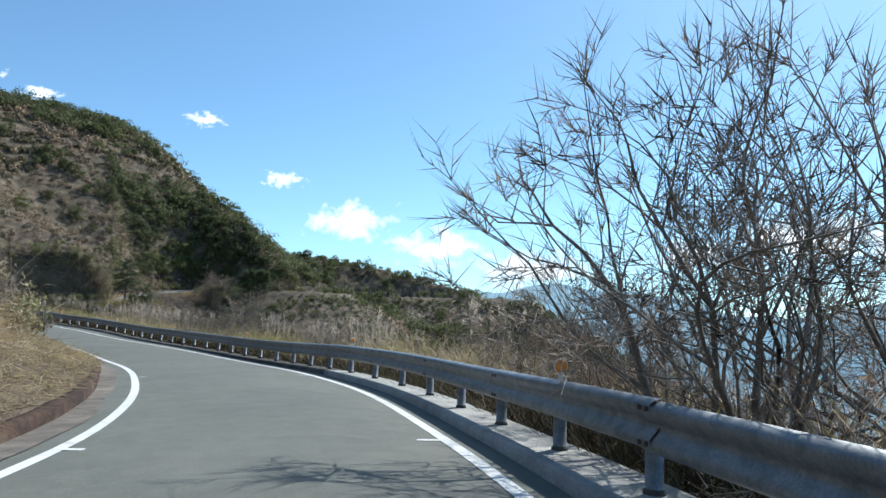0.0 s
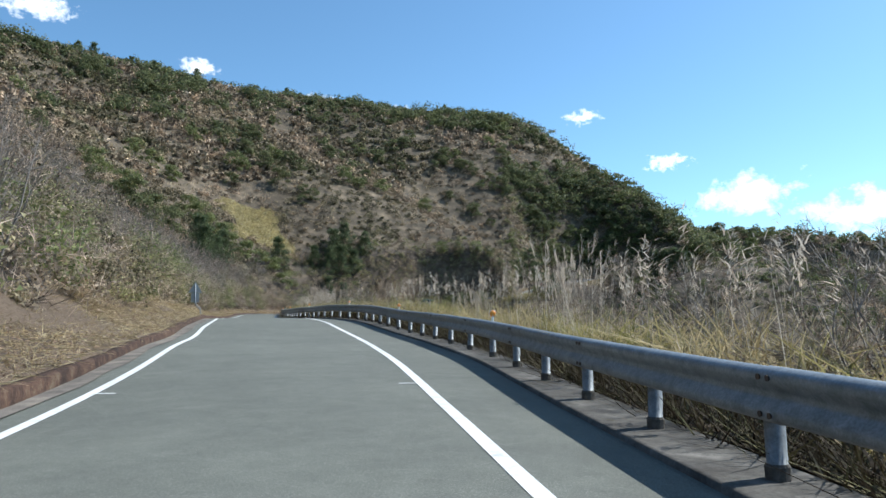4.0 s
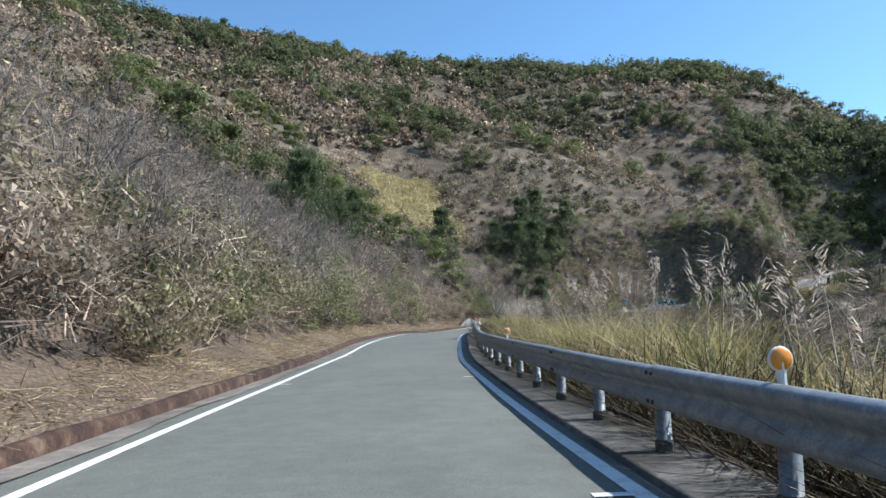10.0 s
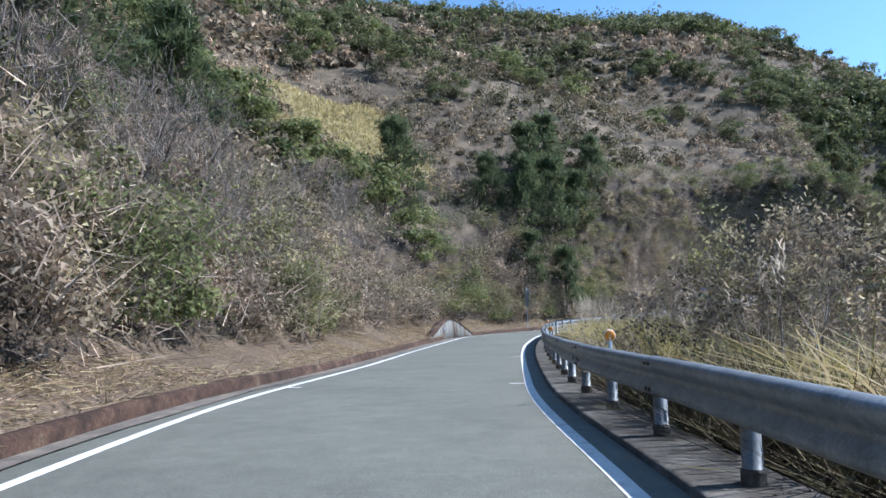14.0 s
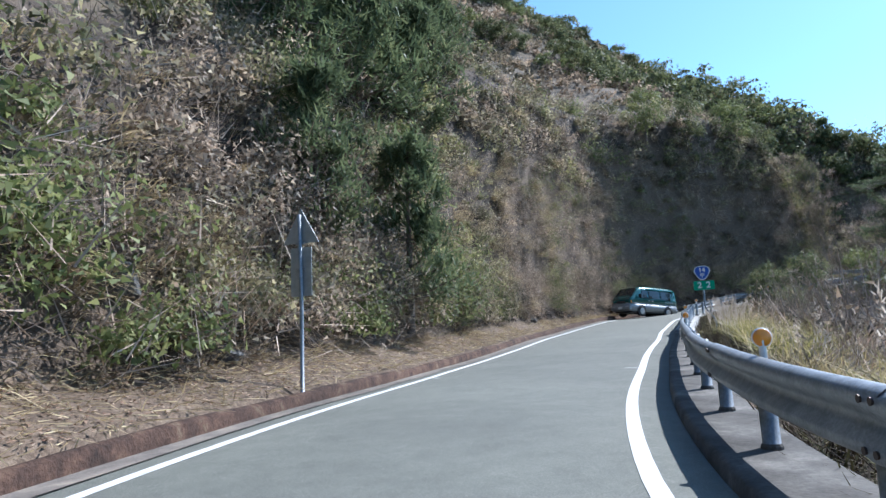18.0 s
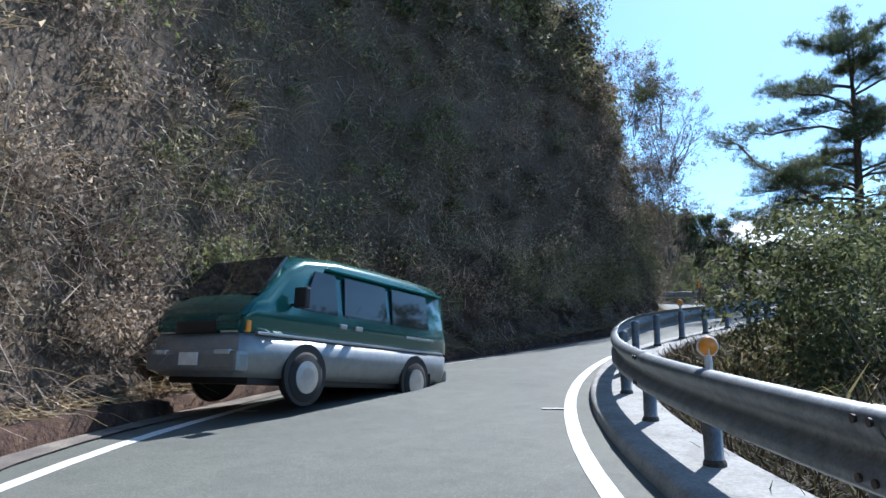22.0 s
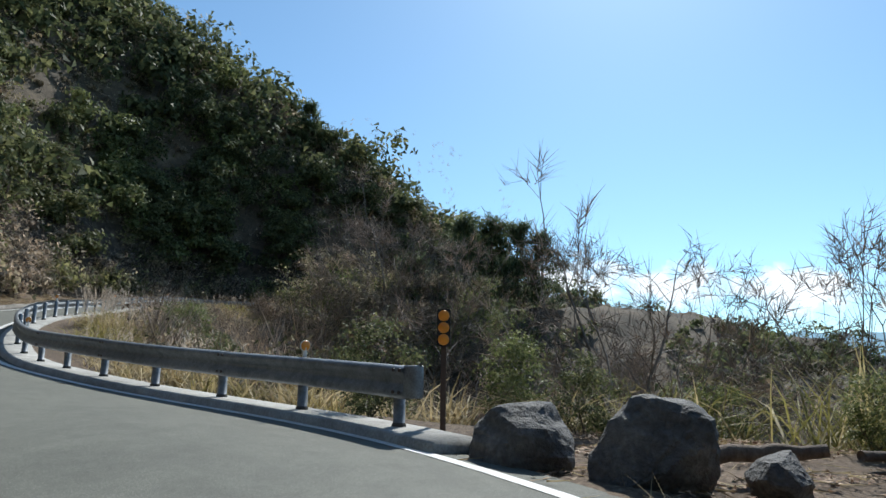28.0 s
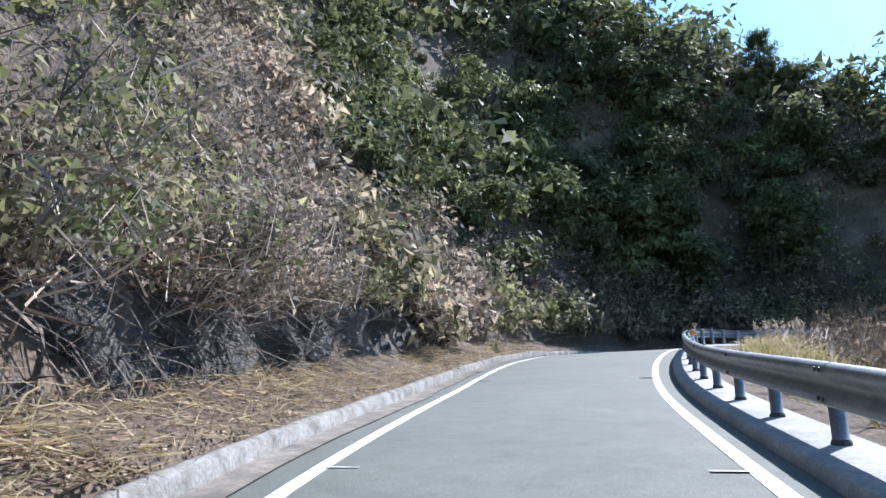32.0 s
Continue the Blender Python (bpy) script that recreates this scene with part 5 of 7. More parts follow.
def reeds():
    rng = np.random.default_rng(31)
    m = 7600
    k = rng.integers(at_time(-2), at_time(37), m)
    e = 0.95 + FLAT[k] * 0.85 + 4.0 * rng.random(m) ** 1.6
    t = CT[k]
    dens = np.interp(t, [0, 1.5, 3, 6, 7, 14, 17, 19, 21, 23, 26, 26.8, 28.6, 29, 31, 37], [0.15, 0.5, 0.7, 0.85, 1, 1, 0.8, 0.5, 0.4, 0.3, 0.3, 1, 1, 0.4, 0.4, 0.4])
    keep = rng.random(m) < dens
    k, e = k[keep], e[keep]
    P0 = valley_place(k, e)
    P0[:, 2] += value_noise(P0[:, 0], P0[:, 1], 4, 52) * 0.15
    tall = (1.25 + 0.22 * e + 0.4 * value_noise(P0[:, 0], P0[:, 1], 6, 51)) * np.interp(CT[k], [0, 3, 16, 18, 24, 26.5, 28.6, 29, 37], [0.9, 1, 1, 0.65, 0.5, 0.8, 0.8, 0.5, 0.45])
    tall = np.clip(tall, 0.4, 2.2)
    idx = np.repeat(np.arange(len(P0)), 22)
    w = unit(len(idx), rng) * 0.7 + np.array([0, 0, 1.0]) + np.c_[RT[k[idx]] * 0.12, np.zeros(len(idx))]
    ln = tall[idx] * rng.uniform(0.5, 1.6, len(idx))
    stuff("reed_grass", "tall yellow-green reed grass behind the guardrail", "grass", *blades(P0[idx] + rng.normal(0, 0.17, (len(idx), 3)) * [1, 1, 0], w, ln, rng.uniform(0.02, 0.042, len(idx)), rng, 0.75, 2), REED)
    # plumes on thin stems
    has = np.flatnonzero((value_noise(P0[:, 0], P0[:, 1], 7, 53) > 0.0) & (rng.random(len(P0)) < np.interp(CT[k], [0, 2.5, 5, 8, 16, 17, 20, 28, 29], [0.1, 0.3, 0.3, 0.14, 0.14, 0.3, 0.2, 0.15, 0.25])))
    idx = np.repeat(has, 2)
    top = P0[idx] + np.c_[rng.normal(0, 0.25, (len(idx), 2)), tall[idx] * rng.uniform(1.0, 1.35, len(idx))]
    base = P0[idx]
    stems = blades(base, top - base, np.linalg.norm(top - base, axis=1), 0.012, rng, 0.05, 2)
    q = np.repeat(top, 16, 0) + rng.normal(0, 1, (len(top) * 16, 3)) * [0.03, 0.03, 0.12]
    lean = np.repeat(rng.normal(0, 0.5, (len(top), 3)) * [1, 1, 0], 16, 0)
    fl = blades(q, lean + unit(len(q), rng) * 0.35 + [0, 0, 0.7], rng.uniform(0.1, 0.22, len(q)), 0.02, rng, 0.5, 2)
    stuff("reed_plumes", "feathery pale plumes of reed grass on thin stems", "grass", *join_arrays([stems, fl]), PLUME)
    # tall tussocks crowned with plumes
    gv, pv = [], []
    for t, e0, size in ((5.5, 1.7, 1.0), (5.7, 2.3, 0.9), (6.6, 2.4, 0.7), (9.7, 1.5, 1.0), (9.95, 1.9, 1.05), (10.2, 2.6, 0.9), (13.8, 1.8, 0.85), (14.1, 2.4, 0.9), (17.5, 1.3, 0.8), (17.8, 1.7, 0.85), (18.1, 2.2, 0.8), (20.6, 1.0, 0.5), (20.9, 1.2, 0.45), (32.6, 1.4, 0.55), (32.9, 1.8, 0.55), (3.3, 2.0, 0.8), (2.3, 1.8, 0.7)):
        c = valley_place(np.array([at_time(t)]), np.array([e0]))[0]
        b = c + rng.normal(0, 0.3, (420, 3)) * [1, 1, 0]
        gv.append(blades(b, unit(420, rng) * 0.75 + [0, 0, 1.1], rng.uniform(0.9, 1.9, 420) * size, rng.uniform(0.014, 0.03, 420), rng, 0.85, 3))
        b = c + rng.normal(0, 0.35, (46, 3)) * [1, 1, 0]
        w = unit(46, rng) * [0.3, 0.3, 0] + [0, 0, 1]
        ln = rng.uniform(1.7, 2.7, 46) * size
        pv.append(blades(b, w, ln, 0.012, rng, 0.08, 3))
        w = w / np.linalg.norm(w, axis=1, keepdims=True)
        tip = b + w * ln[:, None]
        rep = np.repeat(np.arange(46), 36)
        along = rng.random(len(rep))[:, None]
        pv.append(blades(tip[rep] + w[rep] * (along - 0.5) * 0.45, w[rep] + unit(len(rep), rng) * 0.3 + [0.25, -0.1, 0], rng.uniform(0.1, 0.22, len(rep)), 0.012, rng, 0.6, 1))
    stuff("plume_grass", "tall tussocks of yellow-green plume grass beside the guardrail", "grass", *join_arrays(gv), REED)
    stuff("grass_plumes", "pale feathery plumes on tall grass stems", "grass", *join_arrays(pv), PLUME)
    # arching bare canes where the reeds are thin
    m = 9000
    k = rng.choice(np.r_[np.arange(at_time(0.2), at_time(1.8)), np.arange(at_time(-1), at_time(5)), np.arange(at_time(13), at_time(17)), np.arange(at_time(19), at_time(23))], m)
    e = 0.8 + 5.0 * rng.random(m)
    P0 = valley_place(k, e)
    keep = value_noise(P0[:, 0], P0[:, 1], 3, 57) > np.interp(CT[k], [0, 1.6, 2, 23], [-1, -0.6, -0.05, 0.1])
    P0 = P0[keep]
    idx = np.repeat(np.arange(len(P0)), 4)
    stuff("brambles", "tangle of arching bare brown canes behind the guardrail", "bramble", *blades(P0[idx] + rng.normal(0, 0.1, (len(idx), 3)) * [1, 1, 0], unit(len(idx), rng) * 0.6 + [0, 0, 1] + np.repeat(np.c_[RT[k[keep]] * 0.35, np.zeros(len(P0))], 4, 0), rng.uniform(0.6, 1.9, len(idx)) * np.repeat(np.interp(CT[k[keep]], [0, 1.7, 2.4], [1.7, 1.5, 1.0]), 4), 0.014, rng, 0.8, 3), TWIG)
    # dead undergrowth at the posts' feet, its brown deepened to paint in shade
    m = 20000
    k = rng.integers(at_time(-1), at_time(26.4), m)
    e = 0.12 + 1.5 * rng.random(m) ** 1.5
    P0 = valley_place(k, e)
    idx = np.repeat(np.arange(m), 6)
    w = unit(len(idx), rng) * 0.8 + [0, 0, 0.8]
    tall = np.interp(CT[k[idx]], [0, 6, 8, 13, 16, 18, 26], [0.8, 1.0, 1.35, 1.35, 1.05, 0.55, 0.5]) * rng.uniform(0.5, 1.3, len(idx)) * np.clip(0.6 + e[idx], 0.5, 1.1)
    stuff("undergrowth", "dead stalks and weeds behind the guardrail posts, coloured dark for shade", "undergrowth", *blades(P0[idx] + rng.normal(0, 0.1, (len(idx), 3)) * [1, 1, 0.3], w, tall, rng.uniform(0.016, 0.036, len(idx)), rng, 0.6, 1), DEADWEED_SHADED)
    # brown thicket farther down the slope
    m = 4200
    k = rng.integers(at_time(-2), at_time(38), m)
    e = 2.5 + FLAT[k] + 16 * rng.random(m)
    keep = value_noise(k * STEP, e, 9, 55) > np.interp(CT[k], [0, 6, 8, 12, 17, 38], [-0.9, -0.2, -0.3, -0.3, -0.6, -0.6])
    k, e = k[keep], e[keep]
    P0 = valley_place(k, e)
    P0[:, 2] = np.maximum(P0[:, 2], land(P0[:, 0], P0[:, 1]))
    R = rng.uniform(0.7, 1.5, len(k))
    P, idx = clump_points(P0 + np.c_[np.zeros((len(k), 2)), R * 0.5], R, 60, rng, 1.0, 0.3)
    stuff("valley_scrub", "brown scrub on the slope below the road", "scrub", *leaves(P, rng.uniform(0.1, 0.26, len(P)), rng, 0.4, out=P - P0[idx], ragged=1.0), SHRUB)
    idx = np.repeat(np.arange(len(P0)), 34)
    Q = P0[idx] + rng.normal(0, 0.35, (len(idx), 3)) * R[idx][:, None] + [0, 0, 0.4]
    stuff("valley_twigs", "bare twigs rising from the scrub below the road", "twigs", *spines(Q, unit(len(idx), rng) * 0.6 + [0, 0, 1], rng.uniform(0.6, 1.8, len(idx)) * R[idx], 0.026, rng), TWIG)


reeds()


def lookout_litter():
    rng = np.random.default_rng(41)
    m = 15000
    k = rng.integers(at_time(26.9), at_time(29.1), m)
    d = LA[k] + 0.15 + 6.5 * rng.random(m)
    xy = CL[k, :2] + RT[k] * d[:, None] + rng.normal(0, 0.25, (m, 2))
    e = np.maximum(d - LA[k] - 0.1, 0)
    P = np.c_[xy, RZ[k] + right_height(e, k) + 0.05]
    stuff("lookout_leaves", "dead leaves and twigs on the bare soil", "leaf litter", *leaves(P, rng.uniform(0.04, 0.09, m), rng, 0.6, 0, True), LEAFLITTER)
    n = 3500
    idx = rng.integers(0, m, n)
    stuff("lookout_straw", "dry stalks lying on the bare soil", "straw", *spines(P[idx], unit(n, rng) * [1, 1, 0.15], rng.uniform(0.15, 0.5, n), 0.016, rng), STRAW)



def bend_litter():
    """Thick leaf litter and straw on the berm past the lookout."""
    rng = np.random.default_rng(615)
    m = 34000
    k = rng.integers(at_time(28.8), at_time(33), m)
    e = BERM[k] * rng.uniform(0.04, 1.15, m)
    P = bank_place(k, e)
    lie = 0.07 * value_noise(P[:, 0], P[:, 1], 1.1, 9) * np.minimum(1, e) + 0.3 * value_noise(P[:, 0], P[:, 1], 2.7, 10) * np.minimum(1, e / 3)
    P[:, 2] += lie + rng.uniform(0.0, 0.04, m)
    n = 20000
    stuff("bend_leaves", "thick brown leaf litter on the berm", "leaf litter", *leaves(P[:n], rng.uniform(0.04, 0.085, n), rng, 0.6, 0, True), LEAFLITTER)
    stuff("bend_straw", "broken pale straw lying on the berm", "straw", *spines(P[n:], unit(m - n, rng) * [1, 1, 0.2], rng.uniform(0.15, 0.6, m - n), 0.018, rng), STRAW)


lookout_litter()
bend_litter()


# ---- road furniture and loose things ----
def box_bm(sx, sy, sz, at=(0, 0, 0), bevel=0.0):
    bm = bmesh.new()
    bmesh.ops.create_cube(bm, size=1)
    bmesh.ops.scale(bm, vec=(sx, sy, sz), verts=bm.verts)
    if bevel:
        bmesh.ops.bevel(bm, geom=list(bm.edges), offset=bevel, segments=2, affect="EDGES", profile=0.6)
    bmesh.ops.translate(bm, vec=at, verts=bm.verts)
    return bm


def plate_bm(outline, thick):
    """A flat plate in the x-z plane with the given outline."""
    bm = bmesh.new()
    fr = [bm.verts.new((x, -thick / 2, z)) for x, z in outline]
    bk = [bm.verts.new((x, thick / 2, z)) for x, z in outline]
    bm.faces.new(fr)
    bm.faces.new(bk[::-1])
    n = len(fr)
    for i in range(n):
        bm.faces.new((fr[i], bk[i], bk[(i + 1) % n], fr[(i + 1) % n]))
    bmesh.ops.recalc_face_normals(bm, faces=bm.faces)
    return bm


def rod_part(name, pts, radii, mat, parent, label="", sides=10):
    return mesh_part(name, solid(name, *rod(pts, radii, sides), mat, True), parent, label)


def lettering(text, size, mat, parent, at, name="lettering"):
    cu = bpy.data.curves.new(name, "FONT")
    cu.body, cu.size, cu.extrude, cu.align_x, cu.align_y, cu.offset = text, size, 0.002, "CENTER", "CENTER", 0.008
    tmp = bpy.data.objects.new(name, cu)
    scene.collection.objects.link(tmp)
    bpy.context.view_layer.update()
    me = bpy.data.meshes.new_from_object(tmp.evaluated_get(bpy.context.evaluated_depsgraph_get()))
    bpy.data.objects.remove(tmp)
    me.materials.clear()
    me.materials.append(mat)
    return mesh_part(name, me, parent, "", at)


SIGNBLUE = plain("sign_blue", (0.03, 0.1, 0.42), 0.4)
SIGNGREEN = plain("sign_green", (0.0, 0.3, 0.16), 0.4)
BLACK = plain("black_plastic", (0.02, 0.02, 0.022), 0.5)
RED = plain("faded_red", (0.42, 0.03, 0.035), 0.5)
ORANGE = plain("faded_orange", (0.5, 0.16, 0.06), 0.7)


def rounded(w, h, r, n=5):
    pts = []
    for cx, cz, a0 in ((w / 2 - r, h / 2 - r, 0), (-w / 2 + r, h / 2 - r, 90), (-w / 2 + r, -h / 2 + r, 180), (w / 2 - r, -h / 2 + r, 270)):
        for k in range(n + 1):
            a = radians(a0 + 90 * k / n)
            pts.append((cx + r * math.cos(a), cz + r * math.sin(a)))
    return pts


def shield(s):
    """Outline of the route shield: three bowed sides, point down."""
    pts = []
    for a in range(0, 360, 8):
        t = radians(a)
        r = s * (0.5 + 0.05 * math.cos(3 * (t - radians(-90)) + 0.0))
        pts.append((1.02 * r * math.cos(t), r * math.sin(t)))
    return pts


def route_sign():
    x, y, z = 49.35, 194.5, 4.9
    yaw = math.degrees(math.atan2(0.62, 0.78)) - 90
    ob = thing("route_sign", pose(x, y, z, 0, 0, yaw), "route shield and green distance plate on a bent grey pole", "road sign")
    rod_part("pole", [(0.38, 0.1, -0.35), (0.36, 0.1, 0.2), (0.3, 0.1, 0.38), (0.05, 0.08, 0.72), (0, 0.06, 0.85), (0, 0.06, 2.35)], 0.038, STEEL, ob)
    back = part("shield_plate", plate_bm(shield(0.56), 0.02), WHITE, ob, "white-rimmed route shield")
    back.location = (0, 0, 2.18)
    fr = part("shield_field", plate_bm(shield(0.5), 0.008), SIGNBLUE, back, "blue field")
    fr.location = (0, -0.015, 0)
    lettering("14", 0.25, WHITE, back, pose(0, -0.021, 0.08, 90))
    # the character below the number, in strokes
    for w, h, cx, cz in ((0.15, 0.016, 0, -0.05), (0.15, 0.016, 0, -0.095), (0.15, 0.016, 0, -0.14), (0.016, 0.106, -0.067, -0.095), (0.016, 0.106, 0.067, -0.095), (0.018, 0.17, 0, -0.13)):
        st = part("stroke", box_bm(w, 0.004, h), WHITE, back)
        st.location = (cx, -0.021, cz)
    pl = part("distance_plate", plate_bm(rounded(0.78, 0.36, 0.02), 0.016), SIGNGREEN, ob, "green plate with white digits")
    pl.location = (0.04, 0, 1.66)
    for dx in (-0.16, 0.16):
        lettering("2", 0.34, WHITE, pl, pose(dx, -0.011, 0, 90))
    for z0 in (1.66, 2.18):
        part("bracket", box_bm(0.12, 0.05, 0.04, (0, 0.03, z0), 0.005), STEEL, ob)


route_sign()


def sign_from_behind(name, x, y, z, yaw, bent, h, label):
    ob = thing(name, pose(x, y, z, 0, 0, yaw), label, "road sign")
    if bent:
        pts = [(0, 0, -0.3), (0, 0, 0.22), (-0.03, 0, 0.34), (-0.27, 0, 0.62), (-0.3, 0, 0.74), (-0.3, 0, h)]
    else:
        pts = [(0, 0, -0.3), (0, 0, h * 0.5), (-0.03, 0, h)]
    rod_part("pole", pts, 0.036, STEEL, ob)
    dx = pts[-1][0]
    tri = part("warning_triangle", plate_bm([(-0.36, 0), (0.36, 0), (0, 0.62)], 0.015), GREYBACK, ob, "bare metal back of a triangular plate")
    tri.location = (dx, 0.05, h - 0.5)
    sub = part("lower_plate", plate_bm(rounded(0.42, 0.85 if not bent else 0.5, 0.02), 0.012), GREYBACK, ob, "bare metal back of a lower plate")
    sub.location = (dx, 0.05, h - 1.0 if not bent else h - 0.78)
    for k in (0.15, 0.6):
        part("bracket", box_bm(0.16, 0.05, 0.035, (dx, 0.025, h - 0.35 - k), 0.004), STEEL, ob)
    return ob


i = at_time(8.25)
p0 = road_point(i, -LB[i] - 0.86, 0.2)
sign_from_behind("warning_sign", *p0, 5, True, 1.75, "triangular sign seen from behind on a kinked pole")
i = at_time(19.12)
p0 = road_point(i, -LB[i] - 0.86, 0.2)
sign_from_behind("warning_sign", *p0, -48, False, 3.05, "triangular sign with long plate seen from behind")


def retaining_wall():
    """The stained concrete wall set into the bank."""
    i0, i1 = at_time(17.2), at_time(18.27)
    n = i1 - i0 + 1
    u = np.linspace(0, 1, n)
    top = np.interp(u, [0, 0.4, 0.6, 0.64, 0.78, 1.0], [0.1, 0.3, 0.98, 1.08, 1.05, 0.18])
    e = np.interp(u, [0, 0.45, 1], [0.75, 0.82, 0.4])
    rings = []
    for j in range(n):
        k = i0 + j
        a, b, c = road_point(k, -LB[k] - e[j]), road_point(k, -LB[k] - e[j] - 0.08), road_point(k, -LB[k] - e[j] - 0.42)
        rings.append([a + [0, 0, -0.2], b + [0, 0, top[j] - 0.02], b + [0, 0, top[j]], c + [0, 0, top[j] + 0.01], c + [0, 0, -0.2]])
    v, f = loft(rings)
    mat = speckled("stained_concrete", [(0.3, (0.06, 0.05, 0.045)), (0.42, (0.16, 0.1, 0.075)), (0.5, (0.24, 0.225, 0.2)), (0.7, (0.4, 0.4, 0.37))], 1.7, 22, 0.92, 0.5, 0.012, stretch=(1, 1, 0.22), dark=0.55)
    wall = thing("retaining_wall", pose(0, 0, 0), "low concrete retaining wall with dark streaks and moss", "wall")
    mesh_part("wall_body", np_mesh("wall_body", v, f, mat), wall)
    cap = []
    for j in range(n):
        k = i0 + j
        b, c = road_point(k, -LB[k] - e[j] - 0.04), road_point(k, -LB[k] - e[j] - 0.5)
        cap.append([b + [0, 0, top[j]], b + [0, 0, top[j] + 0.035], c + [0, 0, top[j] + 0.06], c + [0, 0, top[j]]])
    v, f = loft(cap)
    mesh_part("mossy_cap", np_mesh("mossy_cap", v, f, KERB), wall, "mossy reddish cap")
    k = i0 + int(n * 0.58)
    q = road_point(k, -LB[k] - 0.735, 0.62)
    tag = part("blue_tag", plate_bm(rounded(0.14, 0.13, 0.01), 0.01), plain("pale_blue", (0.25, 0.42, 0.75)), wall, "small pale blue tag")
    tag.matrix_basis = pose(*q, -6, 0, math.degrees(math.atan2(RT[k, 1], RT[k, 0])) + 90)


retaining_wall()


def road_mirror():
    x, y, z = 92.9, 208.2, 9.08
    ob = thing("convex_mirror", pose(x, y, z, 0, 0, -92), "round convex traffic mirror with red hood on a leaning pole", "traffic mirror")
    rod_part("pole", [(0.02, 0.05, -0.4), (0.0, 0.04, 0.25), (-0.04, 0.03, 0.5), (-0.06, 0.03, 2.75)], 0.04, STEEL, ob)
    n, m = 28, 7
    rings = []
    for k in range(m):
        r = 0.42 * (0.02 + 0.98 * k / (m - 1))
        a = np.arange(n) / n * 2 * np.pi
        rings.append(np.c_[r * np.cos(a), np.full(n, -0.14 + 0.35 * r * r), r * np.sin(a)])
    v, f = loft(rings)
    glass, gn, gl, gb = material("mirror_glass", 0.04, 1.0, 0.5)
    gb.inputs["Base Color"].default_value = (0.78, 0.8, 0.8, 1)
    face = mesh_part("mirror_face", np_mesh("mirror_face", v, f, glass, smooth=True), ob, "curved mirror")
    face.location = (-0.06, -0.02, 2.4)
    shell = []
    for r, yy in ((0.43, -0.09), (0.45, -0.07), (0.44, 0.0), (0.3, 0.08), (0.02, 0.1)):
        a = np.arange(n) / n * 2 * np.pi
        shell.append(np.c_[r * np.cos(a), np.full(n, yy), r * np.sin(a)])
    v, f = loft(shell)
    sh = mesh_part("mirror_back", np_mesh("mirror_back", v, f, RED, smooth=True), ob, "faded red back shell")
    sh.location = (-0.06, 0.0, 2.4)
    a = np.radians(np.linspace(35, 185, 18))
    hood = [np.c_[0.455 * np.cos(a), np.full(18, yy), 0.455 * np.sin(a)] for yy in (0.0, -0.26)] + [np.c_[0.44 * np.cos(a), np.full(18, yy), 0.44 * np.sin(a)] for yy in (-0.26, 0.0)]
    v, f = loft(np.array(hood).transpose(1, 0, 2))
    hd = mesh_part("hood", np_mesh("hood", v, f, RED), ob, "faded red hood")
    hd.location = (-0.06, 0.0, 2.4)
    pl = part("pole_plate", plate_bm(rounded(0.13, 0.42, 0.01), 0.008), WHITE, ob, "narrow white plate with dark bars")
    pl.location = (-0.05, -0.05, 1.72)
    for k in range(4):
        b = part("bar", box_bm(0.07, 0.004, 0.05), BLACK, pl)
        b.location = (0, -0.007, 0.14 - 0.09 * k)


road_mirror()


def hazard_marker():
    ob = thing("hazard_marker", pose(95.45, 214.54, 9.42, 0, 0, -70), "black marker with three amber reflectors on a rusty post", "road marker")
    part("post", box_bm(0.07, 0.05, 1.4, (0, 0, 0.25), 0.006), plain("rusty_steel", (0.1, 0.07, 0.055), 0.7, 0.4), ob)
    hs = part("housing", plate_bm(rounded(0.17, 0.47, 0.03), 0.05), BLACK, ob)
    hs.location = (0, -0.04, 1.18)
    for k in (-1, 0, 1):
        mesh_part("lens", LENS, hs, "amber lens", pose(0, -0.035, 0.15 * k))
    return ob


hazard_marker()


def boulder(seed, x, y, z, sx, sy, sz, turn, label):
    bm = bmesh.new()
    bmesh.ops.create_icosphere(bm, subdivisions=4, radius=1)
    off = Vector((seed * 3.7, seed * 1.3, 0))
    rng = random.Random(seed)
    planes = [(Vector((rng.gauss(0, 1), rng.gauss(0, 1), rng.gauss(0.2, 0.8))).normalized(), rng.uniform(0.5, 0.8)) for _ in range(12)]
    for v in bm.verts:
        c = v.co.copy()
        for nrm, dd in planes:
            h = c.dot(nrm) - dd
            if h > 0:
                c -= nrm * h * 0.92
        c += c.normalized() * (0.06 * noise.noise(v.co * 2.3 + off) + 0.04 * noise.noise(v.co * 6 + off))
        v.co = Vector((c.x * sx, c.y * sy, max(c.z, -0.55) * sz))
    me = bpy.data.meshes.new("boulder")
    bm.to_mesh(me)
    bm.free()
    me.materials.append(ROCK)
    ob = new("boulder", me)
    ob.matrix_basis = pose(x, y, z, 0, 0, turn)
    return tagged(ob, label, "boulder", "boulders by the road")


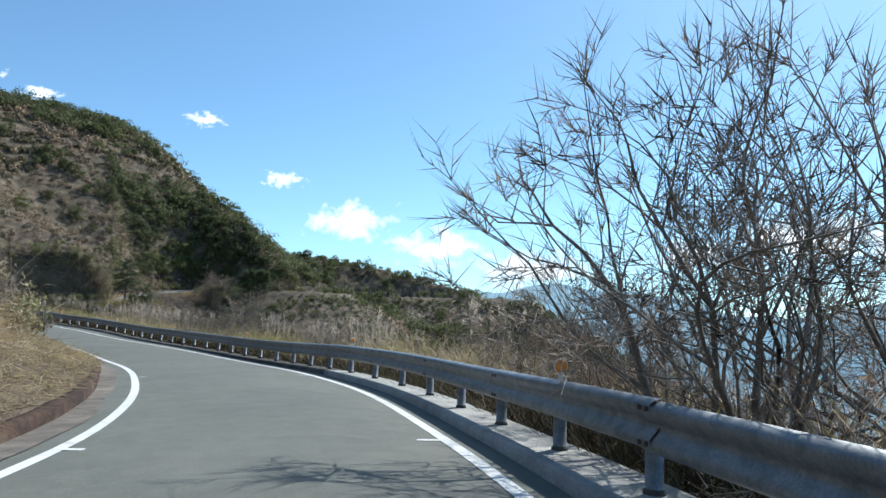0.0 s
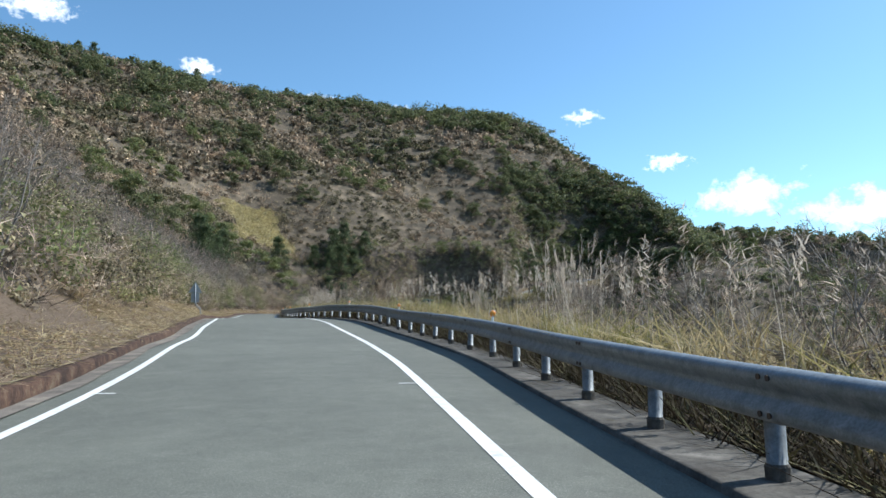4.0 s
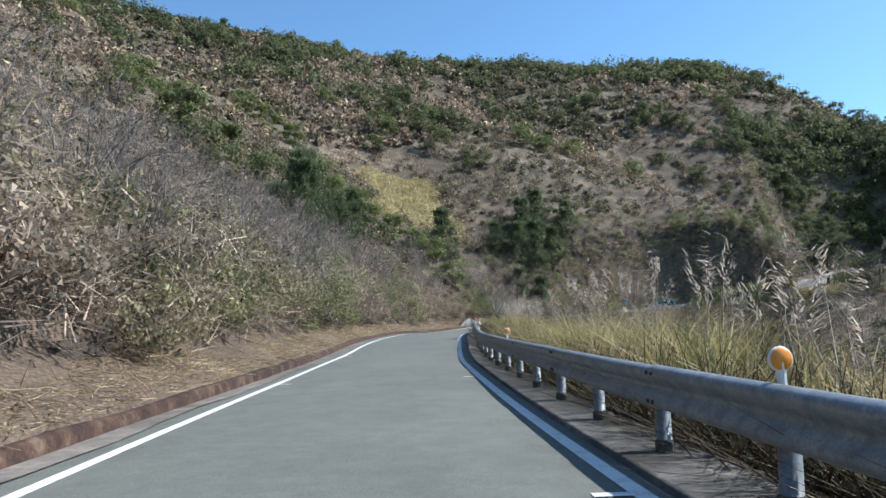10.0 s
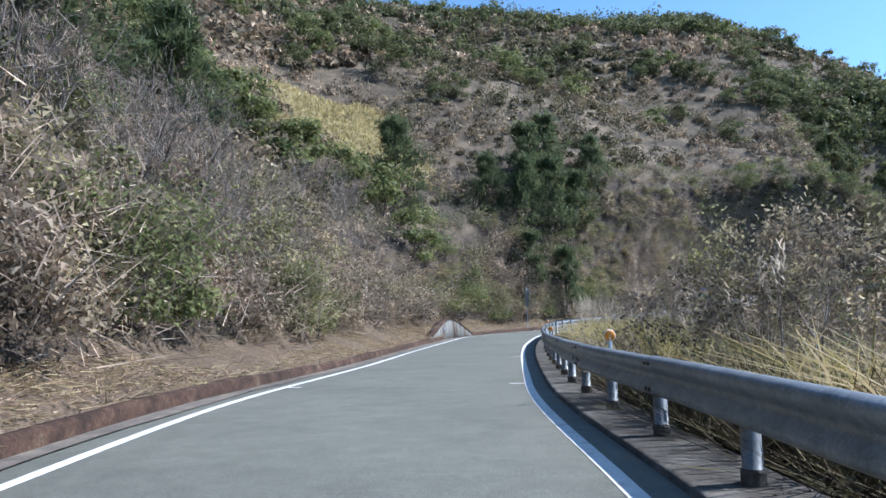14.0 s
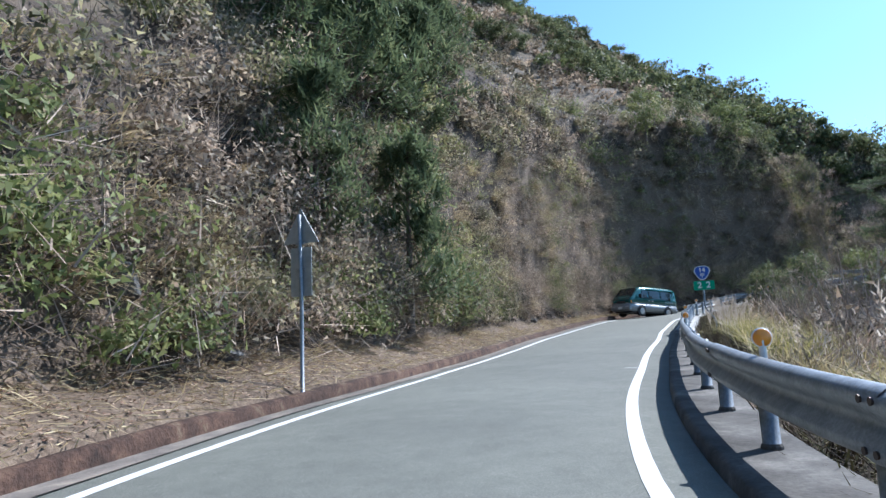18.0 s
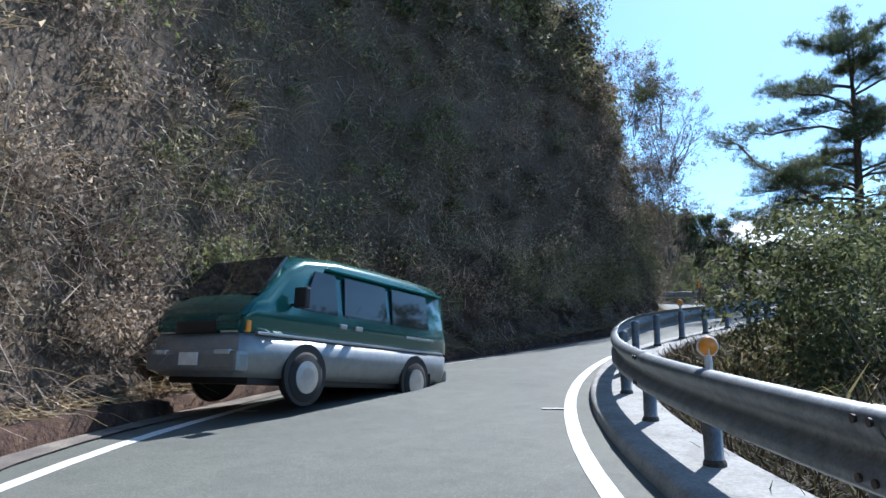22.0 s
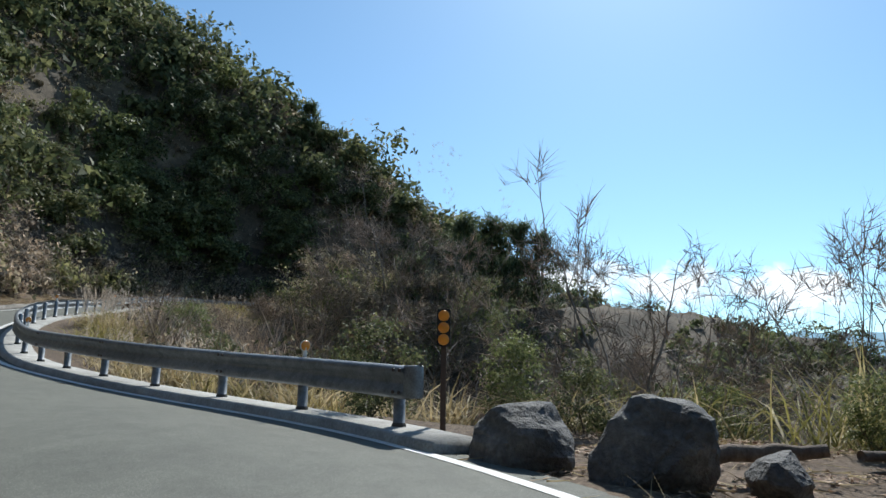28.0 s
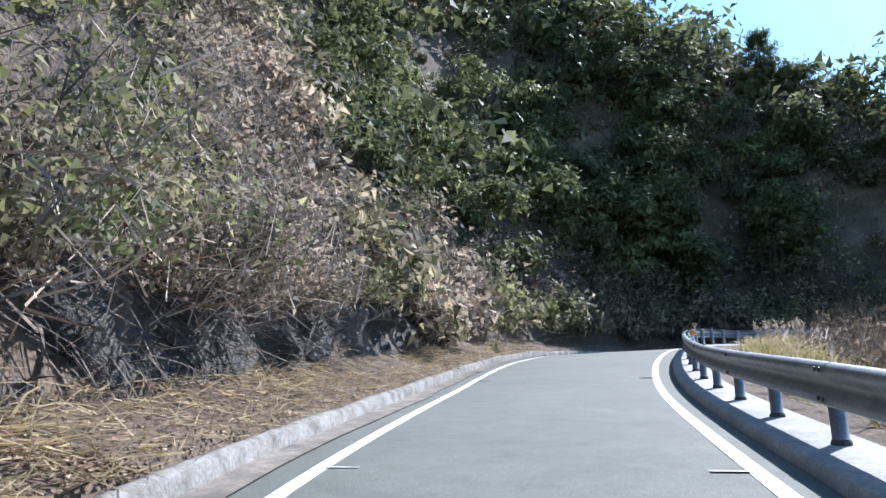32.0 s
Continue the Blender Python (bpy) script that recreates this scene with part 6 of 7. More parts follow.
boulder(1, 94.5, 213.3, 9.3, 0.8, 0.85, 0.48, 20, "large angular dark grey boulder on bare soil")
boulder(2, 94.0, 211.9, 9.27, 0.7, 0.68, 0.55, 75, "tall fractured dark boulder beside the road")
boulder(3, 94.2, 210.9, 9.12, 0.42, 0.36, 0.28, 10, "low broken rock slab beside the boulders")
boulder(4, 95.4, 206.8, 9.05, 0.5, 0.45, 0.4, 40, "small dark stone near the mirror pole")
for k, (t, e, s) in enumerate(((9.9, 2.5, 0.5), (10.6, 2.3, 0.55), (10.9, 2.6, 0.4), (12.0, 2.2, 0.3), (19.0, 2.3, 0.5), (19.15, 1.6, 0.35), (21.6, 1.0, 0.3), (22.3, 0.7, 0.25), (31.5, 1.6, 0.4), (32.6, 1.5, 0.35), (14.9, 2.4, 0.4), (17.0, 2.6, 0.45))):
    i = at_time(t)
    q = bank_place(np.array([i]), np.array([e]))[0]
    boulder(20 + k, q[0], q[1], q[2] + s * 0.3, s, s * 0.8, s * 0.7, 37 * k, "dark rock lying on the roadside bank")


def fallen_poles():
    rng = np.random.default_rng(3)
    for k, (a, b, r, lab) in enumerate((((89.4, 207.0, 8.95), (85.4, 207.2, 8.6), 0.04, "weathered grey pole lying on the verge"),
                                        ((96.1, 210.0, 9.2), (97.2, 208.2, 9.2), 0.06, "pale fallen branch on the soil"),
                                        ((94.8, 211.5, 9.25), (95.1, 210.4, 9.3), 0.09, "short cut log beside the rocks"),
                                        ((91.0, 204.0, 9.8), (87.3, 205.6, 8.6), 0.035, "thin bare pole leaning over brushwood"),
                                        ((93.8, 205.2, 9.1), (97.3, 206.0, 9.05), 0.05, "fallen grey branch near the mirror"))):
        a, b = np.array(a), np.array(b)
        q = np.linspace(0, 1, 6)[:, None]
        pts = a + (b - a) * q + rng.normal(0, 0.03, (6, 3))
        ob = new("fallen_pole", solid("fallen_pole", *rod(pts, np.linspace(r, r * 0.7, 6), 8), BARK, True))
        tagged(ob, lab, "log")


fallen_poles()


# ---- the green van ----
def van():
    ob = thing("van", pose(60.5, 209.7, 5.82, 0, -3.6, 186), "dark green and grey minibus on the road by the cliff", "van")
    green, gn, gl, gb = material("van_green", 0.22, 0.35, 0.5)
    gb.inputs["Base Color"].default_value = (0.008, 0.085, 0.078, 1)
    gb.inputs["Coat Weight"].default_value = 0.6
    grey = plain("van_grey", (0.27, 0.28, 0.28), 0.35, 0.4)
    glass, wn_, wl_, wb = material("van_glass", 0.05, 0.0, 0.6)
    wb.inputs["Base Color"].default_value = (0.012, 0.016, 0.018, 1)
    rubber = plain("tyre_rubber", (0.02, 0.02, 0.02), 0.8)
    chrome = plain("hub_grey", (0.5, 0.5, 0.5), 0.3, 0.7)
    lamp = plain("lamp_glass", (0.6, 0.62, 0.62), 0.15, 0.1, 0.7)
    # stations along the length, nose forward at +x: belt half width, roof height, floor height, roof half width
    xs = [2.32, 2.28, 2.15, 1.95, 1.55, 1.25, 0.6, -0.4, -1.4, -2.0, -2.14, -2.2]
    roof = [0.98, 1.04, 1.2, 1.36, 1.74, 1.88, 1.95, 1.96, 1.95, 1.92, 1.8, 1.25]
    halfw = [0.7, 0.76, 0.81, 0.83, 0.84, 0.845, 0.845, 0.845, 0.845, 0.84, 0.8, 0.76]

    def section(x, zr, hw, lo, hi):
        pts = []
        zs = [lo, (lo + hi) / 2, hi]
        if hi > 1.0:
            top = max(zr, lo + 0.08)
            zs = [lo, min(1.05, top - 0.05), top - 0.16 if top > 1.3 else top - 0.04, top - 0.03, top]
            ws = [hw, hw, hw - 0.13 * max(0, top - 1.25) / 0.7, hw - 0.1 - 0.14 * max(0, top - 1.25) / 0.7, (hw - 0.16) * 0.6]
        else:
            ws = [hw - 0.06, hw, hw]
        right = [(x, w, z) for w, z in zip(ws, zs)]
        left = [(x, -w, z) for w, z in reversed(list(zip(ws, zs)))]
        return right + left
    for nm, lo, hi, mat in (("upper_body", 0.78, 2.0, green), ("lower_body", 0.28, 0.78, grey)):
        rings = [section(x, z, w, lo, hi) for x, z, w in zip(xs, roof, halfw)]
        v, f = loft(rings)
        k = len(rings[0])
        me = bpy.data.meshes.new(nm)
        faces = [tuple(q) for q in f] + [tuple(range(k)), tuple(range(len(v) - 1, len(v) - 1 - k, -1))]
        me.from_pydata([tuple(q) for q in v], [], faces)
        me.materials.append(mat)
        bm = bmesh.new()
        bm.from_mesh(me)
        bmesh.ops.recalc_face_normals(bm, faces=bm.faces)
        bmesh.ops.bevel(bm, geom=[e for e in bm.edges if e.calc_face_angle(0) > 0.5], offset=0.03, segments=2, affect="EDGES")
        bm.to_mesh(me)
        bm.free()
        for q in me.polygons:
            q.use_smooth = True
        mesh_part(nm, me, ob, "dark green upper body" if mat is green else "grey lower body")
    part("trim_strip", box_bm(4.1, 1.70, 0.035, (0.08, 0, 0.79), 0.01), chrome, ob, "bright side strip")
    part("roof_trim", box_bm(2.9, 1.60, 0.03, (-0.55, 0, 1.74), 0.01), plain("teal_strip", (0.02, 0.2, 0.19), 0.3, 0.3), ob)
    # side windows, leaning in with the body
    for sgn in (-1, 1):
        for x0, x1 in ((0.72, 1.42), (-0.42, 0.6), (-1.55, -0.52)):
            zb, zt = 1.14, 1.68
            yb, yt = 0.852, 0.775
            front = 0.26 if x0 > 0.65 else 0.04
            o = [(x0, yb, zb), (x1, yb, zb), (x1 - front, yt, zt), (x0 + 0.02, yt, zt)]
            bm = bmesh.new()
            a = [bm.verts.new((x, sgn * y, z)) for x, y, z in o]
            b = [bm.verts.new((x, sgn * (y - 0.03), z)) for x, y, z in o]
            bm.faces.new(a)
            bm.faces.new(b[::-1])
            for q in range(4):
                bm.faces.new((a[q], b[q], b[(q + 1) % 4], a[(q + 1) % 4]))
            bmesh.ops.recalc_face_normals(bm, faces=bm.faces)
            bmesh.ops.bevel(bm, geom=list(bm.edges), offset=0.012, segments=2, affect="EDGES")
            part("side_window", bm, glass, ob, "dark tinted side window")
        for hx in (0.62, 0.28):
            part("door_handle", box_bm(0.14, 0.03, 0.06, (hx, sgn * 0.86, 1.0), 0.01), chrome, ob)
        part("side_moulding", box_bm(0.8, 0.02, 0.04, (-1.3, sgn * 0.852, 0.98), 0.006), chrome, ob)
        mir = part("door_mirror", box_bm(0.1, 0.2, 0.26, (1.6, sgn * 1.0, 1.26), 0.03), BLACK, ob)
        part("mirror_arm", box_bm(0.04, 0.2, 0.03, (1.58, sgn * 0.9, 1.18)), BLACK, mir)
        part("headlight", box_bm(0.06, 0.3, 0.15, (2.27, sgn * 0.54, 0.86), 0.02), lamp, ob, "rectangular headlight")
        part("turn_lamp", box_bm(0.06, 0.12, 0.14, (2.22, sgn * 0.74, 0.86), 0.02), AMBER, ob, "amber turn lamp")
        part("fog_lamp", box_bm(0.06, 0.25, 0.06, (2.36, sgn * 0.55, 0.56), 0.015), lamp, ob)
        part("mud_flap", box_bm(0.02, 0.22, 0.32, (-1.62, sgn * 0.74, 0.3), 0.005), rubber, ob)
    bm = bmesh.new()
    q = [bm.verts.new(c) for c in ((2.0, -0.72, 1.22), (2.0, 0.72, 1.22), (1.52, 0.66, 1.76), (1.52, -0.66, 1.76))]
    w = [bm.verts.new((v.co.x - 0.03, v.co.y, v.co.z - 0.03)) for v in q]
    bm.faces.new(q)
    bm.faces.new(w[::-1])
    for k in range(4):
        bm.faces.new((q[k], w[k], w[(k + 1) % 4], q[(k + 1) % 4]))
    bmesh.ops.recalc_face_normals(bm, faces=bm.faces)
    bmesh.ops.translate(bm, vec=(0.06, 0, 0.05), verts=bm.verts)
    part("windscreen", bm, glass, ob, "dark windscreen")
    part("front_bumper", box_bm(0.2, 1.6, 0.24, (2.28, 0, 0.46), 0.05), grey, ob)
    part("rear_bumper", box_bm(0.16, 1.55, 0.2, (-2.2, 0, 0.45), 0.04), grey, ob)
    part("grille", box_bm(0.05, 0.72, 0.14, (2.31, 0, 0.86), 0.01), BLACK, ob)
    part("number_plate", box_bm(0.02, 0.32, 0.15, (2.39, 0, 0.48), 0.004), WHITE, ob, "plain pale number plate")
    part("underbody", box_bm(4.2, 1.4, 0.2, (0, 0, 0.3), 0.03), BLACK, ob)
    for sgn in (-1, 1):
        for wx in (1.28, -1.2):
            wheel = mesh_part("wheel", solid("tyre", *rod([(0, -0.1, 0), (0, -0.08, 0), (0, 0.08, 0), (0, 0.1, 0)], [0.27, 0.315, 0.315, 0.27], 26), rubber, True), ob, "", pose(wx, sgn * 0.74, 0.31))
            mesh_part("hubcap", solid("hubcap", *rod([(0, -0.008, 0), (0, 0.012, 0), (0, 0.022, 0)], [0.2, 0.2, 0.12], 20), chrome), wheel, "grey hubcap", pose(0, sgn * 0.1, 0, 0, 0, 0 if sgn > 0 else 180))
            arch = solid("wheel_arch", *rod([(0, -0.02, 0), (0, 0.02, 0)], [0.38, 0.38], 26), BLACK)
            mesh_part("wheel_arch", arch, ob, "", pose(wx, sgn * 0.828, 0.34))
            wheel.location.y = sgn * 0.765


van()


# ---- trees by the road ----
def spreading_pine(seed):
    """The pine at the lookout: trunk, forked limbs, side shoots and flat pads of needles."""
    rng = np.random.default_rng(seed)
    ts = np.linspace(0, 1, 10)
    trunk = np.c_[0.1 * np.sin(ts * 5), -0.3 * ts + 0.06 * np.sin(ts * 7), ts * 12.4 - 0.2]
    out = [tube(trunk, np.interp(ts, [0, 0.06, 0.3, 1], [0.37, 0.26, 0.21, 0.03]), 12)]
    P, W = [], []
    # height, way (degrees from north towards east), length, rise
    more = [(h, rng.uniform(0, 360), 4.6 * (1.04 - h / 13.2) ** 0.6 * rng.uniform(0.55, 0.95), rng.uniform(0.05, 0.4)) for h in np.linspace(4.6, 12.0, 26)]
    for h, az, ln, rise in more + list(((2.9, -14, 5.4, 1.05), (4.3, -10, 5.0, 0.02), (3.7, -24, 3.9, 0.0), (4.6, 12, 4.4, 0.0), (5.2, -30, 4.4, 0.05), (5.8, 178, 3.6, 0.1), (6.8, 60, 3.8, 0.15), (7.9, 140, 3.6, 0.2), (3.5, 176, 4.6, 0.5), (4.0, 100, 3.6, 0.1), (4.9, -62, 3.6, 0.08), (5.5, 128, 4.0, 0.2), (6.1, 28, 4.4, 0.15), (6.5, -105, 3.4, 0.2), (7.1, 205, 4.3, 0.25), (7.6, -5, 4.6, 0.2), (8.2, 90, 3.4, 0.25),
                            (8.7, -48, 3.8, 0.3), (9.3, 165, 3.8, 0.3), (9.7, 18, 3.4, 0.3), (10.2, 255, 2.8, 0.35), (10.7, 100, 2.5, 0.4), (11.2, -20, 2.2, 0.45), (11.6, 185, 1.8, 0.5), (12.0, 60, 1.3, 0.7), (12.1, 280, 1.2, 0.7))):
        a = radians(az)
        base = np.array([np.interp(h, trunk[:, 2], trunk[:, c]) for c in range(2)] + [h])
        q = np.linspace(0, 1, 8)
        fwd, sid = np.array([math.sin(a), math.cos(a), 0]), np.array([math.cos(a), -math.sin(a), 0])
        limb = base + fwd * (q * ln)[:, None] + sid * (np.cumsum(rng.normal(0, 0.05, 8)) * ln * q)[:, None] + np.array([0, 0, 1]) * (ln * (rise * q + 0.05 * np.sin(q * 5) - 0.05 * q * q) + rng.normal(0, 0.03, 8) * ln * q)[:, None]
        limb[0] = base
        thick = 0.013 * ln + 0.018 + (0.06 if rise > 0.9 else 0)
        out.append(tube(limb, np.linspace(thick, 0.02, 8), 7))
        shoots = int(8 + 4.5 * ln)
        for n in range(shoots):
            u = 0.28 + 0.72 * (n + rng.random()) / shoots
            o = np.array([np.interp(u, q, limb[:, c]) for c in range(3)])
            sl = ln * rng.uniform(0.16, 0.34) * (1.2 - 0.6 * u)
            sd = fwd * rng.uniform(0.3, 1.0) + sid * (1 if n % 2 else -1) * rng.uniform(0.4, 1.1) + np.array([0, 0, rng.uniform(-0.05, 0.4)])
            sd /= np.linalg.norm(sd)
            bend = np.array([o, o + sd * sl * 0.5 + [0, 0, 0.03 * sl], o + sd * sl + [0, 0, 0.14 * sl]])
            out.append(tube(bend, np.array([0.02, 0.014, 0.008]), 4))
            for v in np.linspace(0.1, 1.0, int(5 + 5 * sl)):
                c = bend[1] * (1 - v) + bend[2] * v + rng.normal(0, 1, 3) * [0.2, 0.2, 0.13]
                P.append(c)
                W.append(sd * 0.7 + [0, 0, 0.75])
    P, W = np.array(P), np.array(W)
    rep = np.repeat(np.arange(len(P)), 24)
    w = W[rep] * 0.75 + unit(len(rep), rng)
    nv, nf = blades(P[rep] + rng.normal(0, 1, (len(rep), 3)) * [0.07, 0.07, 0.035], w, rng.uniform(0.13, 0.24, len(rep)), rng.uniform(0.012, 0.02, len(rep)), rng, 0.1, 1)
    v, f = join_arrays(out)
    return np_mesh("trunk", v, f, BARK), np_mesh("needles", nv, nf, NEEDLE)


def sparse_tree_meshes(seed, h, stems, mat, leaf=0.1, per=4):
    """A thin tree that still bears some leaves at its twig ends."""
    rng = np.random.default_rng(seed)
    trunk, twigs = bare_tree_meshes(seed, h, stems=stems, depth=4)
    co = np.empty(len(twigs.vertices) * 3)
    twigs.vertices.foreach_get("co", co)
    ends = co.reshape(-1, 3)[2::3]
    ends = ends[rng.random(len(ends)) < 0.5]
    idx = np.repeat(np.arange(len(ends)), per)
    lv, lf = leaves(ends[idx] + rng.normal(0, 0.09, (len(idx), 3)), rng.uniform(0.6, 1.3, len(idx)) * leaf, rng, 0.5)
    return trunk, twigs, np_mesh("foliage", lv, lf, mat)


def roadside_trees():
    rng = np.random.default_rng(77)
    bare = Grove([make_tree("bare_tree", bare_tree_meshes(200 + k, 5.0, stems=st, depth=dp), lab) for k, (st, dp, lab) in enumerate((
        (3, 4, "bare winter tree with many grey stems"), (2, 5, "leafless tree with thin upright twigs"), (5, 4, "bare many-stemmed thicket tree"), (1, 5, "slender leafless tree beside the guardrail")))])
    # time of passing, distance beyond the posts, pattern, scale
    for t, e, k, s in ((0.75, 1.5, 0, 1.3), (0.68, 2.0, 2, 1.15), (0.85, 2.4, 0, 0.95), (0.95, 1.4, 2, 0.6), (0.55, 3.4, 2, 1.2), (0.98, 3.6, 2, 1.1), (2.95, 2.2, 2, 0.6), (3.0, 3.4, 2, 0.75), (4.3, 1.8, 2, 0.55), (4.15, 2.8, 0, 0.6), (3.88, 2.3, 2, 0.85), (4.2, 2.8, 0, 0.9), (4.35, 3.2, 2, 0.8), (4.6, 2.6, 2, 0.6), (5.0, 3.6, 2, 0.75), (5.3, 3.2, 0, 0.7), (5.6, 4.5, 0, 0.8), (6.4, 5.5, 2, 0.9), (9.2, 2.6, 2, 0.75), (9.6, 4.0, 0, 0.9), (10.8, 3.4, 2, 0.7),
                       (13.32, 1.5, 3, 1.1), (14.35, 2.6, 2, 0.6), (16.9, 2.6, 1, 0.7), (15.6, 3.4, 0, 0.8), (15.9, 4.2, 1, 0.9), (14.6, 5.2, 0, 1.0), (16.2, 4.0, 2, 0.9), (20.2, 4.0, 2, 0.9), (20.9, 5.0, 0, 0.9), (21.5, 3.8, 2, 0.8), (22.2, 5.5, 2, 1.0)):
        i = at_time(t)
        q = valley_place(np.array([i]), np.array([e]))[0]
        bare.put(k, q[0], q[1], q[2] - 0.1, s, rng.uniform(0, 360), "bare roadside trees")
    # tall bare trees on the slope outside the first bend
    for x, y, k, s in ((15.4, 9.0, 0, 1.2), (16.8, 8.4, 1, 1.15)):
        bare.put(k, x, y, stand(x, y, 0.2), s, rng.uniform(0, 360), "bare roadside trees")
    # at the lookout beyond the mirror
    for x, y, k, s in ((103, 209.5, 1, 1.5), (104.5, 207, 0, 1.5), (102, 205.5, 1, 1.4), (106, 204, 0, 1.6), (101, 203, 3, 1.4), (108, 212, 2, 1.7), (105, 214, 1, 1.5), (112, 218, 2, 1.6), (118, 222, 0, 1.6), (99.5, 201.5, 0, 1.3), (95.5, 203.3, 3, 1.1), (104, 217.5, 0, 1.5), (107, 215.5, 1, 1.6), (101.5, 212.5, 1, 1.5), (104.5, 211.5, 3, 1.6), (106.5, 209, 0, 1.6), (98.6, 205.8, 1, 0.9)):
        bare.put(k, x, y, stand(x, y, 0.4), s, rng.uniform(0, 360), "bare trees at the lookout")
    # over the end of the cliff
    for x, y, z, k, s in ((83.6, 212.2, 14.5, 2, 0.8), (84.4, 212.4, 12.5, 2, 0.75), (82.6, 212.0, 16.5, 0, 0.75), (84.2, 212.3, 10.5, 2, 0.65)):
        bare.put(k, x, y, z, s, rng.uniform(0, 360), "bare trees over the cliff")
    # the big pine and its neighbours
    big = make_tree("pine_tree", spreading_pine(301), "tall dark pine with forked trunk and long spreading limbs")
    big.matrix_basis = pose(87.9, 205.3, 8.55)
    second = make_tree("pine_tree", pine_meshes(302, 8.0, 0.42, 9, 0.22, 34, 22, 0.2, 0.024, 0.05, 0.03, 0.018, True), "smaller dark pine on the slope behind")
    second.matrix_basis = pose(92.3, 200.1, 6.8, 0, 0, 40)
    # evergreens behind the guardrail and on the cliff
    near = Grove([make_tree("evergreen_tree", evergreen_meshes(140 + k, 5.0, (GREEN, OLIVE, GREEN)[k], 0.15, 4200, 26, 0.12, 0.82, 0.3), lab) for k, lab in
                  enumerate(("dark green broadleaf tree with small glossy leaves", "olive green bushy tree with small leaves", "dense evergreen shrub below the road edge"))])
    for t, e, s, k in ((23.9, 2.6, 0.65, 2), (24.5, 2.2, 0.75, 0), (24.9, 3.6, 0.9, 2), (25.4, 2.6, 0.8, 0), (25.9, 4.4, 0.9, 1), (23.3, 4.5, 0.7, 1), (22.7, 4.2, 0.55, 0), (26.4, 5.0, 0.7, 2), (31.0, 4.8, 0.5, 2), (30.5, 5.5, 0.55, 1), (31.8, 5.5, 0.6, 0), (9.3, 2.4, 0.32, 1), (10.3, 2.2, 0.3, 1)):
        i = at_time(t)
        q = valley_place(np.array([i]), np.array([e]))[0]
        near.put(k, q[0], q[1], q[2] - 0.3, s, rng.uniform(0, 360), "evergreens below the road")
    for x, y, z, s, k in ((80, 215, 19, 0.9, 0), (76, 214.5, 20, 1.0, 1), (71, 214.5, 20, 0.9, 2), (84, 216.5, 16.5, 0.8, 0), (66, 214, 20, 0.9, 1), (87.2, 216.4, 11.5, 0.6, 2), (88.6, 217.4, 9.6, 0.5, 0), (85.8, 215.4, 14, 0.6, 0)):
        near.put(k, x, y, z, s, rng.uniform(0, 360), "evergreens on the cliff")
    for x, y, s, k in ((98.5, 214.5, 0.38, 1), (97.6, 213.2, 0.3, 0), (90.8, 205.6, 0.42, 1), (92.2, 204.2, 0.36, 0), (97.5, 209.5, 0.26, 1), (99.5, 208.2, 0.32, 1), (100.5, 211.5, 0.4, 1), (96.4, 216, 0.36, 2)):
        near.put(k, x, y, stand(x, y, 0.1), s, rng.uniform(0, 360), "evergreens at the lookout")
    sparse = Grove([make_tree("sapling", sparse_tree_meshes(520 + k, 5.0, st, mt, lf), lab) for k, (st, mt, lf, lab) in enumerate((
        (3, OLIVE, 0.13, "thin tree with sparse light green leaves"), (4, BANKLEAF, 0.1, "half-bare tree with brown and grey-green leaves")))])
    for x, y, s, k in ((90.9, 205.7, 0.62, 0), (90.4, 204.8, 0.7, 0), (89.3, 203.4, 0.7, 0)):
        sparse.put(k, x, y, stand(x, y, 0.3), s, rng.uniform(0, 360), "saplings by the pine")
    for x, y, z, s, k in ((82.4, 213.0, 14.0, 0.75, 1), (83.4, 213.0, 12.0, 0.75, 1), (84.4, 213.4, 10.6, 0.65, 1), (81.0, 213.0, 16.5, 0.75, 1), (82.6, 213.2, 16.4, 0.6, 0), (84.6, 213.8, 12.6, 0.7, 1)):
        sparse.put(k, x, y, z, s, rng.uniform(0, 360), "saplings over the cliff")
    for t, e, s, k in ((14.8, 1.9, 0.68, 1), (15.0, 2.6, 0.6, 1), (12.4, 3.4, 0.7, 1)):
        q = valley_place(np.array([at_time(t)]), np.array([e]))[0]
        sparse.put(k, q[0], q[1], q[2] - 0.1, s, rng.uniform(0, 360), "saplings beside the guardrail")
    # shrubs on the bank past the bend
    for t, e, s, k in ((31.75, 2.6, 0.6, 0), (31.95, 3.1, 0.75, 0), (32.15, 3.6, 0.75, 2), (32.4, 4.2, 0.8, 0), (31.85, 4.6, 0.75, 2)):
        q = bank_place(np.array([at_time(t)]), np.array([e]))[0]
        near.put(k, q[0], q[1], q[2] - 0.9, s, rng.uniform(0, 360), "evergreens on the bank")
    # dark trees behind the pine
    for x, y, s, k in ((91.0, 200.6, 0.7, 0), (87.6, 199.6, 0.75, 2), (93.4, 200.2, 0.55, 2)):
        near.put(k, x, y, stand(x, y, 0.3), s, rng.uniform(0, 360), "evergreens below the lookout")
    # half-bare trees below the outer bend
    for x, y, s, k in ((131.6, 239.6, 1.7, 1), (132.9, 236.5, 1.95, 1), (134.0, 238.2, 2.0, 0), (135.3, 234.5, 1.9, 1), (136.4, 232.3, 1.8, 1), (137.0, 230.4, 1.7, 0), (137.5, 241.0, 1.9, 1), (133.2, 233.4, 1.5, 1), (134.6, 231.2, 1.45, 1)):
        sparse.put(k, x, y, stand(x, y, 0.3), s, rng.uniform(0, 360), "half-bare trees below the bend")
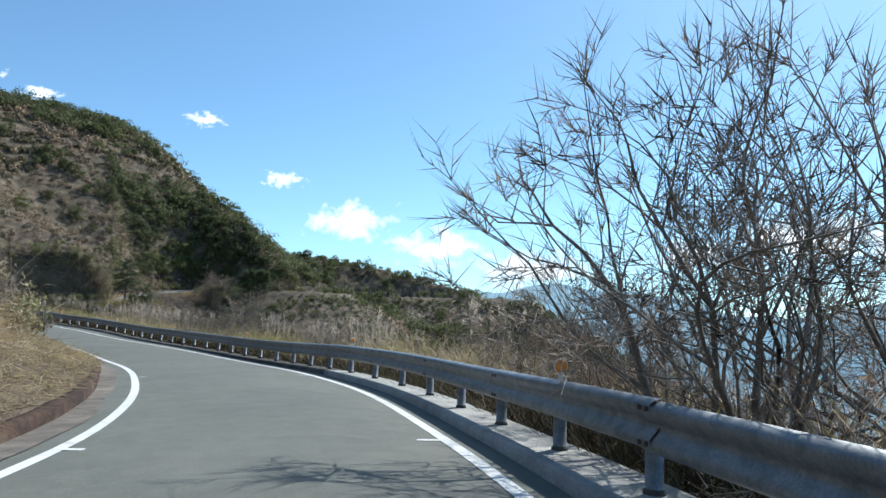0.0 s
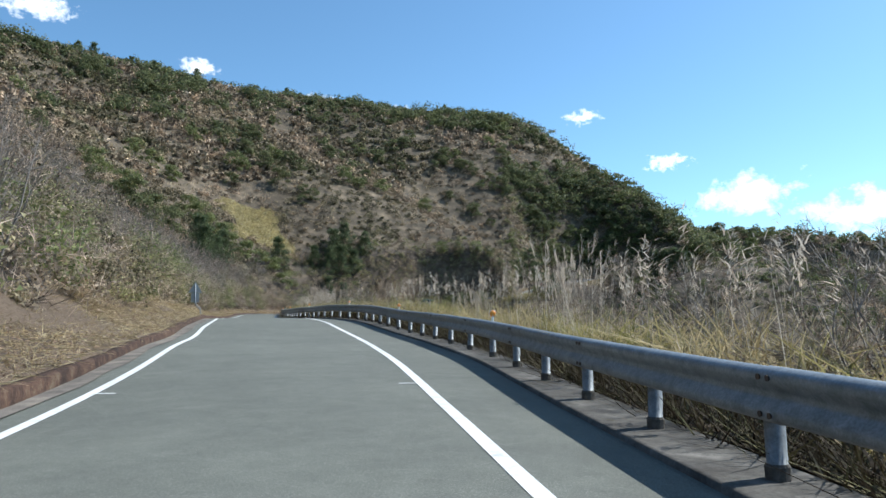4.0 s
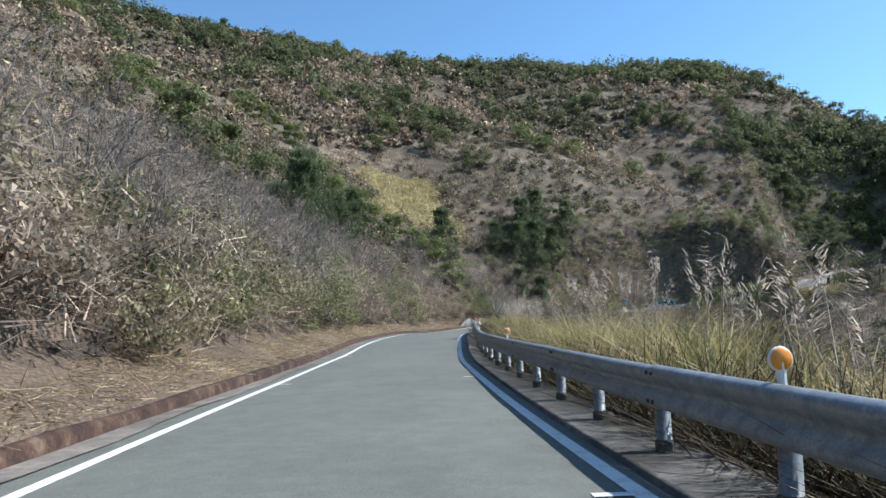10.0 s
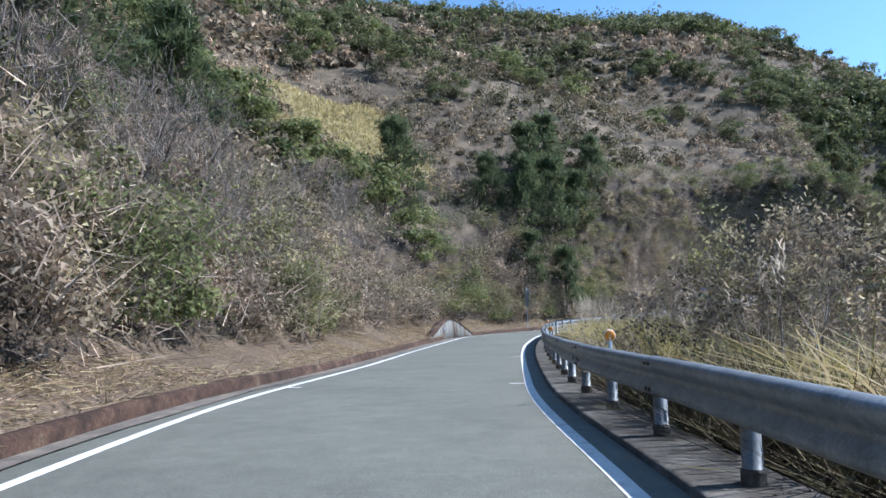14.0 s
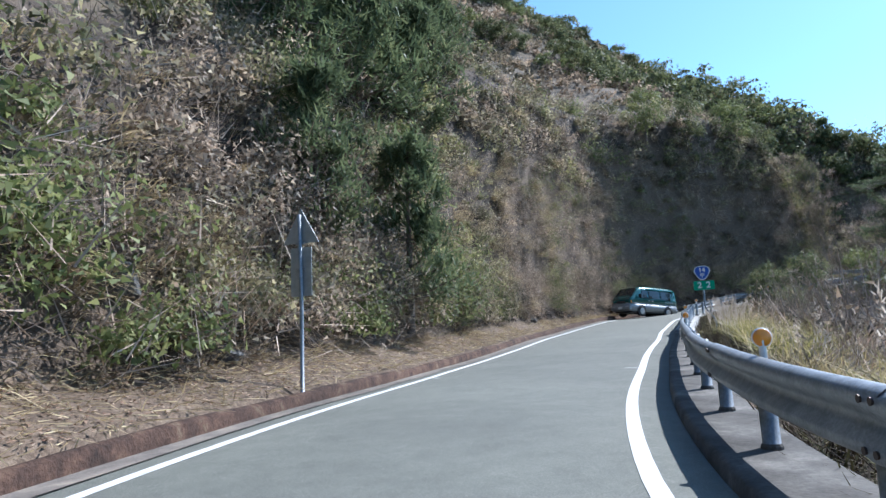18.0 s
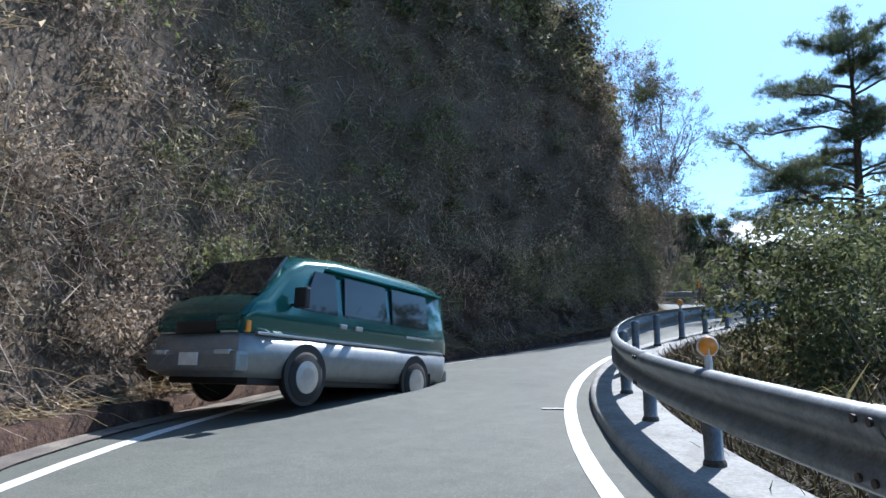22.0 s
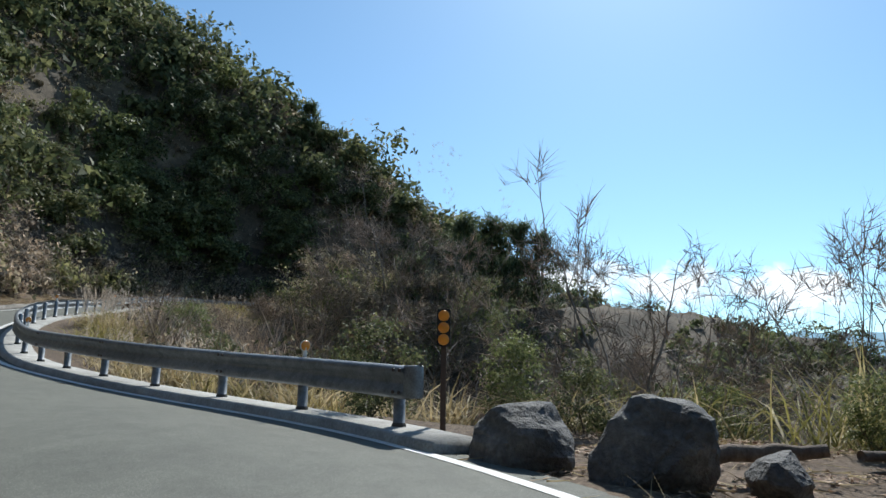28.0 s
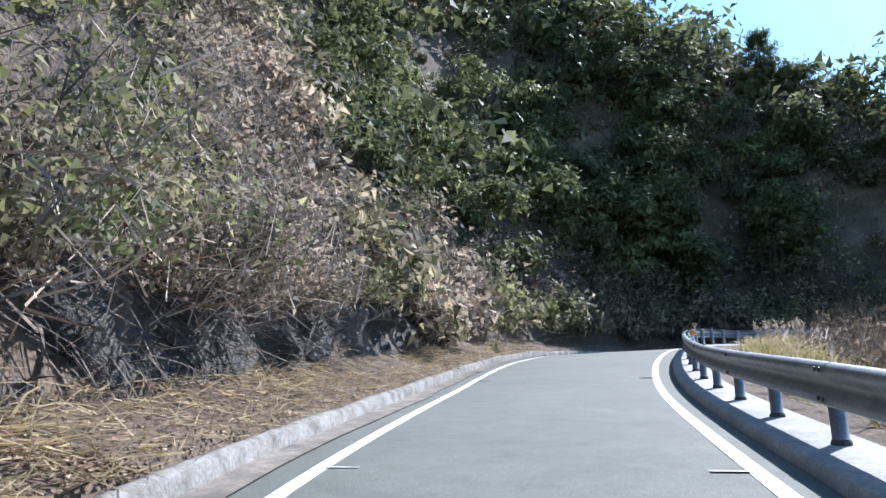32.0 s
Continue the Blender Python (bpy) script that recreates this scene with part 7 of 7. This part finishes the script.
    for x, y, k, s in ((134.8, 233.6, 1, 3.3), (136.0, 234.6, 0, 3.0), (134.4, 236.4, 2, 2.0), (136.8, 231.4, 0, 2.8), (132.6, 234.6, 2, 1.6)):
        bare.put(k, x, y, stand(x, y, 0.3), s, rng.uniform(0, 360), "bare trees below the bend")
    # leafy shrubs on the slope inside the bend
    for x, y, s, k in ((109.5, 231.7, 0.6, 1), (110.3, 230.4, 0.5, 0), (108.3, 229.6, 0.45, 1), (104.6, 221.6, 0.75, 1), (106.0, 220.6, 0.7, 0)):
        near.put(k, x, y, stand(x, y, 0.2), s, rng.uniform(0, 360), "leafy shrubs on the slope")
    # brushwood heap by the pine
    n = 6000
    c = np.array([90.6, 205.5, 9.0]) + rng.normal(0, 1, (n, 3)) * [0.85, 0.75, 0.42]
    c[:, 2] = 8.95 + np.abs(c[:, 2] - 9.0)
    stuff("brushwood", "heap of dead brushwood and roots under the pine", "brushwood", *blades(c, unit(n, rng) + [0, 0, 0.15], rng.uniform(0.2, 0.85, n), 0.02, rng, 0.9, 2), BARK)
    for x, y, k, s in ((91.4, 204.8, 2, 0.85), (90.9, 204.2, 0, 0.9), (89.6, 203.4, 2, 0.8)):
        bare.put(k, x, y, 8.9, s, rng.uniform(0, 360), "bare stems by the pine")


roadside_trees()


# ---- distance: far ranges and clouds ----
# Flat emission: the ranges' blue aerial haze is put into the glowing colour.
def haze_glow_mat(name, col, strength):
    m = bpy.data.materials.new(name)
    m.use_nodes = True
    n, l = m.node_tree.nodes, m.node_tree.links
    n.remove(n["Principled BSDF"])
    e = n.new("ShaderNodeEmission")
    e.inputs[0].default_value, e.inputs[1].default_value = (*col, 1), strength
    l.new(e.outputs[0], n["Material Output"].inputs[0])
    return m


def far_ranges():
    # the last column is each range's haze-tinted glow
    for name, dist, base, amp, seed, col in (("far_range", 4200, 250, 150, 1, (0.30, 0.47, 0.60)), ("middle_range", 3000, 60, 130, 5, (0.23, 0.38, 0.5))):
        az = np.radians(np.arange(20, 170, 0.5))
        x, y = 60 + dist * np.sin(az), 150 + dist * np.cos(az)
        h = base + amp * value_noise(np.degrees(az), az * 0, 14, seed) + amp * 0.35 * value_noise(np.degrees(az), az * 0, 4, seed + 1) + amp * 0.1 * value_noise(np.degrees(az), az * 0, 1.2, seed + 2)
        rings = np.stack([np.c_[x, y, np.full(len(az), -900.0)], np.c_[x, y, h], np.c_[x + 300 * np.sin(az), y + 300 * np.cos(az), h * 0.5 - 100]], 1)
        v, f = loft(rings, False)
        tagged(new("backdrop_" + name, np_mesh(name, v, f, haze_glow_mat(name, col, 0.9))), "hazy blue mountain range on the horizon", "mountain", kind="structure")


far_ranges()


def cloud_mat():
    """White that thins out to clear air by a noise and towards the rim."""
    m = bpy.data.materials.new("cloud_white")
    m.use_nodes = True
    n, l = m.node_tree.nodes, m.node_tree.links
    n.remove(n["Principled BSDF"])
    co = n.new("ShaderNodeTexCoord").outputs["Object"]
    ln = n.new("ShaderNodeVectorMath")
    ln.operation = "LENGTH"
    l.new(co, ln.inputs[0])
    info = n.new("ShaderNodeObjectInfo")
    mp = n.new("ShaderNodeMapping")
    mp.inputs["Scale"].default_value = (2.2, 1, 1.1)
    l.new(co, mp.inputs[0])
    ns = n.new("ShaderNodeTexNoise")
    ns.noise_dimensions = "4D"
    ns.inputs["Scale"].default_value, ns.inputs["Detail"].default_value, ns.inputs["Roughness"].default_value = 1.6, 6, 0.6
    l.new(mp.outputs[0], ns.inputs["Vector"])
    tw = n.new("ShaderNodeMath")
    tw.operation = "MULTIPLY"
    tw.inputs[1].default_value = 40
    l.new(info.outputs["Random"], tw.inputs[0])
    l.new(tw.outputs[0], ns.inputs["W"])
    sm = n.new("ShaderNodeMath")
    sm.operation = "MULTIPLY_ADD"
    sm.inputs[1].default_value = -0.42
    l.new(ln.outputs["Value"], sm.inputs[0])
    l.new(ns.outputs[0], sm.inputs[2])
    a = ramp(n, l, sm.outputs[0], [(0.2, (0, 0, 0)), (0.42, (1, 1, 1))])
    e = n.new("ShaderNodeEmission")
    e.inputs[0].default_value, e.inputs[1].default_value = (0.95, 0.97, 1, 1), 1.0
    t = n.new("ShaderNodeBsdfTransparent")
    mx = n.new("ShaderNodeMixShader")
    l.new(a, mx.inputs[0])
    l.new(t.outputs[0], mx.inputs[1])
    l.new(e.outputs[0], mx.inputs[2])
    l.new(mx.outputs[0], n["Material Output"].inputs[0])
    return m


def clouds():
    me = np_mesh("cloud", [(-1, 0, -1), (1, 0, -1), (1, 0, 1), (-1, 0, 1)], [[0, 1, 2, 3]], cloud_mat())
    for az, el, w in ((41, 9.6, 9), (48.5, 7.6, 9), (57, 6.0, 10), (28, 17.2, 3.4), (35, 13.0, 4), (-5, 20.6, 4), (5, 18.8, 3.5), (12, 18.0, 3.5), (16, 17.2, 3), (-17, 23, 6), (78, 8.2, 11), (86, 7.6, 10), (95, 7.0, 11), (70, 7.5, 7), (104, 6.4, 11)):
        d = 4400
        a, b = radians(az), radians(el)
        wide = d * radians(w) * 0.62
        ob = new("backdrop_cloud", me)
        ob.matrix_basis = pose(60 + d * math.sin(a), 150 + d * math.cos(a), d * math.tan(b) + wide * 0.1, 0, 0, -az) @ Matrix.Diagonal((wide, 1, wide * 0.42, 1))
        tagged(ob, "small white fair-weather cloud", "cloud", kind="structure")


clouds()
